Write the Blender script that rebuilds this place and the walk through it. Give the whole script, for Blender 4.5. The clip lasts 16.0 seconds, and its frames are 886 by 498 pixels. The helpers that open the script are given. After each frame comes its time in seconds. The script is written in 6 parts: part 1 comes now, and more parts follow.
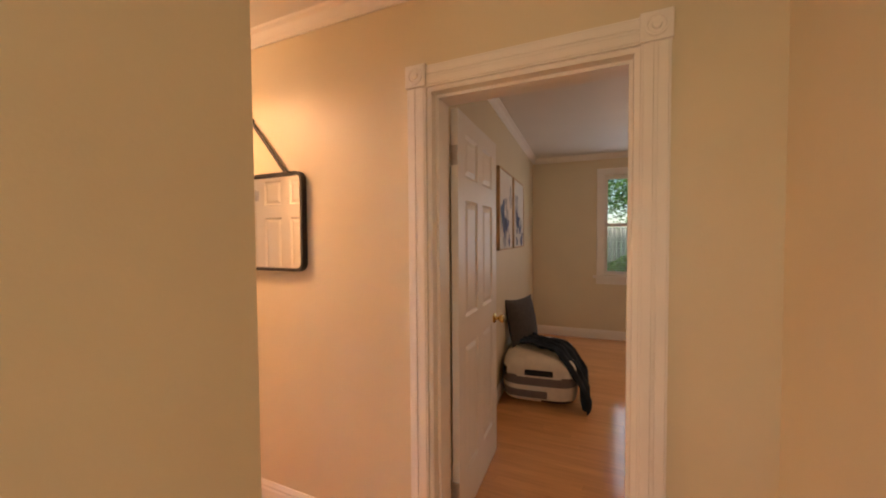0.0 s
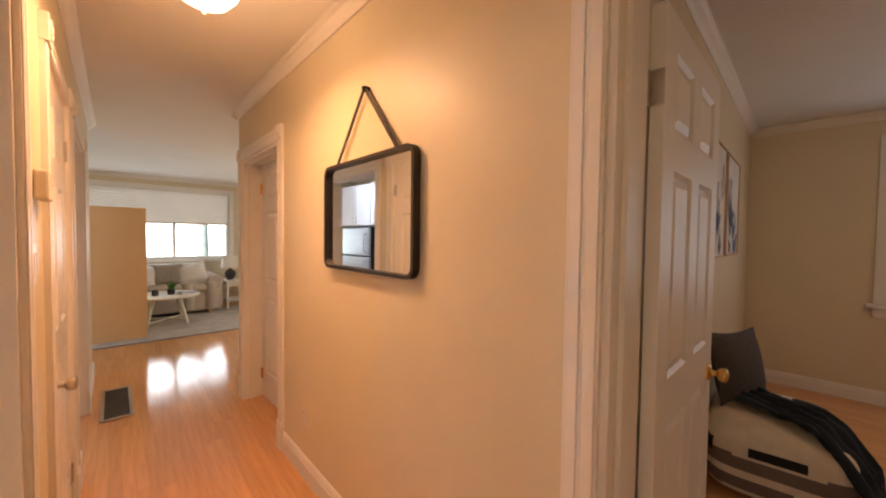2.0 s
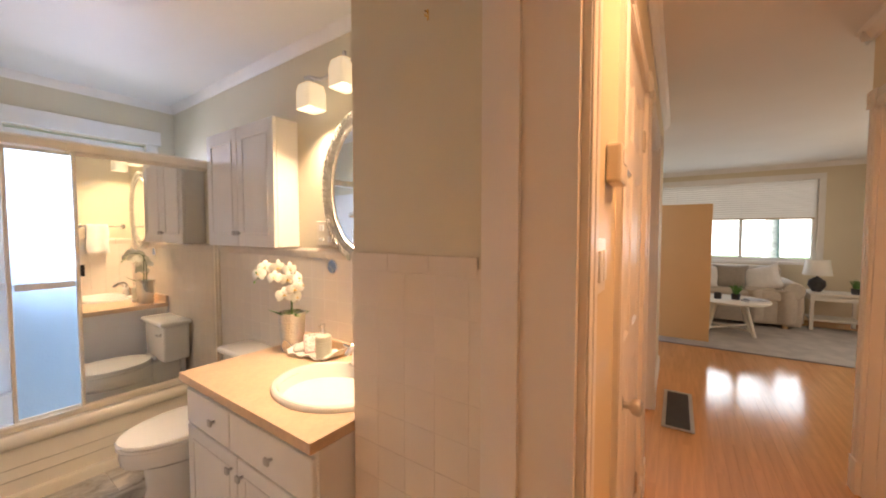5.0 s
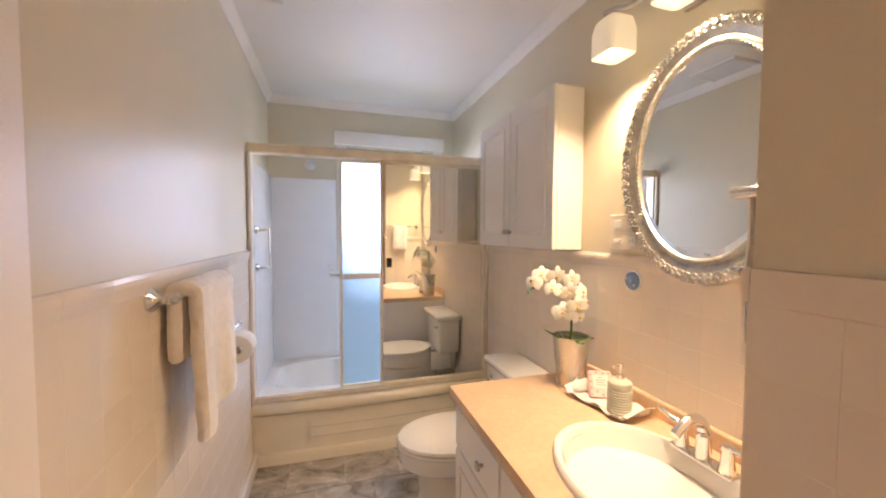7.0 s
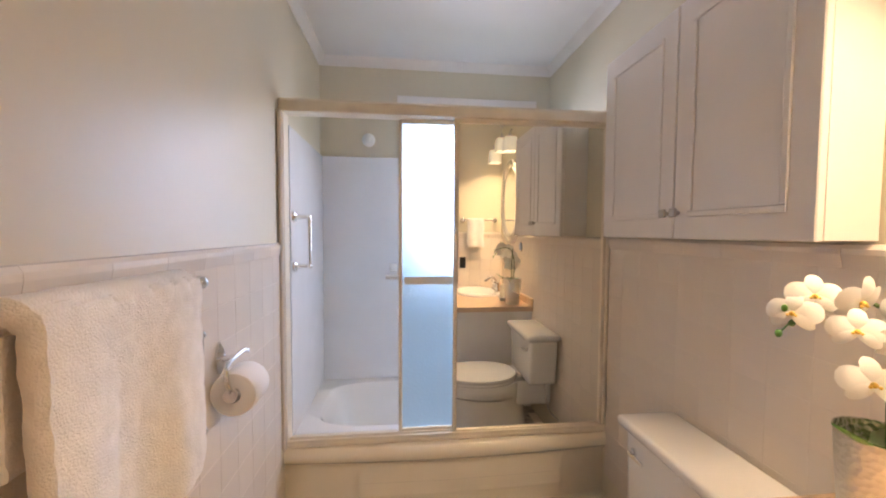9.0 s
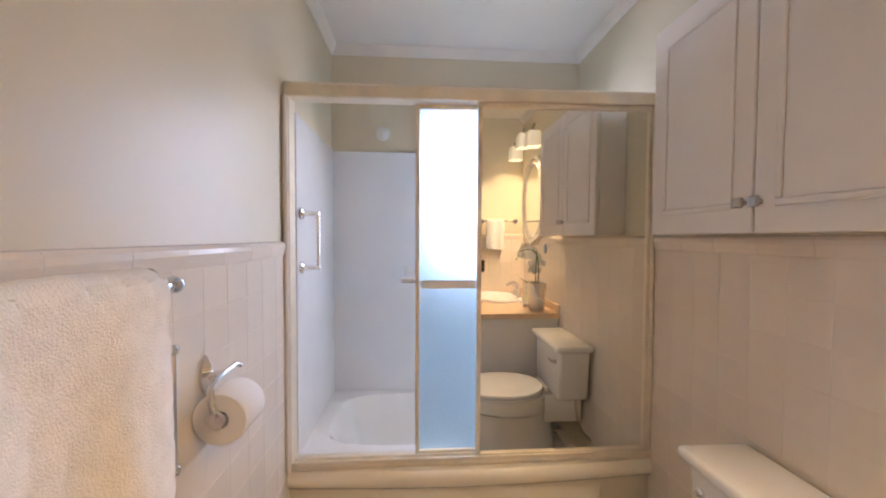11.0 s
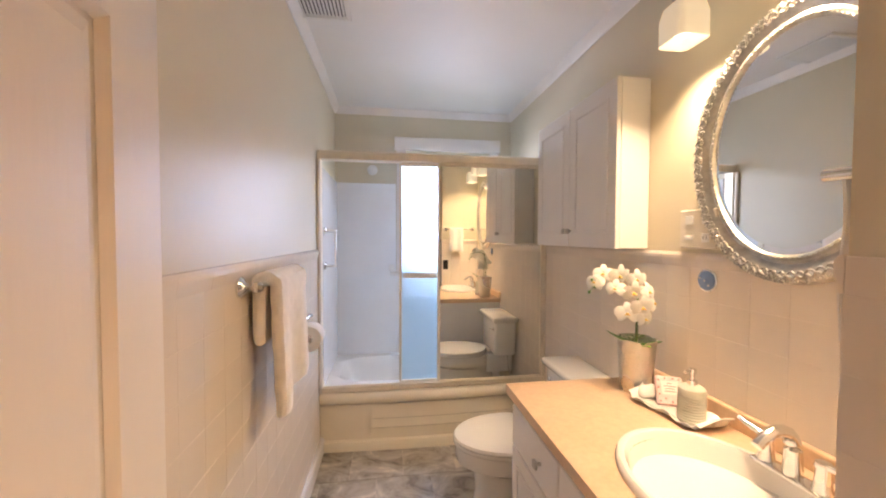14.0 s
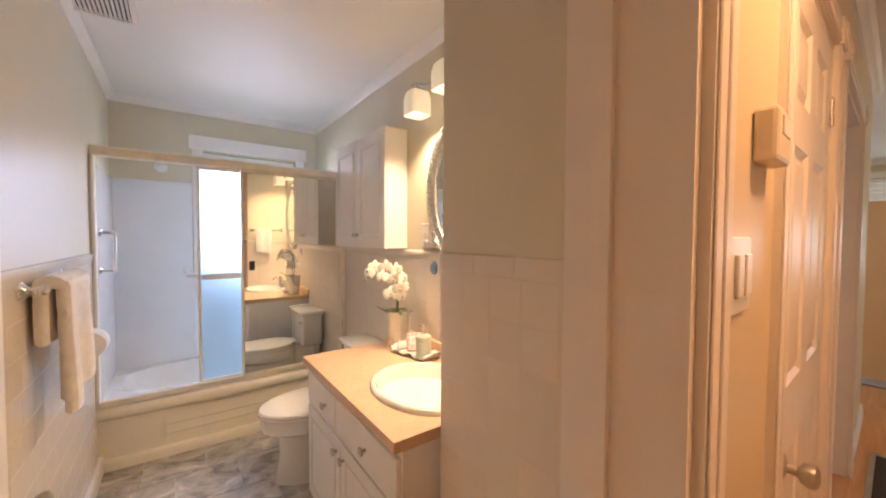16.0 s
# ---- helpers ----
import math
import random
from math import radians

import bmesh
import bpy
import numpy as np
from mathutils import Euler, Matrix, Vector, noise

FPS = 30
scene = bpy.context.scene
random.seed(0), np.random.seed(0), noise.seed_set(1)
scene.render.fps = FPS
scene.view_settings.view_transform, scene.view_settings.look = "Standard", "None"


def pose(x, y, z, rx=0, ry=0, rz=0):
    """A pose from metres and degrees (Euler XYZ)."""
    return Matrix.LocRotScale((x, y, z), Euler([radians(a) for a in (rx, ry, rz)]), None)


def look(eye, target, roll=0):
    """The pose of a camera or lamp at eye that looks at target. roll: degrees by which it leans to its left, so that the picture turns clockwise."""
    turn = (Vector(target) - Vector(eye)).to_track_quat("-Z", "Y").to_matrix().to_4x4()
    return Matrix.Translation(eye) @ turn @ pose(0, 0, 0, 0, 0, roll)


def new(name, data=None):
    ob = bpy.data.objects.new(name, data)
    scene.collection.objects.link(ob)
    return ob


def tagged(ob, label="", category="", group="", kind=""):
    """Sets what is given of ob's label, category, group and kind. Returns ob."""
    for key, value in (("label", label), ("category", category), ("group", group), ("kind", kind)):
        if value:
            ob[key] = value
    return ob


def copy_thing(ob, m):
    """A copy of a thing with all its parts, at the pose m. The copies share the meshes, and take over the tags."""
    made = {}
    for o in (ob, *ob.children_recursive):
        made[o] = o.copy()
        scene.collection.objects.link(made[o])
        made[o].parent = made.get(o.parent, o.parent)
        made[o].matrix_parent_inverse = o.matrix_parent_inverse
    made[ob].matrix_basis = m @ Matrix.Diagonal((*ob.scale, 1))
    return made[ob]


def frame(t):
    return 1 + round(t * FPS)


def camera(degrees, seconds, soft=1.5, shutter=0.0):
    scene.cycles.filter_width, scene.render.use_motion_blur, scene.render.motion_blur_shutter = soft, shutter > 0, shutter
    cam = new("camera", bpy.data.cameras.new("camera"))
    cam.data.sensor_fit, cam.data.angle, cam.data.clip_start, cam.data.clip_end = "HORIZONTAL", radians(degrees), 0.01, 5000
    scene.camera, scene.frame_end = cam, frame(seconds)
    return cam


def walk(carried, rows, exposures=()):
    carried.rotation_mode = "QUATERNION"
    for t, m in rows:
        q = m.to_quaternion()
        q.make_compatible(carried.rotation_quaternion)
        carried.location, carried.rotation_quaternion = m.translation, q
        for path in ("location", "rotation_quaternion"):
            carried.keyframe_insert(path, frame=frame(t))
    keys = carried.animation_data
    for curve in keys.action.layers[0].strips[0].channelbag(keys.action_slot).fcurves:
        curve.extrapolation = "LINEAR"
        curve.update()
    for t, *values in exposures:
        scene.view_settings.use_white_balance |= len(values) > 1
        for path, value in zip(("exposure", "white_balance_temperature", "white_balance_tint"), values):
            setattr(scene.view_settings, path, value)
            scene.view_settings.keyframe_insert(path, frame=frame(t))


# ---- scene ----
cam = camera(101.3, 16.0, soft=2.0)
PATH = [
    (0, (0.604, 1.825, 1.42), (-0.216, 3.647, 1.354), -0.4),
    (0.5, (0.547, 2.0, 1.398), (-0.348, 3.788, 1.344), 0.2),
    (1, (0.457, 2.142, 1.409), (-0.585, 3.848, 1.347), 0.5),
    (1.5, (0.375, 2.259, 1.402), (-0.877, 3.818, 1.344), 0.5),
    (2, (0.29, 2.359, 1.411), (-1.189, 3.703, 1.345), 0.7),
    (2.5, (0.185, 2.42, 1.423), (-1.519, 3.464, 1.34), 0.5),
    (3, (0.077, 2.449, 1.406), (-1.815, 3.093, 1.323), 0.3),
    (3.5, (-0.05, 2.449, 1.406), (-2.039, 2.634, 1.315), -0.1),
    (4, (-0.171, 2.438, 1.404), (-2.149, 2.156, 1.316), 0.0),
    (4.5, (-0.277, 2.4, 1.405), (-2.146, 1.694, 1.316), -0.1),
    (5, (-0.375, 2.333, 1.392), (-2.053, 1.248, 1.3), 0.0),
    (5.2, (-0.41, 2.293, 1.395), (-1.995, 1.077, 1.293), 0.2),
    (7.3, (-0.582, 1.725, 1.38), (-1.138, -0.195, 1.294), 0.4),
    (7.5, (-0.59, 1.654, 1.381), (-1.091, -0.28, 1.294), 0.5),
    (8, (-0.613, 1.476, 1.364), (-1.026, -0.479, 1.279), 0.4),
    (8.5, (-0.64, 1.3, 1.334), (-0.997, -0.667, 1.25), 0.5),
    (9, (-0.673, 1.144, 1.324), (-0.96, -0.834, 1.235), 0.3),
    (9.5, (-0.684, 1.037, 1.294), (-0.929, -0.947, 1.233), 0.1),
    (9.7, (-0.658, 1.009, 1.295), (-0.925, -0.972, 1.231), 0.2),
    (10.6, (-0.668, 0.925, 1.296), (-0.895, -1.062, 1.233), 0.2),
    (12, (-0.657, 1.249, 1.307), (-0.848, -0.741, 1.242), 0.3),
    (12.5, (-0.636, 1.389, 1.319), (-0.832, -0.601, 1.26), 0.3),
    (13, (-0.614, 1.535, 1.329), (-0.832, -0.452, 1.265), 0.2),
    (13.5, (-0.586, 1.685, 1.339), (-0.87, -0.293, 1.275), 0.2),
    (14, (-0.555, 1.851, 1.353), (-0.924, -0.114, 1.29), 0.2),
    (14.5, (-0.528, 2.013, 1.366), (-1.016, 0.074, 1.304), 0.2),
    (15, (-0.501, 2.139, 1.373), (-1.177, 0.257, 1.311), 0.2),
    (15.5, (-0.479, 2.246, 1.38), (-1.417, 0.481, 1.315), 0.2),
    (16, (-0.492, 2.35, 1.377), (-1.734, 0.784, 1.312), 0.3),
]
walk(cam, [(t, look(eye, target, roll)) for t, eye, target, roll in PATH],
     exposures=[(0, 0.5), (1.0, 0.4), (4.5, 0.29), (5.2, 0.17), (7.3, 0.06), (9.5, -0.08), (12, -0.06), (13.5, 0.03), (16, 0.08)])

# ---- world, sun, large lights ----
world = bpy.data.worlds.new("world")
scene.world = world
world.use_nodes = True
wn = world.node_tree
sky = wn.nodes.new("ShaderNodeTexSky")
sky.sky_type, sky.sun_disc = "NISHITA", False
sky.sun_elevation, sky.sun_rotation = radians(40), radians(143)
wn.links.new(sky.outputs[0], wn.nodes["Background"].inputs[0])
wn.nodes["Background"].inputs[1].default_value = 0.15


def lamp(name, kind, m, energy, color, size=0.1, size_y=None, spread=None):
    data = bpy.data.lights.new(name, kind)
    data.energy, data.color = energy, color
    if kind == "AREA":
        data.shape, data.size, data.size_y = "RECTANGLE", size, size_y or size
        if spread:
            data.spread = radians(spread)
    elif kind == "SUN":
        data.angle = size
    else:
        data.shadow_soft_size = size
    ob = new(name, data)
    ob.matrix_world = m
    return ob


DAY = (0.58, 0.71, 1.0)
WARM = (1.0, 0.495, 0.232)
VANITY = (1.0, 0.71, 0.45)
lamp("sun", "SUN", look((9, -12, 12.5), (0, 0, 0)), 5.0, (1, 0.95, 0.88), radians(10))

# bathroom axes: x 0 at the wall with the towel bar, y 0 at the tub's front
BATH = Matrix.Translation((-0.21, -0.53, 0)) @ Matrix.Rotation(radians(-2.2), 4, "Z")
# bedroom axes: x 0 at the picture wall, y 0 at the hall side
BED = Matrix.Translation((-0.17, 3.31, 0)) @ Matrix.Rotation(radians(3.0), 4, "Z")
HOME = Matrix.Identity(4)

lamp("bath_window_light", "AREA", BATH @ look((-0.93, -0.80, 1.60), (-0.93, 2.0, 0.5)), 14.5, (0.70, 0.73, 1.0), 0.66, 0.9, spread=150)
for yy in (1.842, 2.767, 3.675):
    lamp("living_window_light", "AREA", look((-8.29, yy, 1.28), (0, yy, 0.68)), 4.5, (0.82, 0.88, 1.0), 0.82, 0.60)
# added fill for the living room; its north wall has no known source
lamp("living_side_fill_light", "AREA", look((-5.6, 5.29, 1.5), (-5.6, 0, 0.7)), 19, (1.0, 0.82, 0.66), 1.5, 1.1)
lamp("bed_window_light", "AREA", BED @ look((1.70, 3.80, 1.5), (1.70, 0, 1.5)), 6, (0.80, 0.86, 1.0), 1.2, 1.2)
# added ceiling fill without a fixture, in place of the kitchen's daylight
lamp("kitchen_fill_light", "AREA", look((-4.1, 1.78, 2.42), (-4.1, 1.4, 1.0)), 22, DAY, 0.5)
lamp("hall_dome_light", "POINT", Matrix.Translation((-1.33, 2.62, 2.20)), 3.8, WARM, 0.12)
lamp("hall_dome_down_light", "AREA", look((-1.33, 2.62, 2.255), (-1.33, 2.621, 0)), 13, WARM, 0.24, spread=165)
# fill for light that reaches the nook from an unseen source
lamp("nook_fill_light", "AREA", look((0.58, 0.322, 1.5), (0.58, 3.0, 1.2)), 6.5, (1.0, 0.75, 0.54), 0.7, 1.0)
lamp("bed_dome_light", "POINT", BED @ Matrix.Translation((1.75, 1.9, 2.24)), 4.0, WARM, 0.11)
lamp("bed_dome_down_light", "AREA", BED @ look((1.75, 1.9, 2.30), (1.75, 1.901, 0)), 3.2, WARM, 0.24)
for yy, zz in ((1.30, 1.955), (1.545, 2.005), (1.79, 1.955)):
    lamp("vanity_bulb", "AREA", BATH @ look((-1.375, yy, zz + 0.02), (-1.26, yy, 0.8)), 4.9, VANITY, 0.08, spread=125)


# ---- materials ----
def material(name, color, rough=0.5, metal=0.0, var=0.06, scale=6.0, grain=0.0, grain_scale=220.0, coat=0.0, stretch=(1, 1, 1), pieces=0.0, stain=0.0, trans=0.0, ior=1.45, emit=None, strength=0.0, rough_var=0.05, spec=0.5, sheen=0.0):
    m = bpy.data.materials.new(name)
    m.use_nodes = True
    nt = m.node_tree
    b = nt.nodes["Principled BSDF"]
    b.inputs["Roughness"].default_value, b.inputs["Metallic"].default_value = rough, metal
    b.inputs["Coat Weight"].default_value, b.inputs["Coat Roughness"].default_value = coat, 0.08
    b.inputs["Transmission Weight"].default_value, b.inputs["IOR"].default_value = trans, ior
    b.inputs["Specular IOR Level"].default_value = spec
    b.inputs["Sheen Weight"].default_value = sheen
    if emit:
        b.inputs["Emission Color"].default_value, b.inputs["Emission Strength"].default_value = (*emit, 1), strength
    co = nt.nodes.new("ShaderNodeTexCoord")
    mp = nt.nodes.new("ShaderNodeMapping")
    mp.inputs["Scale"].default_value = stretch
    nt.links.new(co.outputs["Object"], mp.inputs[0])
    n1 = nt.nodes.new("ShaderNodeTexNoise")
    n1.inputs["Scale"].default_value, n1.inputs["Detail"].default_value = scale, 5
    nt.links.new(mp.outputs[0], n1.inputs["Vector"])
    ramp = nt.nodes.new("ShaderNodeMapRange")
    ramp.inputs[1].default_value, ramp.inputs[2].default_value = 0.3, 0.7
    ramp.inputs[3].default_value, ramp.inputs[4].default_value = 1 - var, 1 + var
    nt.links.new(n1.outputs[0], ramp.inputs[0])
    mul = nt.nodes.new("ShaderNodeVectorMath")
    mul.operation = "SCALE"
    mul.inputs[0].default_value = color
    nt.links.new(ramp.outputs[0], mul.inputs["Scale"])
    out = mul.outputs[0]
    if pieces:
        info = nt.nodes.new("ShaderNodeObjectInfo")
        geo = nt.nodes.new("ShaderNodeNewGeometry")
        add = nt.nodes.new("ShaderNodeMath")
        add.operation = "ADD"
        nt.links.new(info.outputs["Random"], add.inputs[0])
        nt.links.new(geo.outputs["Random Per Island"], add.inputs[1])
        fr = nt.nodes.new("ShaderNodeMath")
        fr.operation = "FRACT"
        nt.links.new(add.outputs[0], fr.inputs[0])
        r2 = nt.nodes.new("ShaderNodeMapRange")
        r2.inputs[3].default_value, r2.inputs[4].default_value = 1 - pieces, 1 + pieces
        nt.links.new(fr.outputs[0], r2.inputs[0])
        m2 = nt.nodes.new("ShaderNodeVectorMath")
        m2.operation = "SCALE"
        nt.links.new(out, m2.inputs[0])
        nt.links.new(r2.outputs[0], m2.inputs["Scale"])
        out = m2.outputs[0]
    if stain:
        n3 = nt.nodes.new("ShaderNodeTexNoise")
        n3.inputs["Scale"].default_value, n3.inputs["Detail"].default_value = scale * 0.22, 3
        nt.links.new(mp.outputs[0], n3.inputs["Vector"])
        r3 = nt.nodes.new("ShaderNodeMapRange")
        r3.inputs[1].default_value, r3.inputs[2].default_value = 0.35, 0.65
        r3.inputs[3].default_value, r3.inputs[4].default_value = 1 - stain, 1
        nt.links.new(n3.outputs[0], r3.inputs[0])
        m3 = nt.nodes.new("ShaderNodeVectorMath")
        m3.operation = "SCALE"
        nt.links.new(out, m3.inputs[0])
        nt.links.new(r3.outputs[0], m3.inputs["Scale"])
        out = m3.outputs[0]
    nt.links.new(out, b.inputs["Base Color"])
    if rough_var:
        r4 = nt.nodes.new("ShaderNodeMapRange")
        r4.inputs[3].default_value, r4.inputs[4].default_value = max(0, rough - rough_var), rough + rough_var
        nt.links.new(n1.outputs[0], r4.inputs[0])
        nt.links.new(r4.outputs[0], b.inputs["Roughness"])
    if grain:
        n2 = nt.nodes.new("ShaderNodeTexNoise")
        n2.inputs["Scale"].default_value, n2.inputs["Detail"].default_value = grain_scale, 2
        nt.links.new(mp.outputs[0], n2.inputs["Vector"])
        bp = nt.nodes.new("ShaderNodeBump")
        bp.inputs["Strength"].default_value, bp.inputs["Distance"].default_value = grain, 0.002
        nt.links.new(n2.outputs[0], bp.inputs["Height"])
        nt.links.new(bp.outputs[0], b.inputs["Normal"])
    return m


def wood_floor(name):
    m = material(name, (0.68, 0.345, 0.145), 0.10, var=0.10, scale=3.0, stretch=(1, 14, 14), pieces=0.06, coat=0.3, rough_var=0.04, grain=0.05, grain_scale=60)
    return m


def marble_vinyl(name):
    """Clouded stone print: pale veins and dark patches, shifted from tile to tile."""
    m = material(name, (0.5, 0.47, 0.42), 0.3, var=0.1, scale=9, grain=0.06, grain_scale=60)
    nt = m.node_tree
    L = nt.links.new
    co, info = nt.nodes.new("ShaderNodeTexCoord"), nt.nodes.new("ShaderNodeObjectInfo")
    sh = nt.nodes.new("ShaderNodeVectorMath")
    sh.operation = "MULTIPLY_ADD"
    sh.inputs[1].default_value = (1.0, 1.5, 1.0)
    L(co.outputs["Object"], sh.inputs[0])
    k = nt.nodes.new("ShaderNodeMath")
    k.operation, k.inputs[1].default_value = "MULTIPLY", 37.0
    L(info.outputs["Random"], k.inputs[0])
    L(k.outputs[0], sh.inputs[2])
    n = nt.nodes.new("ShaderNodeTexNoise")
    for key, v in (("Scale", 5.0), ("Detail", 9.0), ("Roughness", 0.62), ("Distortion", 1.1)):
        n.inputs[key].default_value = v
    L(sh.outputs[0], n.inputs["Vector"])
    cr = nt.nodes.new("ShaderNodeValToRGB")
    e = cr.color_ramp.elements
    e[0].position, e[0].color = 0.33, (0.17, 0.15, 0.125, 1)
    e[1].position, e[1].color = 0.68, (0.74, 0.68, 0.57, 1)
    x = e.new(0.46)
    x.color = (0.40, 0.36, 0.30, 1)
    x = e.new(0.56)
    x.color = (0.50, 0.47, 0.42, 1)
    L(n.outputs[0], cr.inputs[0])
    L(cr.outputs[0], nt.nodes["Principled BSDF"].inputs["Base Color"])
    return m


def hammered(name, color):
    m = material(name, color, 0.28, metal=1.0, var=0.1)
    nt = m.node_tree
    co = nt.nodes.new("ShaderNodeTexCoord")
    v = nt.nodes.new("ShaderNodeTexVoronoi")
    v.inputs["Scale"].default_value = 95
    nt.links.new(co.outputs["Object"], v.inputs["Vector"])
    bp = nt.nodes.new("ShaderNodeBump")
    bp.inputs["Strength"].default_value, bp.inputs["Distance"].default_value = 0.6, 0.004
    nt.links.new(v.outputs["Distance"], bp.inputs["Height"])
    nt.links.new(bp.outputs[0], nt.nodes["Principled BSDF"].inputs["Normal"])
    return m


PAINT = material("wall_paint", (0.70, 0.61, 0.44), 0.42, var=0.025, scale=2.5, grain=0.10, grain_scale=160, rough_var=0.04)
BATH_PAINT = material("bath_wall_paint", (0.69, 0.625, 0.475), 0.36, var=0.025, scale=2.5, grain=0.10, grain_scale=160)
CEILING = material("ceiling_paint", (0.80, 0.78, 0.74), 0.7, var=0.02, scale=2, grain=0.2, grain_scale=120)
BATH_CEILING = material("bath_ceiling_paint", (0.82, 0.81, 0.79), 0.55, var=0.02, scale=2, grain=0.12, grain_scale=120)
TRIM = material("trim_paint", (0.82, 0.78, 0.73), 0.42, var=0.03, scale=5, grain=0.04, grain_scale=90)
DOOR = material("door_paint", (0.82, 0.78, 0.73), 0.40, var=0.03, scale=4, grain=0.30, grain_scale=90, stretch=(1, 1, 0.12))
TILE = material("wall_tile_glaze", (0.79, 0.71, 0.61), 0.11, var=0.02, scale=4, pieces=0.02, grain=0.10, grain_scale=22, rough_var=0.03)
GROUT = material("grout", (0.79, 0.71, 0.61), 0.8, var=0.06, scale=20)
SURROUND = material("surround_tile", (0.80, 0.80, 0.80), 0.2, var=0.02, pieces=0.01)
PORCELAIN = material("porcelain", (0.83, 0.81, 0.77), 0.07, var=0.015, coat=0.3)
TUBMAT = material("tub_enamel", (0.88, 0.81, 0.66), 0.16, var=0.03, coat=0.2)
CABINET = material("cabinet_white", (0.83, 0.80, 0.76), 0.32, var=0.02, grain=0.03)
COUNTER = material("counter_laminate", (0.67, 0.475, 0.31), 0.38, var=0.06, scale=60, grain=0.05, stain=0.06)
CHROME = material("chrome", (0.80, 0.80, 0.80), 0.08, metal=1.0, var=0.03, rough_var=0.03)
NICKEL = material("brushed_nickel", (0.55, 0.52, 0.48), 0.3, metal=1.0, var=0.08, scale=30)
BRASS = material("brass", (0.78, 0.52, 0.17), 0.25, metal=1.0, var=0.08)
ALUM = material("gold_aluminium", (0.84, 0.76, 0.62), 0.34, metal=0.4, var=0.06, scale=12)
SILVERLEAF = material("silver_leaf", (0.50, 0.485, 0.45), 0.30, metal=0.9, var=0.2, scale=40, grain=0.2, grain_scale=70)
BLACK = material("black_metal", (0.022, 0.021, 0.02), 0.42, var=0.15, scale=30)
MIRROR = material("mirror_glass", (0.86, 0.88, 0.87), 0.0, metal=1.0, var=0.0, rough_var=0)
DIM_MIRROR = material("mirror_door_glass", (0.96, 0.96, 0.90), 0.01, metal=1.0, var=0.0, rough_var=0)
GLASS = material("window_glass", (0.97, 0.98, 0.98), 0.0, var=0.0, trans=1.0, ior=1.05, rough_var=0)
FROST = material("frosted_glass", (0.60, 0.78, 0.90), 0.75, var=0.02, trans=1.0, ior=1.3, grain=0.6, grain_scale=90, rough_var=0)
WOOD = wood_floor("maple_strip_floor")
VINYL = marble_vinyl("marble_vinyl_tile")
TOWEL = material("towel_terry", (0.90, 0.86, 0.80), 0.95, var=0.05, scale=30, grain=1.0, grain_scale=330, sheen=0.3)
PAPER = material("tissue_paper", (0.86, 0.84, 0.81), 0.95, var=0.02, grain=0.2)
LEAF = material("leaf_green", (0.10, 0.24, 0.05), 0.35, var=0.25, scale=14)
STEM = material("stem", (0.10, 0.16, 0.05), 0.5, var=0.2)
PETAL = material("petal_white", (0.84, 0.82, 0.76), 0.6, var=0.04, sheen=0.2)
POLLEN = material("orchid_lip", (0.80, 0.55, 0.12), 0.6, var=0.3, scale=80)
POT = hammered("hammered_silver", (0.68, 0.66, 0.62))
STONE = material("soap_ceramic", (0.55, 0.55, 0.46), 0.5, var=0.08, scale=20)
PINK = material("pink_wrapper", (0.84, 0.60, 0.58), 0.4, var=0.15, scale=60)
LABEL = material("paper_label", (0.82, 0.76, 0.72), 0.6, var=0.02)
INK = material("grey_ink", (0.30, 0.25, 0.25), 0.7, var=0.05)
PLASTIC = material("almond_plastic", (0.72, 0.66, 0.55), 0.4, var=0.02)
WHITEPL = material("white_plastic", (0.80, 0.79, 0.76), 0.35, var=0.02)
DARKGAP = material("dark_gap", (0.03, 0.028, 0.025), 0.8, var=0.1)
BLUE = material("pale_blue_disc", (0.20, 0.29, 0.48), 0.3, metal=0.2, var=0.08)
OPAL = material("opal_shade", (0.85, 0.80, 0.70), 0.4, var=0.02, emit=(1.0, 0.78, 0.50), strength=0.35)
BULB = material("bulb_glow", (1, 1, 1), 0.5, emit=(1.0, 0.84, 0.60), strength=3.0)
DOME = material("dome_glass", (0.9, 0.88, 0.82), 0.3, emit=(1.0, 0.80, 0.52), strength=3.2)
PANEL = material("divider_board", (0.80, 0.50, 0.22), 0.6, var=0.02, scale=3)
RUG = material("grey_rug", (0.44, 0.40, 0.36), 0.95, var=0.16, scale=5, grain=0.8, grain_scale=180)
RUGEDGE = material("rug_border", (0.30, 0.28, 0.26), 0.95, var=0.1)
SOFA = material("sofa_linen", (0.50, 0.43, 0.35), 0.9, var=0.06, scale=20, grain=0.5)
CUSH_W = material("cushion_white", (0.74, 0.71, 0.68), 0.9, var=0.05, scale=20, grain=0.4)
CUSH_G = material("cushion_taupe", (0.30, 0.26, 0.22), 0.9, var=0.08, scale=20, grain=0.4)
PALEWOOD = material("whitewashed_wood", (0.70, 0.65, 0.56), 0.45, var=0.08, scale=4, stretch=(1, 1, 0.2))
LAMPSHADE = material("linen_shade", (0.80, 0.76, 0.68), 0.9, var=0.04, grain=0.2)
DARKVASE = material("dark_ceramic", (0.05, 0.045, 0.045), 0.3, var=0.3, scale=25)
# faint emission stands in for daylight passing through the shade cloth
SHADE = material("cellular_shade_glow", (0.74, 0.72, 0.68), 0.9, var=0.03, scale=4, emit=(0.95, 0.90, 0.84), strength=0.14)
BLIND = material("blind_slat", (0.80, 0.80, 0.78), 0.5, var=0.02)
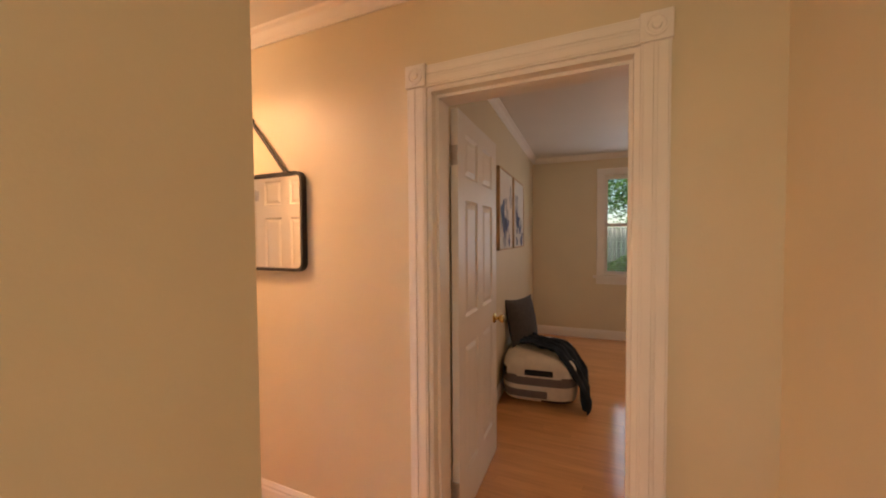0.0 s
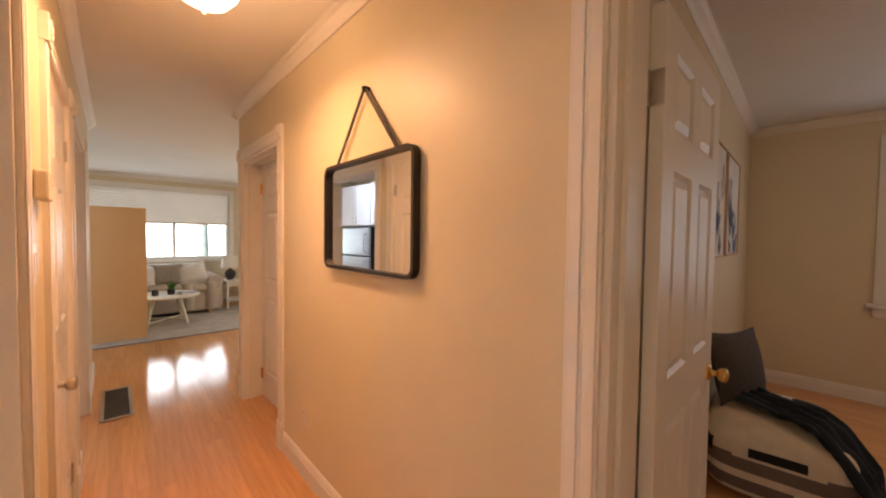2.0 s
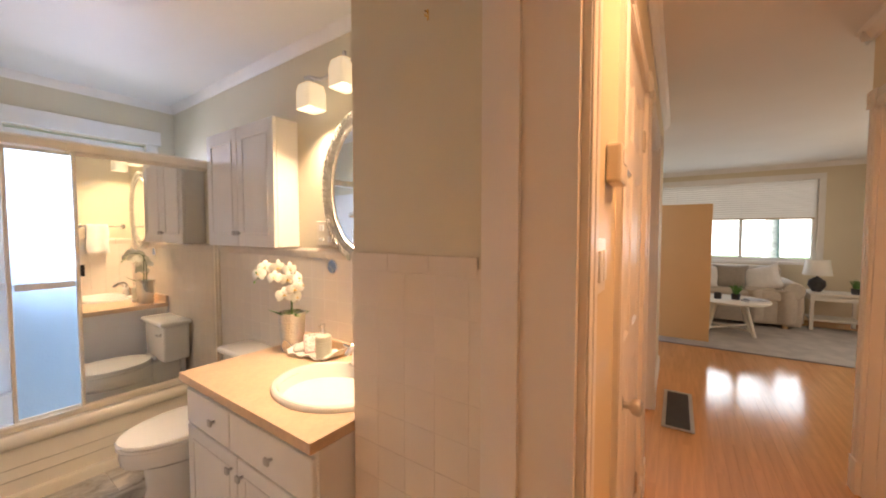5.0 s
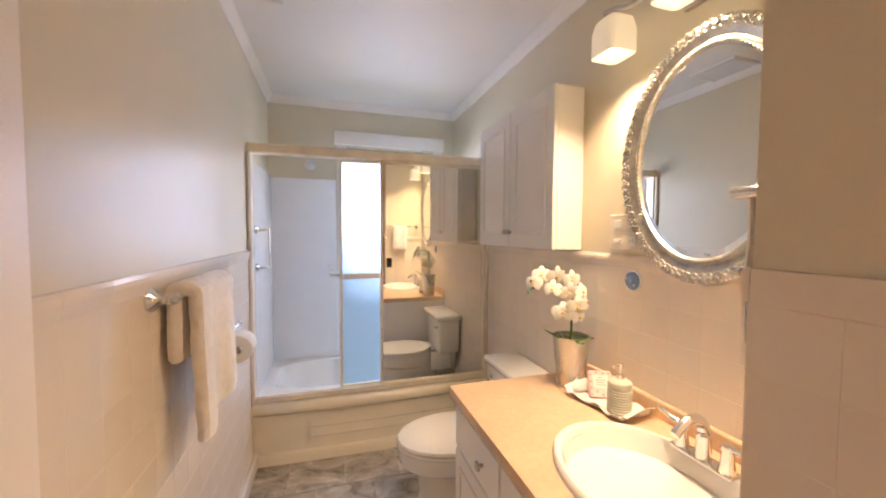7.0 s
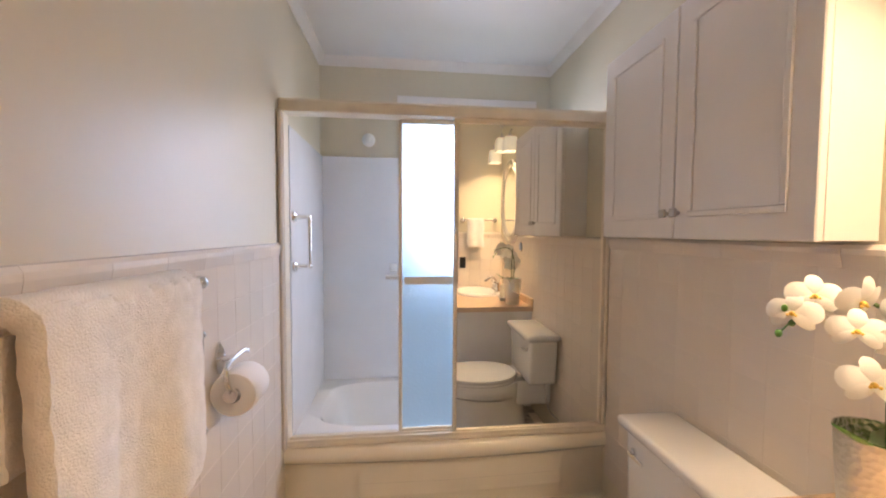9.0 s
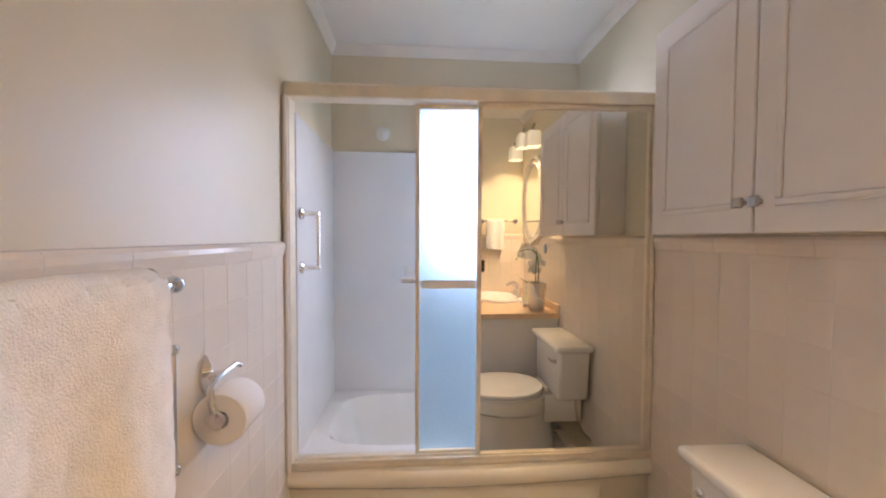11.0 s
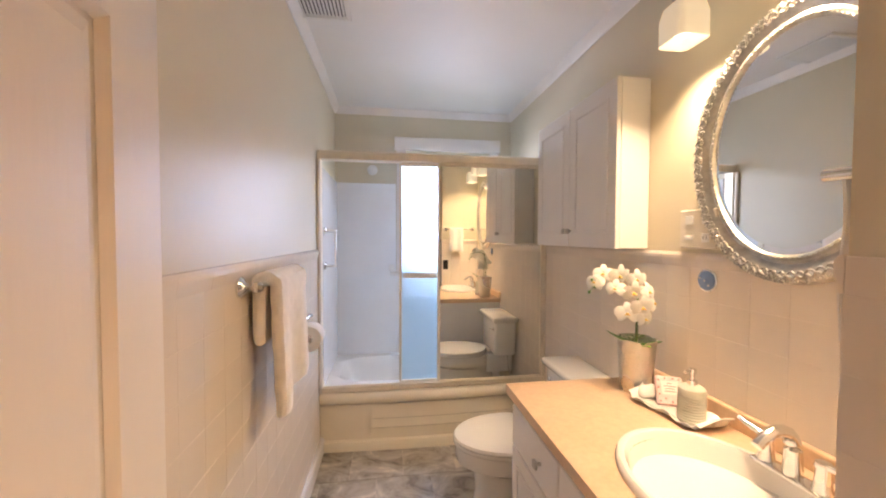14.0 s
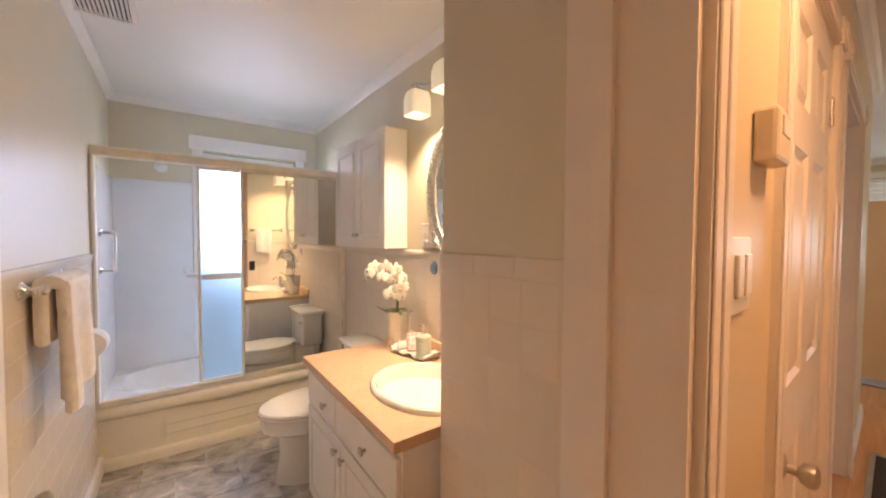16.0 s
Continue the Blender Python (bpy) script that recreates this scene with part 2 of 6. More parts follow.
STEEL = material("stainless_steel", (0.60, 0.65, 0.70), 0.36, metal=0.6, var=0.08, scale=3, stretch=(1, 1, 12))
CANVAS = material("canvas_white", (0.74, 0.72, 0.70), 0.8, var=0.05, grain=0.3)
INDIGO = material("indigo_wash", (0.10, 0.14, 0.26), 0.8, var=0.5, scale=9)
GREYWASH = material("grey_wash", (0.42, 0.43, 0.47), 0.8, var=0.3, scale=7)
OAK = material("pale_oak", (0.55, 0.36, 0.19), 0.5, var=0.15, scale=6)
POUFW = material("pouf_cream", (0.66, 0.58, 0.46), 0.95, var=0.08, scale=14, grain=0.8, grain_scale=150)
POUFG = material("pouf_grey", (0.16, 0.13, 0.12), 0.95, var=0.1, scale=14, grain=0.8, grain_scale=150)
POUFB = material("pouf_black", (0.016, 0.016, 0.02), 0.95, var=0.1, scale=14, grain=0.8, grain_scale=150)
THROW = material("navy_throw", (0.014, 0.02, 0.028), 0.95, var=0.2, scale=25, grain=1.0, grain_scale=200)
PILLOW = material("charcoal_pillow", (0.075, 0.066, 0.060), 0.9, var=0.15, scale=30, grain=0.6)
SHEET = material("white_bedspread", (0.68, 0.63, 0.56), 0.9, var=0.05, scale=10, grain=0.4)
NAVY = material("navy_blanket", (0.02, 0.05, 0.16), 0.9, var=0.2, scale=20, grain=0.5)
GRASS = material("lawn", (0.13, 0.25, 0.06), 0.9, var=0.4, scale=3, stain=0.3)
FENCE = material("fence_wood", (0.40, 0.38, 0.36), 0.85, var=0.2, scale=5, stretch=(6, 6, 0.5), pieces=0.15)
BARK = material("bark", (0.72, 0.72, 0.72), 0.9, var=0.3, scale=12, grain=0.8, grain_scale=30)
FOLIAGE = material("foliage", (0.15, 0.28, 0.08), 0.7, var=0.4, scale=5, pieces=0.35)
SHRUB = material("shrub_leaves", (0.24, 0.36, 0.12), 0.6, var=0.35, scale=5, pieces=0.3)
FLOWERRED = material("red_leaves", (0.40, 0.05, 0.04), 0.7, var=0.4, pieces=0.3)

# emissive white for the added backdrop, in place of overbright daylight
BACKDROP_GLOW = material("backdrop_glow", (0.8, 0.8, 0.8), 1.0, emit=(1.0, 1.0, 1.0), strength=2.5)
SUBFLOOR = material("floor_joint", (0.30, 0.14, 0.06), 0.6, var=0.1)
ROSE = material("red_print", (0.72, 0.16, 0.14), 0.5, var=0.2)
BRONZE = material("worn_bronze", (0.30, 0.20, 0.11), 0.4, metal=0.8, var=0.25, scale=40)
REGISTER = material("register_steel", (0.11, 0.10, 0.09), 0.45, metal=0.6, var=0.2)



# ---- building helpers ----
def thing(name, x, y, z, rz=0, label="", category="", group="", kind="", at=HOME, sub=Matrix.Identity(4)):
    ob = new(name)
    ob.matrix_world = at @ pose(x, y, z, 0, 0, rz) @ sub
    return tagged(ob, label, category, group, kind)


def part(name, bm, mat, parent=None, label="", smooth=False, m=None):
    bmesh.ops.recalc_face_normals(bm, faces=bm.faces)
    me = bpy.data.meshes.new(name)
    bm.to_mesh(me)
    bm.free()
    for k in (mat if isinstance(mat, (list, tuple)) else (mat,)):
        me.materials.append(k)
    if smooth:
        me.shade_smooth()
        me.set_sharp_from_angle(angle=radians(40))
    ob = new(name, me)
    if parent:
        ob.parent = parent
    if m is not None:
        ob.matrix_basis = m
    if label:
        ob["label"] = label
    return ob


def structure(name, bm, mat, at=HOME, label="", smooth=False):
    ob = part(name, bm, mat, None, label, smooth)
    ob.matrix_world = at
    ob["kind"] = "structure"
    return ob


def box(bm, x0, x1, y0, y1, z0, z1, bevel=0.0, seg=1, mi=0):
    x0, x1, y0, y1, z0, z1 = min(x0, x1), max(x0, x1), min(y0, y1), max(y0, y1), min(z0, z1), max(z0, z1)
    r = bmesh.ops.create_cube(bm, size=1)
    for v in r["verts"]:
        v.co = Vector(((x0 + x1) / 2 + v.co.x * (x1 - x0), (y0 + y1) / 2 + v.co.y * (y1 - y0), (z0 + z1) / 2 + v.co.z * (z1 - z0)))
    faces = {f for v in r["verts"] for f in v.link_faces}
    for f in faces:
        f.material_index = mi
    if bevel:
        edges = {e for v in r["verts"] for e in v.link_edges}
        bmesh.ops.bevel(bm, geom=list(edges), offset=bevel, segments=seg, affect="EDGES", profile=0.5)
    return bm


def boxes(*rows, bevel=0.0):
    bm = bmesh.new()
    for r in rows:
        box(bm, *r, bevel=bevel)
    return bm


def lathe(bm, profile, c=(0, 0, 0), seg=24, axis="z", sx=1.0, sy=1.0, mi=0):
    rings = []
    for r, h in profile:
        ring = []
        for i in range(seg):
            a = 2 * math.pi * i / seg
            p = (r * math.cos(a) * sx, r * math.sin(a) * sy, h)
            if axis == "x":
                p = (p[2], p[0], p[1])
            elif axis == "y":
                p = (p[1], p[2], p[0])
            ring.append(bm.verts.new((c[0] + p[0], c[1] + p[1], c[2] + p[2])))
        rings.append(ring)
    for a, b in zip(rings, rings[1:]):
        for i in range(seg):
            bm.faces.new((a[i], a[(i + 1) % seg], b[(i + 1) % seg], b[i])).material_index = mi
    for ring in (rings[0], rings[-1]):
        bm.faces.new(ring).material_index = mi
    return bm


def tube(bm, pts, r, seg=10, mi=0):
    pts = [Vector(p) for p in pts]
    n = len(pts)
    rings = []
    up = Vector((0, 0, 1))
    for i, p in enumerate(pts):
        d = (pts[min(i + 1, n - 1)] - pts[max(i - 1, 0)]).normalized()
        side = d.cross(up)
        if side.length < 0.05:
            side = d.cross(Vector((1, 0, 0)))
        side.normalize()
        nrm = side.cross(d)
        rr = r[i] if isinstance(r, (list, tuple)) else r
        rings.append([bm.verts.new(p + (side * math.cos(2 * math.pi * k / seg) + nrm * math.sin(2 * math.pi * k / seg)) * rr) for k in range(seg)])
    for a, b in zip(rings, rings[1:]):
        for i in range(seg):
            bm.faces.new((a[i], a[(i + 1) % seg], b[(i + 1) % seg], b[i])).material_index = mi
    bm.faces.new(rings[0]).material_index = mi
    bm.faces.new(rings[-1]).material_index = mi
    return bm


def arc(p0, p1, p2, n=8):
    p0, p1, p2 = Vector(p0), Vector(p1), Vector(p2)
    return [(1 - t) ** 2 * p0 + 2 * t * (1 - t) * p1 + t * t * p2 for t in (i / n for i in range(n + 1))]


def extrude_profile(bm, prof, p0, p1, out):
    """A moulding with profile (distance out of the wall, z) from p0 to p1."""
    p0, p1, out = Vector(p0), Vector(p1), Vector(out)
    a = [bm.verts.new(p0 + out * d + Vector((0, 0, z))) for d, z in prof]
    b = [bm.verts.new(p1 + out * d + Vector((0, 0, z))) for d, z in prof]
    n = len(prof)
    for i in range(n):
        bm.faces.new((a[i], a[(i + 1) % n], b[(i + 1) % n], b[i]))
    bm.faces.new(a)
    bm.faces.new(b)
    return bm


def sheet(bm, fn, nu, nv, thick, mi=0):
    """A closed slab round the surface fn(u, v)."""
    P = [[Vector(fn(i / nu, j / nv)) for j in range(nv + 1)] for i in range(nu + 1)]
    top, bot = [], []
    for i in range(nu + 1):
        ta, ba = [], []
        for j in range(nv + 1):
            du = P[min(i + 1, nu)][j] - P[max(i - 1, 0)][j]
            dv = P[i][min(j + 1, nv)] - P[i][max(j - 1, 0)]
            nn = du.cross(dv)
            nn = nn.normalized() if nn.length > 1e-9 else Vector((0, 0, 1))
            edge = 0.45 if (i in (0, nu) or j in (0, nv)) else 1.0
            ta.append(bm.verts.new(P[i][j] + nn * thick * 0.5 * edge))
            ba.append(bm.verts.new(P[i][j] - nn * thick * 0.5 * edge))
        top.append(ta)
        bot.append(ba)
    for i in range(nu):
        for j in range(nv):
            bm.faces.new((top[i][j], top[i + 1][j], top[i + 1][j + 1], top[i][j + 1])).material_index = mi
            bm.faces.new((bot[i][j], bot[i][j + 1], bot[i + 1][j + 1], bot[i + 1][j])).material_index = mi
    for i in range(nu):
        bm.faces.new((top[i][0], bot[i][0], bot[i + 1][0], top[i + 1][0])).material_index = mi
        bm.faces.new((top[i][nv], top[i + 1][nv], bot[i + 1][nv], bot[i][nv])).material_index = mi
    for j in range(nv):
        bm.faces.new((top[0][j], top[0][j + 1], bot[0][j + 1], bot[0][j])).material_index = mi
        bm.faces.new((top[nu][j], bot[nu][j], bot[nu][j + 1], top[nu][j + 1])).material_index = mi
    return bm


def pillow_mesh(bm, w, h, t, m=HOME, n=10, pinch=0.12, mi=0):
    for s in (1, -1):
        g = []
        for i in range(n + 1):
            row = []
            for j in range(n + 1):
                u, v = 2 * i / n - 1, 2 * j / n - 1
                k = (1 - u * u) * (1 - v * v)
                x = u * w / 2 * (1 - pinch * (1 - v * v) * u * u)
                y = v * h / 2 * (1 - pinch * (1 - u * u) * v * v)
                row.append(bm.verts.new(m @ Vector((x, y, s * t / 2 * k ** 0.45))))
            g.append(row)
        for i in range(n):
            for j in range(n):
                q = (g[i][j], g[i + 1][j], g[i + 1][j + 1], g[i][j + 1])
                bm.faces.new(q if s > 0 else q[::-1]).material_index = mi
    bmesh.ops.remove_doubles(bm, verts=bm.verts, dist=0.0005)
    return bm


# ---- structure: hall, living room, kitchen, bedroom ----
NY, SY, CEIL = 3.175, 2.19, 2.47
T = 0.18
BASE = [(0, 0), (0.016, 0), (0.016, 0.085), (0.012, 0.095), (0.014, 0.105), (0.006, 0.125), (0, 0.125)]
CROWN = [(q * 0.74, z * 0.74) for q, z in [(0, -0.095), (0.012, -0.095), (0.016, -0.08), (0.03, -0.066), (0.05, -0.03), (0.07, -0.016), (0.074, 0), (0, 0)]]

structure("wall_hall_north", boxes(
    (-3.24, -3.13, NY, NY + T, 0, CEIL), (-2.22, -0.07, NY, NY + T, 0, CEIL), (0.70, 1.07, NY, NY + T, 0, CEIL),
    (-3.13, -2.22, NY, NY + T, 2.03, CEIL), (-0.07, 0.70, NY, NY + T, 2.03, CEIL)), PAINT)
structure("wall_hall_south", boxes(
    (-0.27, 0.145, SY - 0.18, SY, 0, CEIL), (-1.54, -1.03, SY - 0.18, SY, 0, CEIL), (-2.57, -2.30, SY - 0.18, SY, 0, CEIL), (-4.7, -3.62, SY - 0.18, SY, 0, CEIL),
    (-1.03, -0.27, SY - 0.18, SY, 2.03, CEIL), (-2.30, -1.54, SY - 0.18, SY, 2.03, CEIL), (-3.62, -2.57, SY - 0.18, SY, 2.03, CEIL)), PAINT)
structure("wall_hall_east", boxes((1.07, 1.20, 0.2, NY + T, 0, CEIL)), PAINT)
structure("wall_nook_west", boxes((0.04, 0.145, 0.33, SY - 0.18, 0, CEIL)), PAINT)
structure("wall_nook_south", boxes((0.04, 0.20, 0.2, 0.33, 0, CEIL), (0.96, 1.07, 0.2, 0.33, 0, CEIL), (0.20, 0.96, 0.2, 0.33, 0, 0.95), (0.20, 0.96, 0.2, 0.33, 2.05, CEIL)), PAINT)
structure("wall_living_northeast", boxes((-3.24, -3.13, NY + T, 5.3, 0, CEIL)), PAINT)
structure("wall_store_north", boxes((-3.13, -0.35, 4.6, 4.7, 0, CEIL)), PAINT)
structure("wall_living_north", boxes((-8.42, -6.4, 5.3, 5.42, 0, CEIL), (-4.8, -3.13, 5.3, 5.42, 0, CEIL), (-6.4, -4.8, 5.3, 5.42, 0, 0.9), (-6.4, -4.8, 5.3, 5.42, 2.1, CEIL)), PAINT)
structure("wall_living_south", boxes((-8.42, -6.2, 0.9, 1.02, 0, CEIL)), PAINT)
structure("wall_kitchen_west", boxes((-6.32, -6.2, 0.25, 1.02, 0, CEIL)), PAINT)
structure("wall_kitchen_south", boxes((-6.32, -1.9, 0.25, 0.37, 0, CEIL)), PAINT)
structure("wall_kitchen_east", boxes((-2.42, -2.32, 0.37, SY - 0.18, 0, CEIL)), PAINT)
structure("wall_living_west", boxes(
    (-8.42, -8.3, 0.9, 1.35, 0, CEIL), (-8.42, -8.3, 4.15, 5.3, 0, CEIL), (-8.42, -8.3, 1.35, 4.15, 0, 0.92), (-8.42, -8.3, 1.35, 4.15, 2.22, CEIL)), PAINT)
structure("ceiling", boxes((-8.42, 1.2, SY - 0.18, NY + T, CEIL, CEIL + 0.1), (-8.42, -3.13, NY + T, 5.42, CEIL, CEIL + 0.1), (-8.42, -2.32, 0.2, SY - 0.18, CEIL, CEIL + 0.1),
                           (-0.03, 1.2, 0.2, SY - 0.18, CEIL, CEIL + 0.1), (-3.13, -0.35, NY + T, 4.7, CEIL, CEIL + 0.1)), CEILING)
# bedroom
BT = 0.12
structure("wall_bedroom_west", boxes((-BT, 0, 0.05, 4.0, 0, CEIL + 0.06)), PAINT, BED)
structure("wall_bedroom_north", boxes((-BT, 0.95, 3.9, 4.02, 0, CEIL + 0.06), (2.45, 3.6, 3.9, 4.02, 0, CEIL + 0.06), (0.95, 2.45, 3.9, 4.02, 0, 0.88), (0.95, 2.45, 3.9, 4.02, 2.24, CEIL + 0.06)), PAINT, BED)
structure("wall_bedroom_east", boxes((3.6, 3.72, -0.2, 4.02, 0, CEIL + 0.06)), PAINT, BED)
structure("wall_bedroom_south", boxes((1.2, 3.9, NY + 0.02, NY + T, 0, CEIL)), PAINT)
structure("ceiling_bedroom", boxes((-BT, 3.72, -0.22, 4.02, CEIL + 0.06, CEIL + 0.16)), CEILING, BED)

bm = bmesh.new()
for a, b in (((-3.24 - 0.075, NY, 0), (1.07, NY, 0)),):
    extrude_profile(bm, [(d, CEIL + z) for d, z in CROWN], a, b, (0, -1, 0))
structure("crown_hall_north", bm, TRIM)
bm = bmesh.new()
extrude_profile(bm, [(d, CEIL + z) for d, z in CROWN], (-4.7, SY, 0), (0.145, SY, 0), (0, 1, 0))
structure("crown_hall_south", bm, TRIM)
bm = bmesh.new()
extrude_profile(bm, [(d, CEIL + z) for d, z in CROWN], (-3.24, NY - 0.05, 0), (-3.24, 5.3, 0), (-1, 0, 0))
structure("crown_living_east", bm, TRIM)
bm = bmesh.new()
extrude_profile(bm, [(d, CEIL + z) for d, z in CROWN], (-8.3, 0.9, 0), (-8.3, 5.3, 0), (1, 0, 0))
structure("crown_living_west", bm, TRIM)
bm = bmesh.new()
extrude_profile(bm, [(d, CEIL + 0.06 + z) for d, z in CROWN], (0, 0, 0), (0, 3.9, 0), (1, 0, 0))
extrude_profile(bm, [(d, CEIL + 0.06 + z) for d, z in CROWN], (0, 3.9, 0), (3.6, 3.9, 0), (0, -1, 0))
structure("crown_bedroom", bm, TRIM, BED)
bm = bmesh.new()
extrude_profile(bm, BASE, (-2.13, NY, 0), (-0.16, NY, 0), (0, -1, 0))
extrude_profile(bm, BASE, (-3.24, NY, 0), (-3.22, NY, 0), (0, -1, 0))
extrude_profile(bm, BASE, (0.79, NY, 0), (1.07, NY, 0), (0, -1, 0))
structure("baseboard_hall_north", bm, TRIM)
bm = bmesh.new()
for a, b in ((-1.45, -1.12), (-2.48, -2.39), (-4.7, -3.71), (-0.18, 0.145)):
    extrude_profile(bm, BASE, (a, SY, 0), (b, SY, 0), (0, 1, 0))
extrude_profile(bm, BASE, (-4.7, SY, 0), (-4.7, SY - 0.18, 0), (-1, 0, 0))
structure("baseboard_hall_south", bm, TRIM)
bm = bmesh.new()
extrude_profile(bm, BASE, (-3.24, NY, 0), (-3.24, 5.3, 0), (-1, 0, 0))
structure("baseboard_living_east", bm, TRIM)
bm = bmesh.new()
extrude_profile(bm, BASE, (0, 0, 0), (0, 3.9, 0), (1, 0, 0))
extrude_profile(bm, BASE, (0, 3.9, 0), (3.6, 3.9, 0), (0, -1, 0))
structure("baseboard_bedroom", bm, TRIM, BED)


# ---- doors ----
def panel_door(parent, w, hinge, rz, side, metal, knob_metal, label, z1=2.015, knob_sides=(1, -1), knob_z=0.85):
    """A six-panel leaf, hinged at its origin, running along +x; side: the face that carries the hinge barrels."""
    bm = bmesh.new()
    t, st, z0 = 0.0175, 0.105, 0.012
    mid = w / 2
    rows = ((0.23, 0.88), (1.02, 1.60), (1.71, 1.92))
    box(bm, 0.002, st, -t, t, z0, z1)
    box(bm, w - st, w - 0.002, -t, t, z0, z1)
    box(bm, mid - 0.05, mid + 0.05, -t, t, z0, z1)
    zs = [z0, 0.23, 0.88, 1.02, 1.60, 1.71, 1.92, z1]
    for a, b in ((zs[0], zs[1]), (zs[2], zs[3]), (zs[4], zs[5]), (zs[6], zs[7])):
        box(bm, st, mid - 0.05, -t, t, a, b)
        box(bm, mid + 0.05, w - st, -t, t, a, b)
    leaf = part("door_leaf", bm, DOOR, parent, label, m=Matrix.Translation(hinge) @ Matrix.Rotation(radians(rz), 4, "Z"))
    for xa, xb in ((st, mid - 0.05), (mid + 0.05, w - st)):
        for za, zb in rows:
            bm = bmesh.new()
            box(bm, xa, xb, -0.007, 0.007, za, zb)
            for s in (1, -1):
                i0, i1 = 0.018, 0.04
                a = [bm.verts.new((x, s * 0.007, z)) for x, z in ((xa + i0, za + i0), (xb - i0, za + i0), (xb - i0, zb - i0), (xa + i0, zb - i0))]
                b = [bm.verts.new((x, s * 0.015, z)) for x, z in ((xa + i1, za + i1), (xb - i1, za + i1), (xb - i1, zb - i1), (xa + i1, zb - i1))]
                for k in range(4):
                    bm.faces.new((a[k], a[(k + 1) % 4], b[(k + 1) % 4], b[k]))
                bm.faces.new(b)
                # sticking round the panel
                c = [bm.verts.new((x, s * t, z)) for x, z in ((xa, za), (xb, za), (xb, zb), (xa, zb))]
                d = [bm.verts.new((x, s * 0.008, z)) for x, z in ((xa + 0.012, za + 0.012), (xb - 0.012, za + 0.012), (xb - 0.012, zb - 0.012), (xa + 0.012, zb - 0.012))]
                for k in range(4):
                    bm.faces.new((c[k], c[(k + 1) % 4], d[(k + 1) % 4], d[k]))
            part("panel", bm, DOOR, leaf)
    for s in knob_sides:
        bm = bmesh.new()
        lathe(bm, [(0.001, 0), (0.031, 0), (0.031, s * 0.006), (0.024, s * 0.01), (0.011, s * 0.014), (0.011, s * 0.03), (0.022, s * 0.038), (0.027, s * 0.05), (0.026, s * 0.06), (0.017, s * 0.066), (0.001, s * 0.068)], (w - 0.065, s * t, knob_z), 20, "y")
        part("knob", bm, knob_metal, leaf, "rounded satin metal door knob", smooth=True)
    for z in (0.20, 1.80):
        bm = bmesh.new()
        lathe(bm, [(0.0065, z - 0.045), (0.0065, z + 0.045)], (0.0, side * (t + 0.004), 0), 10)
        lathe(bm, [(0.004, z + 0.045), (0.005, z + 0.05), (0.002, z + 0.054)], (0.0, side * (t + 0.004), 0), 10)
        box(bm, -0.002, 0.034, side * t, side * (t + 0.002), z - 0.045, z + 0.045)
        box(bm, -0.0045, 0.0005, -t, t, z - 0.045, z + 0.045)
        part("hinge", bm, metal, leaf, "small metal butt hinge", smooth=True)
    return leaf


def casing(parent, x0, x1, y, out, ztop=2.03, w=0.085, blocks=True, jamb=None):
    """Fluted casing round an opening x0..x1 on the wall face y that looks towards out."""
    for xa, s in ((x0, -1), (x1, 1)):
        bm = bmesh.new()
        a, b = sorted((xa, xa + s * w))
        box(bm, a, b, y, y + out * 0.014, 0, ztop)
        for k in (0.07, 0.56):
            box(bm, a + w * k, a + w * (k + 0.37), y + out * 0.014, y + out * 0.018, 0.18, ztop, bevel=0.0025)
        box(bm, a - 0.002, b + 0.002, y, y + out * 0.024, 0, 0.18, bevel=0.002)
        part("casing", bm, TRIM, parent)
        if blocks:
            bm = bmesh.new()
            box(bm, a - 0.004, b + 0.004, y, y + out * 0.026, ztop, ztop + w + 0.006, bevel=0.002)
            c = (a + b) / 2
            lathe(bm, [(0.034, out * 0.024), (0.034, out * 0.030), (0.027, out * 0.031), (0.024, out * 0.027), (0.014, out * 0.027), (0.012, out * 0.033), (0.001, out * 0.034)], (c, y, ztop + w / 2 + 0.003), 20, "y")
            part("corner_block", bm, TRIM, parent, smooth=True)
    bm = bmesh.new()
    box(bm, x0, x1, y, y + out * 0.014, ztop, ztop + w)
    for k in (0.07, 0.56):
        box(bm, x0, x1, y + out * 0.014, y + out * 0.018, ztop + w * k, ztop + w * (k + 0.37), bevel=0.003)
    part("head_casing", bm, TRIM, parent)


def lining(parent, x0, x1, y0, y1, stop_y, ztop=2.03):
    bm = boxes((x0, x0 + 0.018, y0, y1, 0, ztop), (x1 - 0.018, x1, y0, y1, 0, ztop), (x0 + 0.018, x1 - 0.018, y0, y1, ztop - 0.018, ztop))
    if stop_y is not None:
        box(bm, x0 + 0.018, x0 + 0.03, stop_y, stop_y + 0.03, 0, ztop - 0.018)
        box(bm, x1 - 0.03, x1 - 0.018, stop_y, stop_y + 0.03, 0, ztop - 0.018)
        box(bm, x0 + 0.03, x1 - 0.03, stop_y, stop_y + 0.03, ztop - 0.03, ztop - 0.018)
    part("jamb", bm, TRIM, parent)


d = thing("door_1", 0, 0, 0, label="white six-panel bedroom door standing open in fluted casing", category="door", kind="structure")
casing(d, -0.07, 0.70, NY, -1)
lining(d, -0.07, 0.70, NY, NY + T, NY + 0.045)
casing(d, -0.07, 0.70, NY + T, 1, blocks=False)
panel_door(d, 0.73, (-0.043, NY + T + 0.042, 0), 92, 1, NICKEL, BRASS, "open white six-panel door with raised panels", knob_z=0.90)
d = thing("door_2", 0, 0, 0, label="white bathroom door open against the towel wall", category="door", kind="structure")
casing(d, -1.03, -0.27, SY, 1)
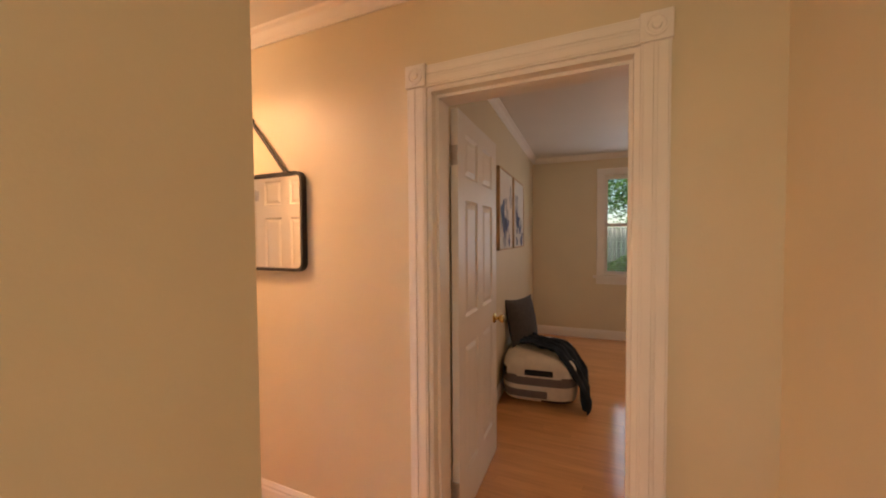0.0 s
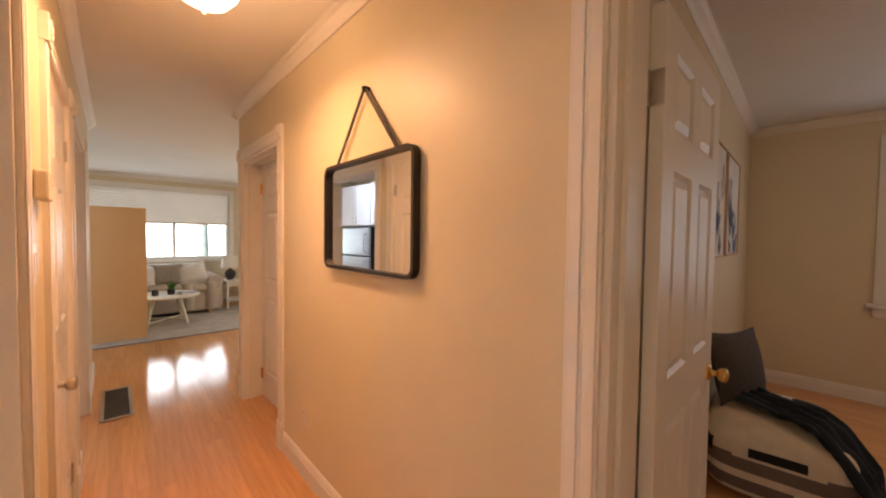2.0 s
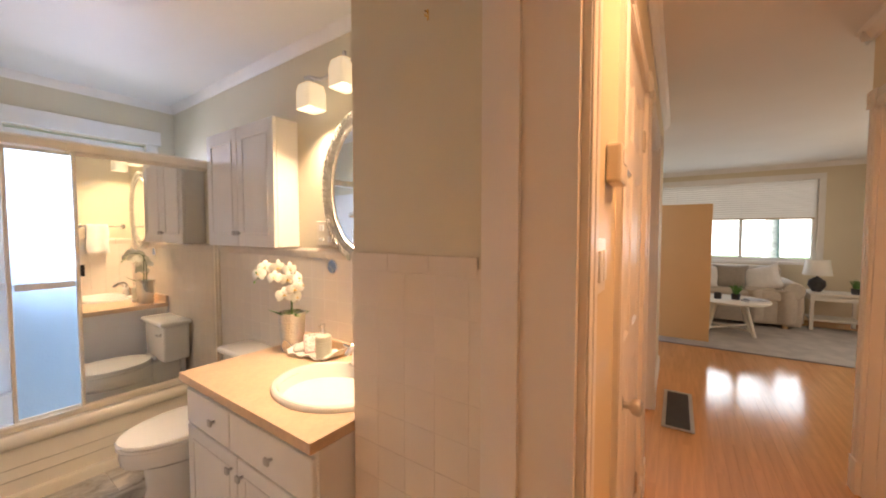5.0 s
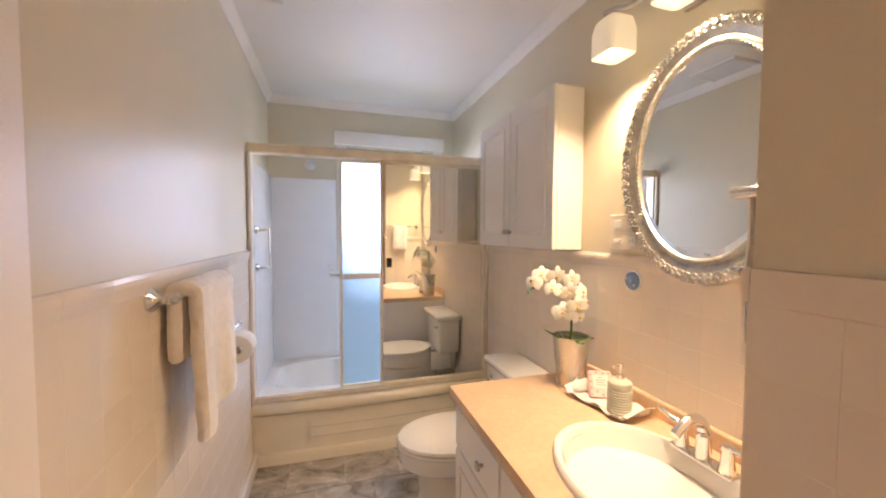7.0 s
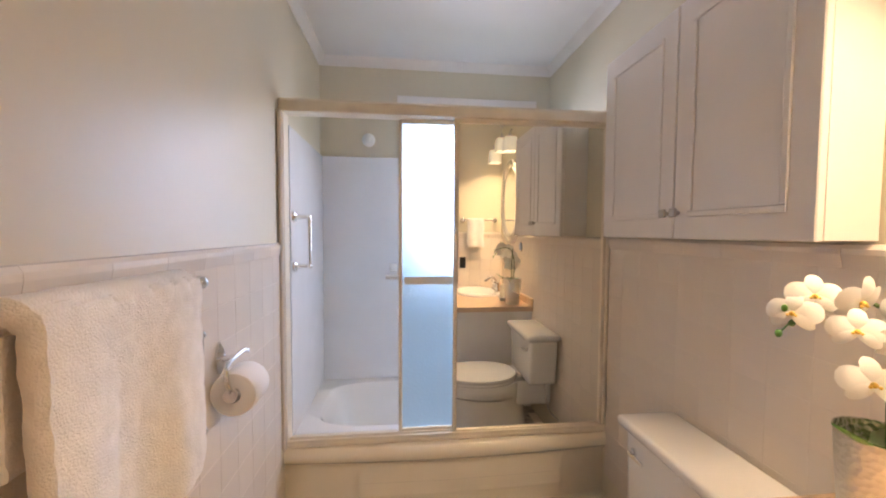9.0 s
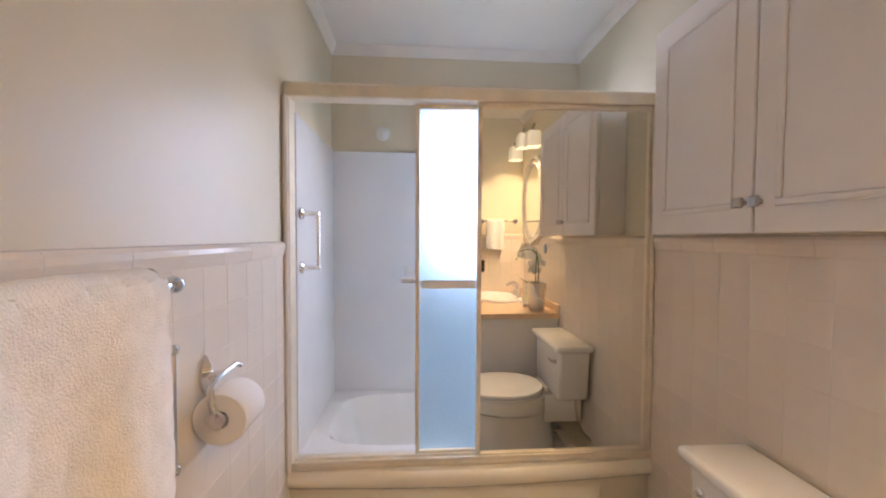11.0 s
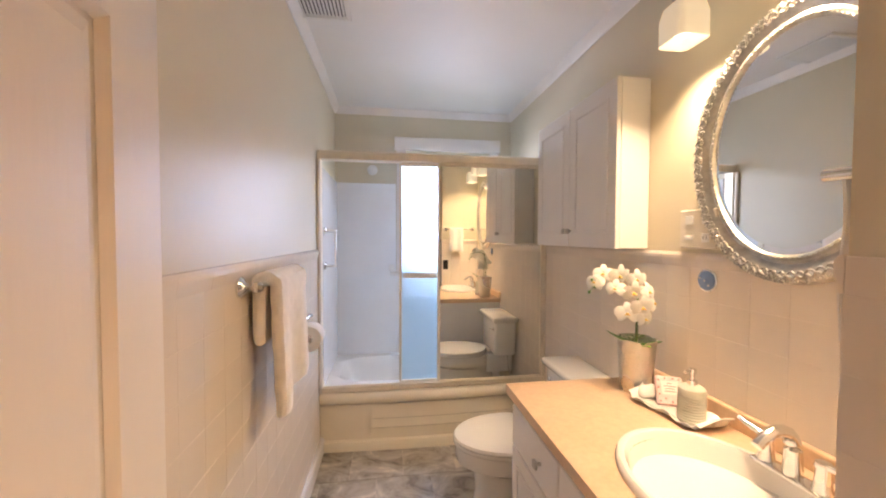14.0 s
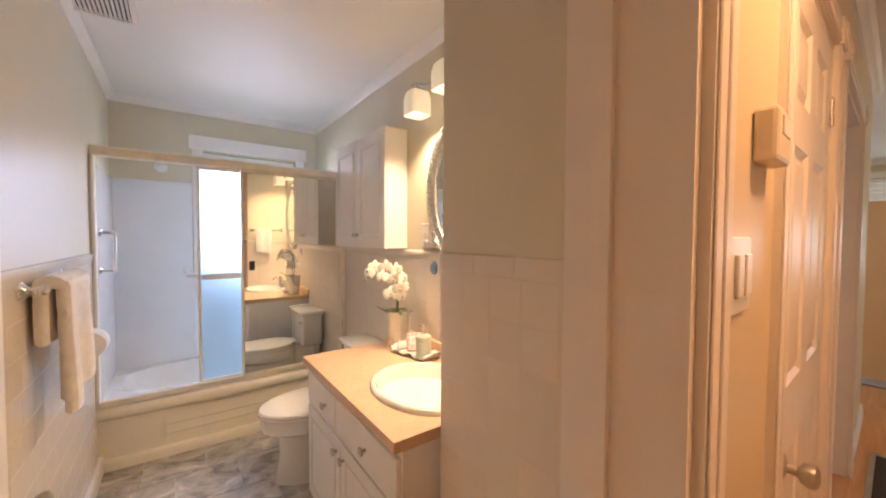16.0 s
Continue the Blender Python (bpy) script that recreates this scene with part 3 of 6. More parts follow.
lining(d, -1.03, -0.27, SY - 0.18, SY, SY - 0.13)
panel_door(d, 0.735, (-0.288, SY - 0.185, 0), 273.7, -1, NICKEL, NICKEL, "open white six-panel door with raised panels")
bm = bmesh.new()
box(bm, -1.013, -1.009, SY - 0.186, SY - 0.138, 0.758, 0.826, bevel=0.001)
box(bm, -1.0095, -1.0085, SY - 0.174, SY - 0.153, 0.776, 0.808, mi=1)
box(bm, -1.0095, -1.004, SY - 0.192, SY - 0.184, 0.768, 0.816, bevel=0.002)
part("strike_plate", bm, (BRONZE, DARKGAP), d, "worn brass strike plate on the jamb")
d = thing("door_3", 0, 0, 0, label="closed white six-panel closet door in fluted casing", category="door", kind="structure")
casing(d, -2.30, -1.54, SY, 1)
lining(d, -2.30, -1.54, SY - 0.18, SY, SY - 0.07)
panel_door(d, 0.72, (-2.28, SY - 0.019, 0), 0, 1, NICKEL, NICKEL, "closed white six-panel door with raised panels", knob_sides=(1,))
d = thing("door_4", 0, 0, 0, label="cased kitchen doorway without a door", category="doorway", kind="structure")
casing(d, -3.62, -2.57, SY, 1)
lining(d, -3.62, -2.57, SY - 0.18, SY, None)
d = thing("door_5", 0, 0, 0, label="closed white six-panel room door with brass hinges", category="door", kind="structure")
casing(d, -3.13, -2.22, NY, -1)
lining(d, -3.13, -2.22, NY, NY + T, NY + 0.045)
panel_door(d, 0.87, (-3.108, NY + T - 0.022, 0), 1.5, -1, BRASS, BRASS, "closed white six-panel door", knob_sides=(-1,))

# ---- structure: bathroom (its own axes) ----
BW, BD, BY1, BC = -1.49, -0.72, 2.55, 2.41
CAP = 1.30
structure("wall_bath_east", boxes((0, 0.12, BD, BY1, 0, BC)), BATH_PAINT, BATH)
structure("wall_bath_west", boxes((BW - 0.12, BW, BD, 1.955, 0, BC)), BATH_PAINT, BATH)
structure("wall_bath_return", boxes((BW - 0.12, -1.06, 1.955, 2.52, 0, BC)), BATH_PAINT, BATH)
structure("wall_bath_south", boxes((BW - 0.12, -1.30, BD - 0.12, BD, 0, BC), (-0.57, 0.12, BD - 0.12, BD, 0, BC), (-1.30, -0.57, BD - 0.12, BD, 0, 1.12), (-1.30, -0.57, BD - 0.12, BD, 2.07, BC)), BATH_PAINT, BATH)
structure("ceiling_bath", boxes((BW - 0.12, 0.12, BD - 0.12, 2.52, BC, BC + 0.06)), BATH_CEILING, BATH)
bm = bmesh.new()
SMALLCROWN = [(0, -0.05), (0.008, -0.05), (0.02, -0.035), (0.034, -0.012), (0.04, 0), (0, 0)]
extrude_profile(bm, [(q, BC + z) for q, z in SMALLCROWN], (0, BD, 0), (0, 2.5, 0), (-1, 0, 0))
extrude_profile(bm, [(q, BC + z) for q, z in SMALLCROWN], (BW, BD, 0), (BW, 1.955, 0), (1, 0, 0))
extrude_profile(bm, [(q, BC + z) for q, z in SMALLCROWN], (BW, BD, 0), (0, BD, 0), (0, 1, 0))
structure("crown_bath", bm, TRIM, BATH)
structure("floor_bath", boxes((BW - 0.05, 0.05, -0.02, 2.52, -0.08, -0.004)), GROUT, BATH)
bm = bmesh.new()
extrude_profile(bm, [(0, 0), (0.03, 0), (0.03, 0.07), (0.022, 0.085), (0, 0.085)], (0, 0.0, 0), (0, 2.5, 0), (-1, 0, 0))
structure("baseboard_bath", bm, TRIM, BATH)

def plain_window(name, x0, x1, y, z0, z1, label):
    w = thing(name, 0, 0, 0, label=label, category="window", kind="structure")
    zm = (z0 + z1) / 2
    part("window_frame", boxes((x0, x0 + 0.04, y - 0.025, y + 0.025, z0, z1), (x1 - 0.04, x1, y - 0.025, y + 0.025, z0, z1), (x0 + 0.04, x1 - 0.04, y - 0.025, y + 0.025, z0, z0 + 0.04), (x0 + 0.04, x1 - 0.04, y - 0.025, y + 0.025, z1 - 0.04, z1), (x0 + 0.04, x1 - 0.04, y - 0.02, y + 0.02, zm - 0.02, zm + 0.02)), WHITEPL, w)
    for za, zb in ((z0 + 0.04, zm - 0.02), (zm + 0.02, z1 - 0.04)):
        g = part("pane", boxes((x0 + 0.04, x1 - 0.04, y - 0.002, y + 0.002, za, zb)), GLASS, w)
        g.visible_shadow = False


# unseen window, made up round the nook fill
plain_window("added_nook_window", 0.20, 0.96, 0.26, 0.95, 2.05, "added unseen sash window at the end of the hall nook")
# unseen window, added only to hold the living room fill
plain_window("added_side_window", -6.4, -4.8, 5.36, 0.9, 2.1, "added unseen window in the side wall of the living room")

# bath window
w = thing("window_1", 0, 0, 0, label="bright bathroom window in white trim behind the tub", category="window", kind="structure", at=BATH)
bm = boxes((-1.37, -1.295, BD, BD + 0.02, 1.05, 2.08), (-0.575, -0.50, BD, BD + 0.02, 1.05, 2.08), (-1.39, -0.48, BD, BD + 0.025, 2.08, 2.19), (-1.39, -0.48, BD, BD + 0.035, 1.03, 1.07), bevel=0.003)
part("window_trim", bm, TRIM, w)
bm = boxes((-1.295, -1.25, BD - 0.08, BD - 0.03, 1.12, 2.06), (-0.62, -0.575, BD - 0.08, BD - 0.03, 1.12, 2.06), (-1.25, -0.62, BD - 0.08, BD - 0.03, 1.12, 1.17), (-1.25, -0.62, BD - 0.08, BD - 0.03, 2.01, 2.06), (-1.25, -0.62, BD - 0.075, BD - 0.035, 1.57, 1.61))
part("window_frame", bm, WHITEPL, w)
for za, zb in ((1.17, 1.57), (1.61, 2.01)):
    g = part("pane", boxes((-1.25, -0.62, BD - 0.057, BD - 0.053, za, zb)), GLASS, w)
    g.visible_shadow = False

# ---- tub, shower doors ----
tub = thing("bathtub", 0, 0, 0, label="almond enamel alcove bathtub with ribbed curved apron", category="bathtub", at=BATH)
bm = bmesh.new()
N = 90
cols = []
for i in range(N + 1):
    u = i / N
    x = 0.0 + (BW) * u
    bow = 0.03 * math.sin(math.pi * u)
    lap = min(1, max(0, (u - 0.20) / 0.012)) * min(1, max(0, (0.86 - u) / 0.012))
    prof = [(0.046 + bow * 0.9, 0.0), (0.046 + bow * 0.9, 0.052), (0.040 + bow * 0.9, 0.060), (0.018 + bow, 0.064)]
    for za, zb in ((0.064, 0.135), (0.135, 0.195), (0.195, 0.28)):
        prof += [(0.018 + bow + (0.008 * lap if za > 0.1 else 0), za + 0.003), (0.018 + bow, zb - 0.003)]
    prof += [(0.018 + bow, 0.292), (0.030 + bow, 0.296), (0.050 + bow, 0.315), (0.056 + bow, 0.335), (0.052 + bow, 0.358), (0.038 + bow, 0.372), (0.0, 0.375), (-0.07, 0.375)]
    cols.append([bm.verts.new((x, y, z)) for y, z in prof])
for a, b in zip(cols, cols[1:]):
    for k in range(len(a) - 1):
        bm.faces.new((a[k], a[k + 1], b[k + 1], b[k]))
part("apron", bm, TUBMAT, tub, "almond apron with lapped ribs and a rolled rim", smooth=True)
bm = bmesh.new()
ROUND = 40
levels = [(1.0, 0.375, 0), (0.985, 0.366, 0), (0.93, 0.30, 0), (0.86, 0.12, 0), (0.74, 0.07, 0), (0.001, 0.06, 0)]
rings = []
for k, z, _ in levels:
    ring = []
    for i in range(ROUND):
        a = 2 * math.pi * i / ROUND
        ca, sa = math.cos(a), math.sin(a)
        e = 0.42
        x = -0.75 + 0.67 * k * math.copysign(abs(ca) ** e, ca)
        y = -0.385 + 0.27 * k * math.copysign(abs(sa) ** e, sa)
        ring.append(bm.verts.new((x, y, z)))
    rings.append(ring)
outer = []
for i in range(ROUND):
    a = 2 * math.pi * i / ROUND
    ca, sa = math.cos(a), math.sin(a)
    s = max(abs(ca), abs(sa))
    outer.append(bm.verts.new((-0.75 + 0.748 * ca / s, -0.385 + 0.32 * sa / s, 0.378)))
rings.insert(0, outer)
for a, b in zip(rings, rings[1:]):
    for i in range(ROUND):
        bm.faces.new((a[i], a[(i + 1) % ROUND], b[(i + 1) % ROUND], b[i]))
part("basin", bm, PORCELAIN, tub, "glossy white tub basin", smooth=True)

sd = thing("shower_door", 0, 0, 0, label="gold-framed sliding shower doors, one mirrored and one frosted", category="shower door", at=BATH)
bm = bmesh.new()
extrude_profile(bm, [(0.046, 1.836), (0.046, 1.878), (0.040, 1.888), (-0.02, 1.888), (-0.03, 1.878), (-0.03, 1.836), (-0.022, 1.832), (0.040, 1.832)], (-0.002, 0, 0), (BW + 0.002, 0, 0), (0, 1, 0))
part("header_rail", bm, ALUM, sd, "pale gold aluminium header rail")
part("sill_track", boxes((-0.002, BW + 0.002, -0.035, 0.045, 0.378, 0.392), (-0.002, BW + 0.002, 0.036, 0.045, 0.392, 0.41), (-0.002, BW + 0.002, 0.0, 0.006, 0.392, 0.405), bevel=0.0015), ALUM, sd)
part("wall_jamb", boxes((-0.002, -0.018, -0.03, 0.04, 0.39, 1.836), bevel=0.003), ALUM, sd)
part("wall_jamb", boxes((BW + 0.002, BW + 0.016, -0.03, 0.04, 0.39, 1.836), bevel=0.003), ALUM, sd)


def slider(xa, xb, y, glass, name, label, rail=None):
    q = 0.017
    f = part("door_frame", boxes((xa, xa - q, y - 0.012, y + 0.012, 0.398, 1.834), (xb, xb + q, y - 0.012, y + 0.012, 0.398, 1.834), (xa - q, xb + q, y - 0.012, y + 0.012, 0.398, 0.416), (xa - q, xb + q, y - 0.012, y + 0.012, 1.814, 1.834), bevel=0.0025), ALUM, sd, label)
    g = part(name, boxes((xa - q + 0.003, xb + q - 0.003, y - 0.003, y + 0.003, 0.413, 1.817)), glass, f)
    return f, g


slider(-0.748, -1.471, 0.022, DIM_MIRROR, "mirror", "mirrored sliding panel in gold frame")
f, g = slider(-0.50, -1.235, -0.014, FROST, "frosted_pane", "frosted sliding panel in gold frame")
g.visible_shadow = False
bm = bmesh.new()
tube(bm, [(-0.44, -0.06, 1.115), (-1.20, -0.06, 1.115)], 0.011, 10)
for x in (-0.515, -1.22):
    tube(bm, [(x, -0.026, 1.115), (x, -0.06, 1.115)], 0.008, 8)
part("towel_bar", bm, WHITEPL, sd, "white bar across the frosted panel", smooth=True)
part("rail_strip", boxes((-0.526, -0.748, -0.0005, 0.004, 1.088, 1.122)), WHITEPL, sd, "pale strip across the frosted panel")

# fixtures inside the tub alcove
bm = bmesh.new()
gb = thing("grab_bar", -0.016, -0.10, 1.28, label="chrome vertical grab bar on the tub wall", category="grab bar", at=BATH)
for z in (-0.115, 0.115):
    bm = bmesh.new()
    lathe(bm, [(0.001, 0), (0.026, 0), (0.024, -0.008), (0.012, -0.014), (0.009, -0.06), (0.014, -0.066), (0.014, -0.078), (0.001, -0.082)], (0, 0, z), 16, "x")
    part("post", bm, CHROME, gb, smooth=True)
bm = bmesh.new()
tube(bm, [(-0.07, 0, -0.115), (-0.07, 0, 0.115)], 0.009, 12)
part("bar", bm, CHROME, gb, smooth=True)
bm = bmesh.new()
lathe(bm, [(0.001, 0), (0.042, 0), (0.042, 0.006), (0.03, 0.016), (0.014, 0.02), (0.012, 0.034), (0.001, 0.036)], (0, 0, 0), 20, "y")
ob = part("wall_flange", bm, WHITEPL, None, smooth=True)
ob.matrix_world = BATH @ Matrix.Translation((-0.30, BD, 1.91))
tagged(ob, "round white cover plate high on the tub wall", "cover plate")
# small white block standing in for the towel bar's end bracket
bm = bmesh.new()
box(bm, -0.024, 0.024, 0, 0.012, -0.026, 0.026, bevel=0.008, seg=2)
box(bm, -0.020, 0.020, 0.0, 0.035, -0.026, -0.016, bevel=0.004, seg=2)
ob = part("bar_end_bracket", bm, PORCELAIN, None, smooth=True)
ob.matrix_world = BATH @ Matrix.Translation((-0.455, BD + 0.016, 1.10))
tagged(ob, "small white towel bar end bracket on the tub wall", "soap dish")

# ---- toilet ----
def bowl_ring(bm, cx, rx_front, rx_back, ry, z, n=28):
    ring = []
    for i in range(n):
        a = 2 * math.pi * i / n
        c = math.cos(a)
        ring.append(bm.verts.new((cx + (rx_front if c > 0 else rx_back) * c, ry * math.sin(a), z)))
    return ring


def loft(bm, rings, cap=True):
    n = len(rings[0])
    for a, b in zip(rings, rings[1:]):
        for i in range(n):
            bm.faces.new((a[i], a[(i + 1) % n], b[(i + 1) % n], b[i]))
    if cap:
        bm.faces.new(rings[0])
        bm.faces.new(rings[-1])


wc = thing("toilet", -1.5, 0.705, 0, label="white porcelain toilet with closed lid", category="toilet", at=BATH)
bm = bmesh.new()
loft(bm, [bowl_ring(bm, *q) for q in ((0.40, 0.285, 0.24, 0.130, 0.0), (0.40, 0.28, 0.24, 0.126, 0.03), (0.40, 0.258, 0.22, 0.114, 0.16), (0.41, 0.258, 0.22, 0.122, 0.265), (0.45, 0.262, 0.24, 0.160, 0.288), (0.47, 0.280, 0.25, 0.182, 0.31), (0.47, 0.287, 0.25, 0.187, 0.345), (0.47, 0.282, 0.25, 0.182, 0.38))])
box(bm, 0.03, 0.26, -0.10, 0.10, 0.22, 0.385, bevel=0.02, seg=2)
part("bowl", bm, PORCELAIN, wc, smooth=True)
bm = bmesh.new()
loft(bm, [bowl_ring(bm, 0.475, 0.285, 0.235, 0.185, 0.382), bowl_ring(bm, 0.475, 0.29, 0.235, 0.19, 0.388), bowl_ring(bm, 0.475, 0.288, 0.235, 0.188, 0.40)])
part("seat", bm, PORCELAIN, wc, smooth=True)
bm = bmesh.new()
loft(bm, [bowl_ring(bm, 0.475, 0.286, 0.235, 0.186, 0.403), bowl_ring(bm, 0.475, 0.29, 0.235, 0.19, 0.409), bowl_ring(bm, 0.475, 0.284, 0.232, 0.185, 0.42), bowl_ring(bm, 0.475, 0.20, 0.18, 0.13, 0.426)])
box(bm, 0.225, 0.25, -0.09, 0.09, 0.40, 0.425, bevel=0.006)
part("lid", bm, PORCELAIN, wc, smooth=True)
bm = bmesh.new()
for k, (xa, xb, ya, z) in enumerate(((0.04, 0.20, 0.19, 0.385),)):
    box(bm, 0.035, 0.215, -0.205, 0.205, 0.385, 0.668, bevel=0.022, seg=3)
for v in bm.verts:
    v.co.y *= 0.92 + 0.08 * (v.co.z - 0.385) / 0.283
part("tank", bm, PORCELAIN, wc, smooth=True)
bm = bmesh.new()
box(bm, 0.025, 0.24, -0.22, 0.22, 0.663, 0.701, bevel=0.015, seg=3)
part("tank_lid", bm, PORCELAIN, wc, smooth=True)
bm = bmesh.new()
lathe(bm, [(0.001, 0), (0.014, 0), (0.014, 0.006), (0.007, 0.01), (0.007, 0.02), (0.001, 0.021)], (0.215, -0.15, 0.60), 14, "x")
box(bm, 0.228, 0.236, -0.155, -0.085, 0.59, 0.603, bevel=0.003)
part("flush_lever", bm, CHROME, wc, "chrome flush lever", smooth=True)
bm = bmesh.new()
tube(bm, arc((0.10, -0.16, 0.385), (0.12, -0.22, 0.27), (0.06, -0.18, 0.2)) + arc((0.06, -0.18, 0.2), (0.0, -0.14, 0.14), (0.003, -0.2, 0.14))[1:], 0.006, 8)
part("supply_hose", bm, NICKEL, wc, "braided supply hose", smooth=True)

# ---- vanity ----
va = thing("vanity_cabinet", 0, 0, 0, label="white vanity cabinet with two drawers above two doors", category="vanity", at=BATH)
VX, VY0, VY1 = -0.925, 1.03, 1.945
part("carcass", boxes((-1.498, VX, VY0, VY1, 0.09, 0.738), (-1.498, VX - 0.06, VY0 + 0.01, VY1, 0.0, 0.09)), CABINET, va)


def front(xf, y0, y1, z0, z1, parent, name, knob_at):
    bm = bmesh.new()
    box(bm, xf, xf + 0.018, y0, y1, z0, z1, bevel=0.003)
    strips = []
    if z1 - z0 > 0.25:
        for a in ((y0 + 0.05, y1 - 0.05, z0 + 0.05, z0 + 0.062), (y0 + 0.05, y1 - 0.05, z1 - 0.062, z1 - 0.05), (y0 + 0.05, y0 + 0.062, z0 + 0.062, z1 - 0.062), (y1 - 0.062, y1 - 0.05, z0 + 0.062, z1 - 0.062)):
            strips.append(a)
    p = part(name, bm, CABINET, parent)
    for a in strips:
        bm = bmesh.new()
        box(bm, xf + 0.018, xf + 0.023, *a, bevel=0.002)
        part("moulding", bm, CABINET, p)
    bm = bmesh.new()
    ky, kz = knob_at
    lathe(bm, [(0.006, 0), (0.006, 0.014)], (xf + 0.018, ky, kz), 10, "x")
    box(bm, xf + 0.032, xf + 0.042, ky - 0.013, ky + 0.013, kz - 0.013, kz + 0.013, bevel=0.003)
    part("knob", bm, NICKEL, p, "square brushed nickel knob")


YM = 1.42
front(VX, VY0 + 0.01, YM - 0.004, 0.565, 0.715, va, "drawer", (1.30, 0.64))
front(VX, YM + 0.004, VY1 - 0.01, 0.565, 0.715, va, "drawer", (1.715, 0.64))
front(VX, VY0 + 0.01, YM + 0.05, 0.11, 0.555, va, "door", (YM + 0.015, 0.50))
front(VX, YM + 0.058, VY1 - 0.01, 0.11, 0.555, va, "door", (YM + 0.095, 0.50))

SX, SYL = -1.19, 1.665
ct = thing("countertop", 0, 0, 0, label="peach laminate vanity countertop with low backsplash", category="countertop", at=BATH)
bm = bmesh.new()
N = 48
inner, outer = [], []
for i in range(N):
    a = 2 * math.pi * i / N
    ca, sa = math.cos(a), math.sin(a)
    inner.append((SX + 0.185 * ca, SYL + 0.225 * sa))
    s = max(abs(ca) / 1.0, abs(sa) / 1.0)
    px, py = ca / s, sa / s
    outer.append((SX + (px * (SX * -1 - 0.893) if px > 0 else px * (1.498 + SX)), SYL + (py * (1.947 - SYL) if py > 0 else py * (SYL - 1.0))))
for z, flip in ((0.777, False), (0.742, True)):
    vi = [bm.verts.new((x, y, z)) for x, y in inner]
    vo = [bm.verts.new((x, y, z)) for x, y in outer]
    for i in range(N):
        bm.faces.new((vi[i], vo[i], vo[(i + 1) % N], vi[(i + 1) % N]))
    if not flip:
        ti, to = vi, vo
for i in range(N):
    bm.faces.new((to[i], vo[i], vo[(i + 1) % N], to[(i + 1) % N]))
    bm.faces.new((ti[i], vi[i], vi[(i + 1) % N], ti[(i + 1) % N]))
part("slab", bm, COUNTER, ct)
bm = bmesh.new()
box(bm, -1.488, -1.466, 1.0, 1.947, 0.777, 0.835, bevel=0.006, seg=2)
part("backsplash", bm, COUNTER, ct)

sk = thing("sink", SX, SYL, 0.777, label="oval white drop-in porcelain sink", category="sink", at=BATH)
bm = bmesh.new()
prof = [(1.0, 0.0), (1.0, 0.008), (0.985, 0.016), (0.95, 0.02), (0.90, 0.018), (0.865, 0.005), (0.80, -0.05), (0.62, -0.115), (0.35, -0.14), (0.10, -0.146)]
rings = []
for k, z in prof:
    rings.append([bm.verts.new((0.21 * k * math.cos(2 * math.pi * i / 44) + (0.02 * (1 - k)), 0.262 * k * math.sin(2 * math.pi * i / 44), z)) for i in range(44)])
for a, b in zip(rings, rings[1:]):
    for i in range(44):
        bm.faces.new((a[i], a[(i + 1) % 44], b[(i + 1) % 44], b[i]))
bm.faces.new(rings[-1])
part("basin", bm, PORCELAIN, sk, smooth=True)
bm = bmesh.new()
lathe(bm, [(0.028, 0.0), (0.026, 0.004), (0.018, 0.003), (0.001, 0.002)], (0.02, 0, -0.147), 18)
part("drain", bm, CHROME, sk, "chrome drain ring", smooth=True)
fa = thing("faucet", -1.365, 1.665, 0.794, label="chrome two-handle centerset bathroom faucet", category="faucet", at=BATH)
bm = bmesh.new()
box(bm, -0.024, 0.024, -0.085, 0.085, 0.0, 0.012, bevel=0.008, seg=2)
part("base_plate", bm, CHROME, fa, smooth=True)
bm = bmesh.new()
tube(bm, [(0, 0, 0.01), (0, 0, 0.07)] + arc((0, 0, 0.07), (0.005, 0, 0.125), (0.06, 0, 0.115), 6)[1:] + [(0.10, 0, 0.085)], [0.02, 0.017, 0.017, 0.016, 0.016, 0.015, 0.014, 0.013, 0.012], 14)
part("spout", bm, CHROME, fa, smooth=True)
for s in (-1, 1):
    bm = bmesh.new()
    lathe(bm, [(0.02, 0.01), (0.016, 0.03), (0.013, 0.06), (0.016, 0.066), (0.014, 0.075), (0.001, 0.078)], (0, s * 0.06, 0), 16)
    tube(bm, [(0, s * 0.06, 0.068), (0.005, s * 0.09, 0.074), (0.01, s * 0.125, 0.086)], [0.009, 0.008, 0.006], 10)
    part("handle", bm, CHROME, fa, "chrome lever handle", smooth=True)

# ---- things on the counter ----
tr = thing("tray", -1.368, 1.315, 0.777, 8, label="white wavy ceramic tray on the counter", category="tray", at=BATH)
bm = bmesh.new()


def trayf(u, v):
    x, y = (u - 0.5) * 0.13, (v - 0.5) * 0.27
    e = max(abs(2 * u - 1), abs(2 * v - 1))
    return (x * (1 + 0.1 * math.sin(v * 9)), y, 0.005 + 0.03 * max(0, e - 0.62) ** 1.3 * (1.6 + 0.9 * math.sin(v * 19 + u * 4)) + (0.018 if abs(2 * v - 1) > 0.9 else 0))


sheet(bm, trayf, 14, 24, 0.005)
part("dish", bm, PORCELAIN, tr, smooth=True)
so = thing("soap_dispenser", -1.366, 1.378, 0.784, label="grey-green ribbed ceramic soap pump bottle", category="soap dispenser", at=BATH)
bm = bmesh.new()
prof = [(0.001, 0), (0.036, 0), (0.038, 0.006)]
for k in range(9):
    prof += [(0.039, 0.01 + k * 0.0085), (0.0365, 0.0145 + k * 0.0085)]
prof += [(0.039, 0.094), (0.036, 0.106), (0.026, 0.113), (0.013, 0.116), (0.001, 0.117)]
lathe(bm, prof, (0, 0, 0), 24)
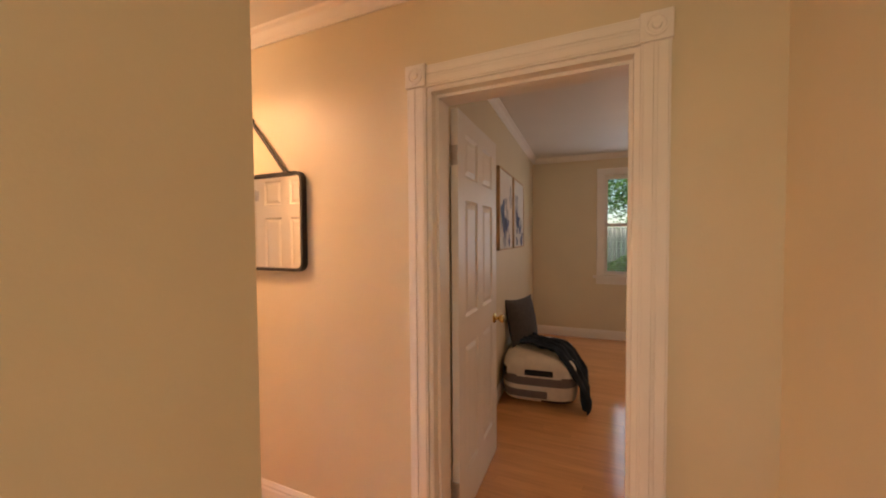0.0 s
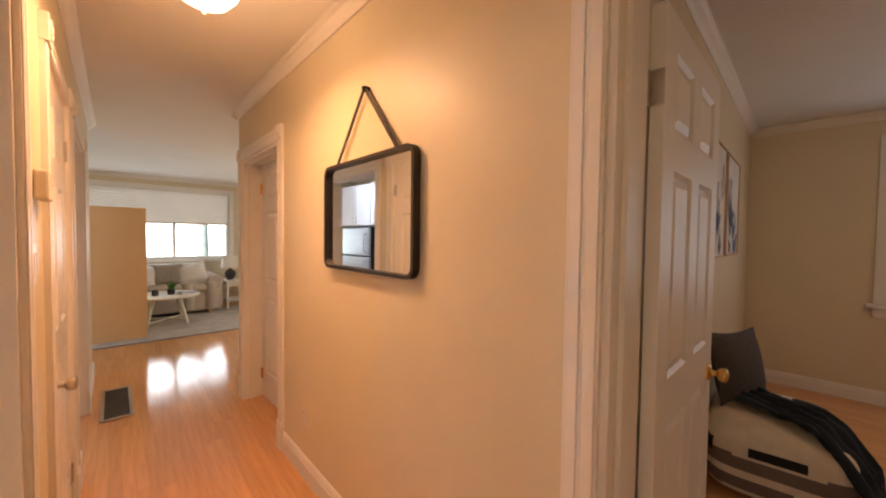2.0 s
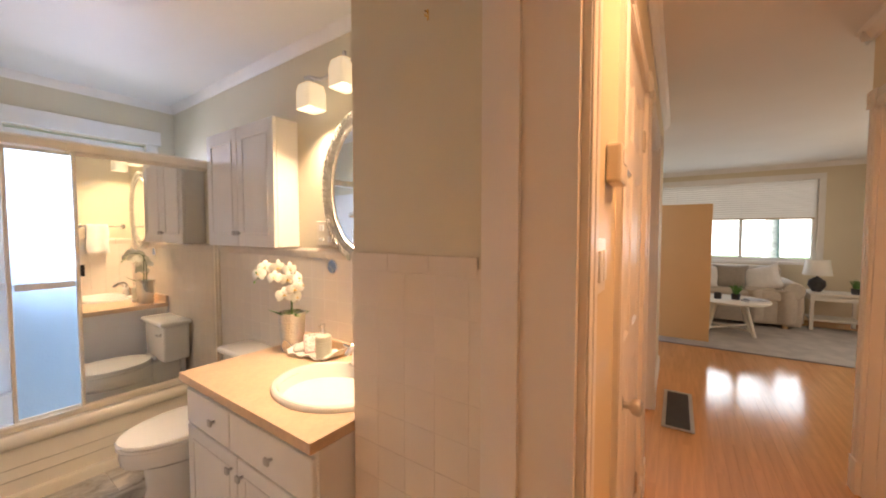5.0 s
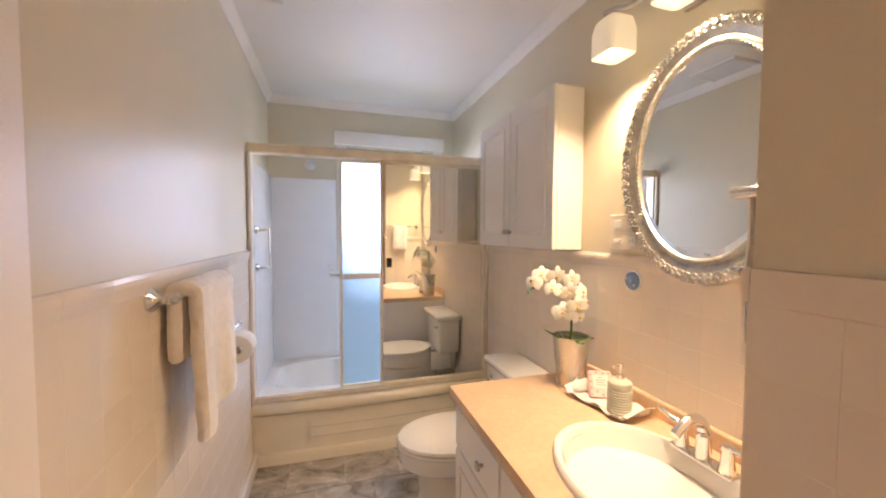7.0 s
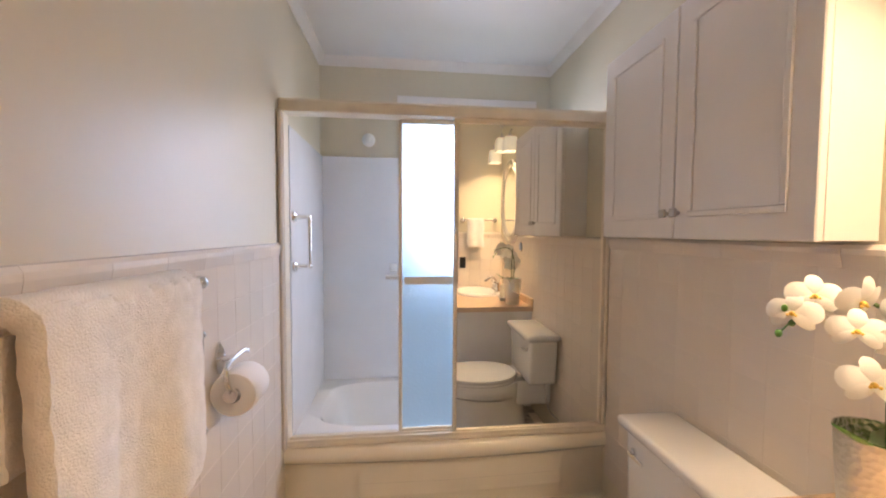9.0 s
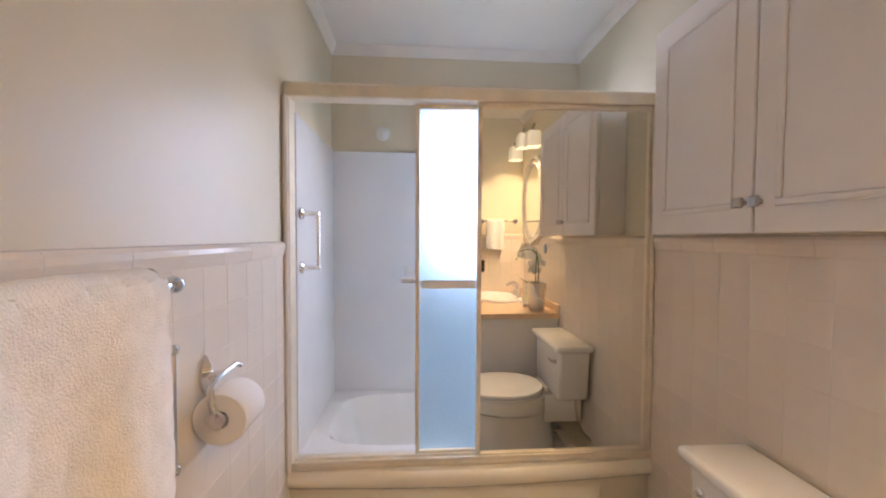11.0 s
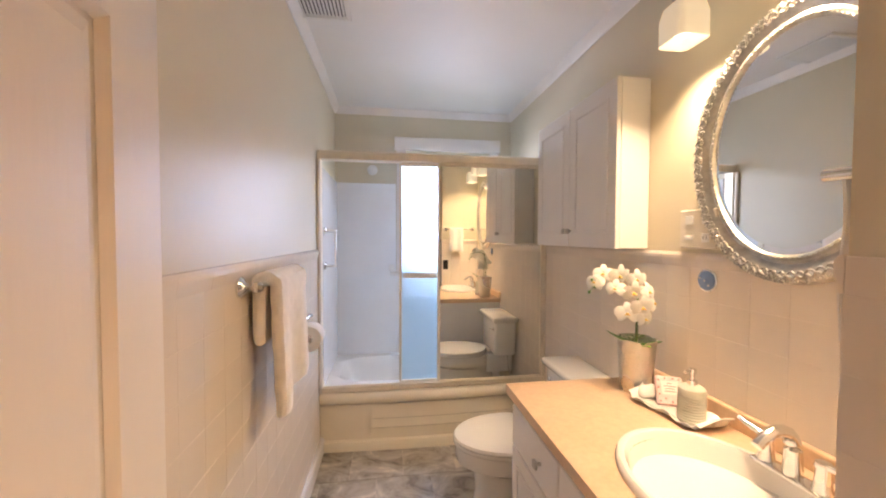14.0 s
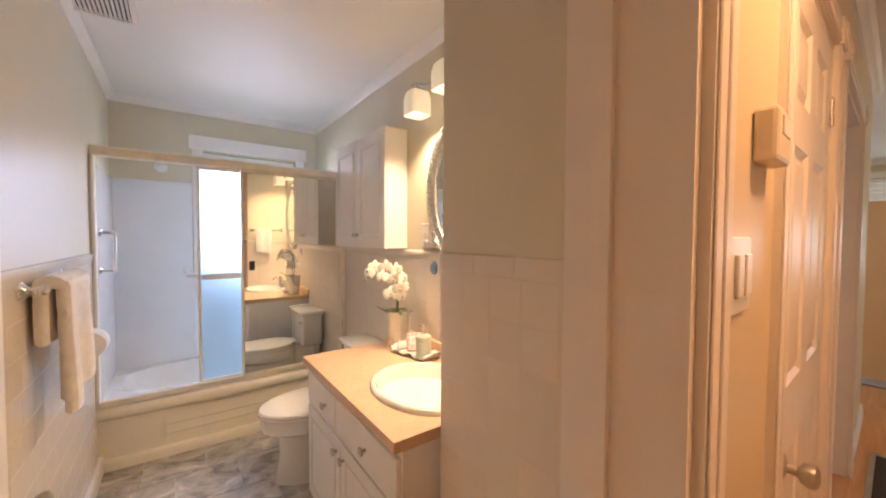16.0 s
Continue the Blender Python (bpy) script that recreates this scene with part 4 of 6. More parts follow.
part("bottle", bm, STONE, so, smooth=True)
bm = bmesh.new()
lathe(bm, [(0.014, 0.115), (0.014, 0.13), (0.007, 0.132), (0.007, 0.15), (0.011, 0.152), (0.011, 0.166), (0.001, 0.168)], (0, 0, 0), 14)
tube(bm, [(0, 0, 0.16), (0.03, 0.005, 0.158)], 0.005, 8)
part("pump", bm, CHROME, so, "chrome pump", smooth=True)
pk = thing("soap_bar_packet", -1.380, 1.280, 0.786, 66, label="pink patterned soap packet leaning in the tray", category="soap", at=BATH, sub=Matrix.Rotation(radians(-30), 4, "Y"))
bm = bmesh.new()
box(bm, -0.012, 0.012, -0.041, 0.041, 0.0, 0.095, bevel=0.004)
part("wrapper", bm, PINK, pk)
bm = bmesh.new()
box(bm, 0.0125, 0.0135, -0.026, 0.026, 0.034, 0.078)
lb = part("label", bm, LABEL, pk, "pale printed paper label")
bm = bmesh.new()
for z, q in ((0.070, 0.008), (0.061, 0.018), (0.053, 0.014), (0.044, 0.018)):
    box(bm, 0.0136, 0.0142, -q, q, z - 0.0012, z + 0.0012)
part("print_line", bm, INK, lb)
bm = bmesh.new()
for y, z in ((-0.033, 0.012), (-0.016, 0.02), (0.004, 0.011), (0.02, 0.022), (0.034, 0.012), (-0.034, 0.034), (0.034, 0.042), (-0.034, 0.056), (0.035, 0.066), (-0.032, 0.08), (-0.012, 0.087), (0.012, 0.086), (0.03, 0.085)):
    lathe(bm, [(0.0032, 0.0120), (0.0030, 0.0126), (0.0008, 0.0128)], (0, y, z), 7, "x")
part("printed_rosebud", bm, ROSE, pk)
sh = thing("folded_cloth", -1.345, 1.212, 0.787, 25, label="small white folded cloth standing in the tray", category="cloth", at=BATH)
bm = bmesh.new()
sheet(bm, lambda u, v: (0.02 * math.sin(u * 5) + 0.012 * math.sin(v * 4), (u - 0.5) * 0.046, v * (0.046 - 0.02 * u)), 10, 8, 0.008)
part("fold", bm, PORCELAIN, sh, smooth=True)

# orchid
po = thing("orchid_pot", -1.36, 1.127, 0.777, label="hammered silver planter on the counter", category="planter", at=BATH)
bm = bmesh.new()
lathe(bm, [(0.001, 0), (0.050, 0), (0.053, 0.004), (0.061, 0.095), (0.068, 0.197), (0.069, 0.200), (0.066, 0.200), (0.059, 0.10), (0.053, 0.06)], (0, 0, 0), 36)
part("pot", bm, POT, po, smooth=True)
bm = bmesh.new()
lathe(bm, [(0.001, 0.150), (0.0615, 0.150), (0.0615, 0.156), (0.001, 0.158)], (0, 0, 0), 24)
part("moss", bm, STEM, po, "dark moss in the pot")
orc = thing("orchid", -1.36, 1.127, 0.932, label="white moth orchid in bloom with green leaves", category="plant", at=BATH)


def leaf_mesh(bm, length, width, m, droop=0.3, n=10):
    def fn(u, v):
        x = u * length
        wd = width * math.sin(math.pi * min(1, 0.08 + 0.92 * u)) ** 0.7 * (1 - 0.25 * u)
        return m @ Vector((x, (v - 0.5) * wd, 0.25 * length * u - droop * length * u * u - 0.25 * wd * (1 - (2 * v - 1) ** 2) * 0.5))
    sheet(bm, fn, n, 4, 0.003)


for az, ln, wd, dr in ((5, 0.14, 0.040, 0.02), (150, 0.085, 0.035, 0.2), (80, 0.10, 0.038, 0.25), (330, 0.075, 0.03, 0.0)):
    bm = bmesh.new()
    leaf_mesh(bm, ln, wd, Matrix.Rotation(radians(az), 4, "Z") @ Matrix.Rotation(radians(-16), 4, "Y") @ Matrix.Translation((0.01, 0, 0.01)), dr)
    part("leaf", bm, LEAF, orc, smooth=True)
path = arc((0.0, 0.0, 0.0), (-0.02, -0.02, 0.15), (0.0, 0.0, 0.23), 8) + arc((0.0, 0.0, 0.23), (0.02, 0.0, 0.31), (0.15, -0.05, 0.265), 10)[1:]
bm = bmesh.new()
tube(bm, path, 0.0035, 8)
tube(bm, [(0.008, 0.006, 0), (0.006, 0.008, 0.14), (0.0, 0.004, 0.27)], 0.0035, 6)
part("stem", bm, STEM, orc, smooth=True)


def flower(c, yaw, pitch, size):
    m = Matrix.Translation(c) @ Matrix.Rotation(radians(yaw), 4, "Z") @ Matrix.Rotation(radians(pitch), 4, "Y")
    bm = bmesh.new()
    for k, (ang, ln, wd) in enumerate(((8, 1.0, 1.02), (172, 1.0, 1.02), (90, 0.98, 0.62), (222, 0.95, 0.52), (318, 0.95, 0.52))):
        ca, sa = math.cos(radians(ang)), math.sin(radians(ang))

        def fn(u, v, ca=ca, sa=sa, ln=ln, wd=wd):
            r = u * ln * size
            w_ = wd * size * max(0.10, 1 - abs(2 * (0.06 + 0.93 * u) ** 1.15 - 1) ** 2.4) ** 0.5
            t = (v - 0.5) * w_
            return m @ Vector((0.10 * size * math.sin(u * 3) - 0.18 * size * u * u - 0.3 * t * t / size, r * ca - t * sa, r * sa + t * ca))
        sheet(bm, fn, 10, 6, 0.0012)
    p = part("flower", bm, PETAL, orc, smooth=True)
    bm = bmesh.new()
    bmesh.ops.create_icosphere(bm, subdivisions=2, radius=size * 0.12, matrix=m @ Matrix.Translation((size * 0.12, 0, -size * 0.08)))
    for a in (-1, 1):
        bmesh.ops.create_icosphere(bm, subdivisions=1, radius=size * 0.07, matrix=m @ Matrix.Translation((size * 0.18, a * size * 0.14, -size * 0.16)))
    part("lip", bm, POLLEN, p, "yellow orchid lip", smooth=True)


rnd = random.Random(4)
for x, z, y, yaw in ((0.150, 0.255, -0.04, 35), (0.122, 0.287, -0.03, 60), (0.078, 0.283, 0.005, 80), (0.026, 0.272, 0.03, 88),
                     (0.104, 0.238, 0.02, 50), (0.048, 0.226, 0.045, 72), (-0.012, 0.226, 0.045, 100),
                     (0.014, 0.172, 0.05, 78), (-0.042, 0.182, 0.03, 120), (-0.008, 0.126, 0.035, 95), (0.040, 0.140, 0.0, 60)):
    flower((x, y, z), yaw + rnd.uniform(-14, 14), rnd.uniform(-22, 30), rnd.uniform(0.034, 0.045))
for c in ((0.145, -0.045, 0.235), (0.155, -0.05, 0.26), (0.165, -0.05, 0.215)):
    bm = bmesh.new()
    bmesh.ops.create_icosphere(bm, subdivisions=2, radius=0.0055, matrix=Matrix.Translation(c) @ Matrix.Diagonal((1, 1, 1.4, 1)))
    tube(bm, [c, (c[0] - 0.02, c[1] + 0.01, c[2] + 0.03)], 0.0015, 6)
    part("bud", bm, LEAF, orc, smooth=True)

# ---- wall things in the bathroom ----
ca_ = thing("wall_cabinet", -1.49, 0.625, 1.312, label="white two-door wall cabinet above the toilet", category="wall cabinet", at=BATH)
part("carcass", boxes((0.002, 0.128, -0.387, 0.387, 0, 0.69)), CABINET, ca_)
for s in (-1, 1):
    bm = bmesh.new()
    y0, y1 = sorted((s * 0.002, s * 0.389))
    box(bm, 0.130, 0.150, y0, y1, -0.002, 0.692, bevel=0.003)
    strips = []
    for a in ((y0 + 0.055, y1 - 0.055, 0.06, 0.078), (y0 + 0.055, y1 - 0.055, 0.61, 0.628), (y0 + 0.055, y0 + 0.073, 0.078, 0.61), (y1 - 0.073, y1 - 0.055, 0.078, 0.61)):
        strips.append(a)
    p = part("door", bm, CABINET, ca_, "white door with applied panel moulding")
    for a in strips:
        bm = bmesh.new()
        box(bm, 0.150, 0.155, *a, bevel=0.003)
        part("moulding", bm, CABINET, p)
    bm = bmesh.new()
    ky = s * 0.022
    lathe(bm, [(0.006, 0), (0.006, 0.014)], (0.150, ky, 0.075), 10, "x")
    box(bm, 0.164, 0.174, ky - 0.013, ky + 0.013, 0.062, 0.088, bevel=0.003)
    part("knob", bm, NICKEL, p, "square brushed nickel knob")

mi = thing("oval_mirror", -1.4765, 1.556, 1.605, label="oval mirror in ornate silver frame above the sink", category="mirror", at=BATH)
bm = bmesh.new()
NA, A, B = 180, 0.219, 0.299
prof = [(-0.005, 0.012), (0.0, 0.020), (0.006, 0.021), (0.011, 0.014), (0.019, 0.012), (0.030, 0.018), (0.040, 0.022), (0.048, 0.028), (0.060, 0.028), (0.070, 0.018), (0.074, 0.0), (0.072, -0.013)]
rings = []
for i in range(NA):
    a = 2 * math.pi * i / NA
    ring = []
    for k, (o, h) in enumerate(prof):
        hh = h
        if k in (7, 8):
            hh = h - 0.002 + 0.0015 * math.sin(i * math.pi * 2 / 6 + k * 1.7) * (0.6 + 0.4 * math.sin(i * 0.9))
        ring.append(bm.verts.new((hh, (A + o) * math.cos(a), (B + o) * math.sin(a))))
    rings.append(ring)
for i in range(NA):
    a, b = rings[i], rings[(i + 1) % NA]
    for k in range(len(prof) - 1):
        bm.faces.new((a[k], a[k + 1], b[k + 1], b[k]))
rnd = random.Random(31)
for i in range(150):
    a0 = 2 * math.pi * i / 150
    for k, (q, rad) in enumerate(((0.042, 0.0056), (0.053, 0.0074), (0.064, 0.0054))):
        a = a0 + (0.021 if k == 1 else 0) + rnd.uniform(-0.006, 0.006)
        m = Matrix.Translation((0.0275 - abs(q - 0.053) * 0.35, (A + q) * math.cos(a), (B + q) * math.sin(a))) @ Matrix.Rotation(a + (0.8, -0.7, 0.6)[k] * (1 if i % 2 else -1) + rnd.uniform(-0.3, 0.3), 4, "X") @ Matrix.Diagonal((0.8, 1.35, 0.55, 1))
        bmesh.ops.create_icosphere(bm, subdivisions=1, radius=rad * rnd.uniform(0.8, 1.15), matrix=m)
for i in range(120):
    a = 2 * math.pi * i / 120
    bmesh.ops.create_icosphere(bm, subdivisions=1, radius=0.0038, matrix=Matrix.Translation((0.021, (A + 0.003) * math.cos(a), (B + 0.003) * math.sin(a))))
part("frame", bm, SILVERLEAF, mi, "ornate silver leaf frame with leaf carving", smooth=True)
bm = bmesh.new()
lathe(bm, [(1.0, 0.004), (1.0, 0.012), (0.93, 0.014), (0.001, 0.0145)], (0, 0, 0), 72, "x", A, B)
part("glass", bm, MIRROR, mi, smooth=False)

vl = thing("vanity_light", -1.49, 1.545, 2.10, label="three-shade brushed nickel vanity light, lit", category="wall lamp", at=BATH)
bm = bmesh.new()
box(bm, 0, 0.02, -0.07, 0.07, -0.05, 0.05, bevel=0.006, seg=2)
tube(bm, [(0.02, 0, 0), (0.08, 0, 0.02)], 0.01, 10)
part("back_plate", bm, NICKEL, vl, smooth=True)
bm = bmesh.new()
tube(bm, [(0.115, -0.29 + 0.58 * k / 24, 0.03 + 0.02 * math.cos((k / 24 - 0.5) * 4 * math.pi) ) for k in range(25)], 0.009, 10)
part("arm", bm, NICKEL, vl, "wavy nickel arm", smooth=True)
for yy, zz in ((-0.245, -0.115), (0, -0.065), (0.245, -0.115)):
    bm = bmesh.new()
    r0, r1 = 0.047, 0.056
    def sq(r, z, n=24):
        ring = []
        for i in range(n):
            a = 2 * math.pi * i / n
            c, s = math.cos(a), math.sin(a)
            e = 0.4
            ring.append(bm.verts.new((0.115 + r * math.copysign(abs(c) ** e, c), yy + r * math.copysign(abs(s) ** e, s), zz + z)))
        return ring
    loft(bm, [sq(r1, 0.0), sq(r1, 0.08), sq(r0, 0.115), sq(0.02, 0.118)], cap=False)
    loft(bm, [sq(r1 - 0.004, 0.0), sq(r1 - 0.004, 0.08)], cap=False)
    s_ = part("shade", bm, OPAL, vl, "white opal glass shade", smooth=True)
    s_.visible_shadow = False
    bm = bmesh.new()
    bmesh.ops.create_icosphere(bm, subdivisions=2, radius=0.03, matrix=Matrix.Translation((0.115, yy, zz + 0.045)))
    b_ = part("bulb", bm, BULB, vl, "glowing bulb", smooth=True)
    b_.visible_shadow = False
    bm = bmesh.new()
    lathe(bm, [(0.02, 0.118), (0.02, 0.13), (0.01, 0.14), (0.009, 0.16)], (0.115, yy, zz), 12)
    part("cap", bm, NICKEL, vl, smooth=True)

ou = thing("switch_plate", -1.49, 1.282, 1.385, label="almond outlet and switch plate on the tile edge", category="outlet", at=BATH)
bm = bmesh.new()
box(bm, 0, 0.03, -0.075, 0.075, -0.066, 0.066, bevel=0.004)
part("plate", bm, PLASTIC, ou)
for y, z, w_, h in ((-0.03, 0.03, 0.034, 0.03), (-0.03, -0.03, 0.034, 0.014), (0.035, 0.03, 0.028, 0.03), (0.035, -0.03, 0.028, 0.03)):
    bm = bmesh.new()
    box(bm, 0.03, 0.034, y - w_ / 2, y + w_ / 2, z - h / 2, z + h / 2, bevel=0.001)
    if y > 0:
        for q in (-0.006, 0.006):
            box(bm, 0.0341, 0.0345, y + q - 0.001, y + q + 0.001, z - 0.006, z + 0.006, mi=1)
    part("insert", bm, (WHITEPL, DARKGAP), ou)
bm = bmesh.new()
lathe(bm, [(0.001, 0), (0.033, 0), (0.033, 0.005), (0.029, 0.009), (0.012, 0.01), (0.008, 0.012), (0.001, 0.013)], (0, 0, 0), 28, "x")
for y, z in ((0.0, 0.0), (0.016, -0.014), (-0.018, 0.008)):
    lathe(bm, [(0.0035, 0.008), (0.0035, 0.0135), (0.001, 0.0145)], (0, y, z), 8, "x", mi=1)
lathe(bm, [(0.038, -0.002), (0.038, 0.003), (0.034, 0.0045)], (0, 0, 0), 28, "x", mi=1)
ob = part("wall_disc", bm, (BLUE, CHROME), None, smooth=True)
ob.matrix_world = BATH @ Matrix.Translation((-1.484, 1.304, 1.213))
tagged(ob, "small round pale blue metal disc on the wall tile", "wall plate")
bm = bmesh.new()
box(bm, 0, 0.003, -0.003, 0.003, -0.014, 0.014, bevel=0.001)
tube(bm, [(0.002, 0, 0.008), (0.013, 0, 0.006), (0.014, 0, -0.004), (0.010, 0, -0.009)], 0.0022, 8)
ob = part("wall_hook", bm, BRASS, None, smooth=True)
ob.matrix_world = BATH @ Matrix.Translation((-1.06, 2.255, 1.965))
tagged(ob, "tiny worn brass hook on the painted wall", "hook")

# towel bar, towel
tb = thing("towel_bar", 0, 1.005, 1.206, label="chrome towel bar on the tiled wall", category="towel bar", at=BATH)
for y in (-0.238, 0.238):
    bm = bmesh.new()
    lathe(bm, [(0.001, 0), (0.031, 0), (0.031, -0.006), (0.026, -0.011), (0.014, -0.020), (0.0105, -0.032), (0.0135, -0.04), (0.0105, -0.046)], (-0.007, y, 0), 24, "x")
    bmesh.ops.create_icosphere(bm, subdivisions=3, radius=0.0165, matrix=Matrix.Translation((-0.058, y, 0)))
    part("post", bm, CHROME, tb, "chrome bell-shaped post", smooth=True)
bm = bmesh.new()
tube(bm, [(-0.058, -0.238, 0), (-0.058, 0.238, 0)], 0.008, 14)
part("bar", bm, CHROME, tb, smooth=True)


def hanging(name, y0, y1, zf, zb, wob, label, seed, thick=0.022):
    tw = thing(name, 0, 0, 0, label=label, category="towel", at=BATH)
    bm = bmesh.new()
    top = 1.216

    def fn(u, v):
        y = y0 + (y1 - y0) * v
        L1, L2 = top - zb, top - zf(v)
        s = u * (L1 + L2)
        nz = noise.noise(Vector((y * 7, s * 2.2, seed))) * wob
        fuzz = 0.0018 * noise.noise(Vector((y * 70, s * 45, seed))) + 0.0022 * noise.noise(Vector((y * 26, s * 20, seed + 5)))
        fold = wob * 0.8 * math.sin(v * 9 + seed) * min(1, abs(s - L1) * 3)
        if s < L1:
            return (-0.040 + 0.2 * nz + fuzz, y + fuzz, zb + s)
        q = s - L1
        if q < 0.05:
            a = q / 0.05 * math.pi
            return (-0.060 + 0.020 * math.cos(a) + fuzz, y + fuzz, top + 0.012 * math.sin(a) + fuzz)
        k = min(1, (q - 0.05) / 0.4)
        crease = 0.010 * math.exp(-((v - 0.62 - 0.05 * k) / 0.05) ** 2) * k - 0.008 * math.exp(-((v - 0.3) / 0.06) ** 2) * k
        return (-0.089 + 0.8 * nz * k + fold + fuzz + crease, y + 0.02 * nz + 0.35 * fuzz, top - (q - 0.05))
    sheet(bm, fn, 110, 48, thick)
    part("cloth", bm, TOWEL, tw, smooth=True)


hanging("bath_towel", 0.850, 1.192, lambda v: 0.795 - 0.055 * v ** 0.6 + 0.03 * (1 - v) ** 3, 1.02, 0.016, "cream terry bath towel draped over the bar", 3.0, 0.036)


tb2 = thing("towel_rail", -1.26, 1.955, 1.45, label="chrome towel rail on the wall beside the sink", category="towel bar", at=BATH)
for x in (-0.16, 0.16):
    bm = bmesh.new()
    lathe(bm, [(0.001, 0), (0.024, 0), (0.022, -0.008), (0.01, -0.014), (0.009, -0.06), (0.001, -0.062)], (x, 0, 0), 16, "y")
    part("post", bm, CHROME, tb2, smooth=True)
bm = bmesh.new()
tube(bm, [(-0.16, -0.05, 0), (0.16, -0.05, 0)], 0.007, 12)
part("bar", bm, CHROME, tb2, smooth=True)
ht = thing("hand_towel", -1.22, 1.905, 1.45, label="small white hand towel hanging on the rail", category="towel", at=BATH)
bm = bmesh.new()


def handf(u, v):
    q = u * 0.56
    x = (v - 0.5) * 0.16 + 0.004 * math.sin(u * 17)
    if q < 0.26:
        return (x, 0.016 + 0.003 * math.sin(v * 9), -0.26 + q)
    if q < 0.30:
        a = (q - 0.26) / 0.04 * math.pi
        return (x, 0.016 * math.cos(a), 0.016 * math.sin(a))
    return (x, -0.016 - 0.004 * math.sin(v * 11), -(q - 0.30))


sheet(bm, handf, 36, 10, 0.008)
part("cloth", bm, CUSH_W, ht, smooth=True)
bo = thing("wall_outlet", -1.10, 1.951, 1.03, label="dark outlet plate beside the vanity", category="outlet", at=BATH)
bm = bmesh.new()
box(bm, -0.03, 0.03, -0.008, 0, -0.055, 0.055, bevel=0.003)
part("plate", bm, BLACK, bo)
for z in (-0.022, 0.022):
    bm = bmesh.new()
    box(bm, -0.016, 0.016, -0.011, -0.008, z - 0.014, z + 0.014, bevel=0.002)
    part("socket", bm, BLACK, bo)

tp = thing("toilet_paper_holder", -0.007, 0.590, 0.966, label="chrome toilet paper holder on the tile wall", category="paper holder", at=BATH)
bm = bmesh.new()
PLATE = [(0.050, 0.0), (0.028, 0.014), (0.006, 0.022), (-0.018, 0.019), (-0.038, 0.008), (-0.044, 0.0)]
rim = [(0, w_, z) for z, w_ in PLATE] + [(0, -w_, z) for z, w_ in PLATE[-2:0:-1]]
n_ = len(rim)
r0_ = [bm.verts.new((0.0, y, z)) for _, y, z in rim]
r1_ = [bm.verts.new((-0.006, y, z)) for _, y, z in rim]
r2_ = [bm.verts.new((-0.018, y * 0.35, z * 0.5)) for _, y, z in rim]
for i in range(n_):
    k = (i + 1) % n_
    bm.faces.new((r0_[i], r0_[k], r1_[k], r1_[i]))
    bm.faces.new((r1_[i], r1_[k], r2_[k], r2_[i]))
bm.faces.new(r2_)
tube(bm, [(-0.014, 0, 0.0), (-0.03, 0, 0.003), (-0.05, 0, 0.008)], [0.012, 0.009, 0.007], 10)
tube(bm, [(-0.058, 0.062, -0.066), (-0.05, 0.062, -0.04), (-0.046, 0.055, -0.005), (-0.048, 0.03, 0.006), (-0.05, -0.045, 0.012), (-0.056, -0.058, 0.004)], [0.007, 0.0065, 0.006, 0.006, 0.006, 0.006], 10)
part("bracket", bm, CHROME, tp, smooth=True)
bm = bmesh.new()
tube(bm, [(-0.06, 0.062, -0.078), (-0.06, -0.06, -0.078)], 0.008, 12)
lathe(bm, [(0.001, 0.07), (0.018, 0.068), (0.018, 0.058), (0.008, 0.056)], (-0.06, 0, -0.078), 18, "y")
part("spindle", bm, CHROME, tp, smooth=True)
ro = thing("toilet_roll", -0.067, 0.590, 0.883, label="white toilet paper roll on the holder", category="toilet roll", at=BATH)
bm = bmesh.new()
prof = [(0.022, -0.05), (0.058, -0.05), (0.06, -0.047), (0.06, 0.047), (0.058, 0.05), (0.022, 0.05), (0.0205, 0.05), (0.0205, -0.05)]
rings = [[bm.verts.new((r * math.cos(2 * math.pi * i / 36), h, r * math.sin(2 * math.pi * i / 36))) for i in range(36)] for r, h in prof]
for a, b in zip(rings, rings[1:] + rings[:1]):
    for i in range(36):
        bm.faces.new((a[i], a[(i + 1) % 36], b[(i + 1) % 36], b[i]))
part("paper", bm, PAPER, ro, smooth=True)
rk = thing("chrome_rod", -0.008, 0.802, 0.983, label="short vertical chrome rod with ball ends", category="rail", at=BATH)
bm = bmesh.new()
tube(bm, [(-0.067, 0, -0.11), (-0.067, 0, 0.11)], 0.0055, 10)
part("rod", bm, CHROME, rk, smooth=True)
for z in (-0.11, 0.11):
    bm = bmesh.new()
    bmesh.ops.create_icosphere(bm, subdivisions=2, radius=0.011, matrix=Matrix.Translation((-0.067, 0, z)))
    tube(bm, [(0, 0, z), (-0.067, 0, z)], 0.005, 8)
    lathe(bm, [(0.016, 0), (0.016, -0.005), (0.006, -0.008)], (0, 0, z), 14, "x")
    part("ball_end", bm, CHROME, rk, smooth=True)

vf = thing("ceiling_vent", -0.135, 0.66, BC, label="white slatted exhaust vent on the bathroom ceiling", category="vent", at=BATH)
bm = boxes((-0.125, 0.125, -0.14, -0.118, -0.016, 0), (-0.125, 0.125, 0.118, 0.14, -0.016, 0), (-0.125, -0.10, -0.118, 0.118, -0.016, 0), (0.10, 0.125, -0.118, 0.118, -0.016, 0), bevel=0.003)
part("frame", bm, WHITEPL, vf)
part("backing", boxes((-0.10, 0.10, -0.118, 0.118, -0.003, 0)), DARKGAP, vf)
for k in range(12):
    x = -0.092 + k * 0.0167
    part("slat", boxes((x - 0.005, x + 0.005, -0.118, 0.118, -0.014, -0.009)), WHITEPL, vf)

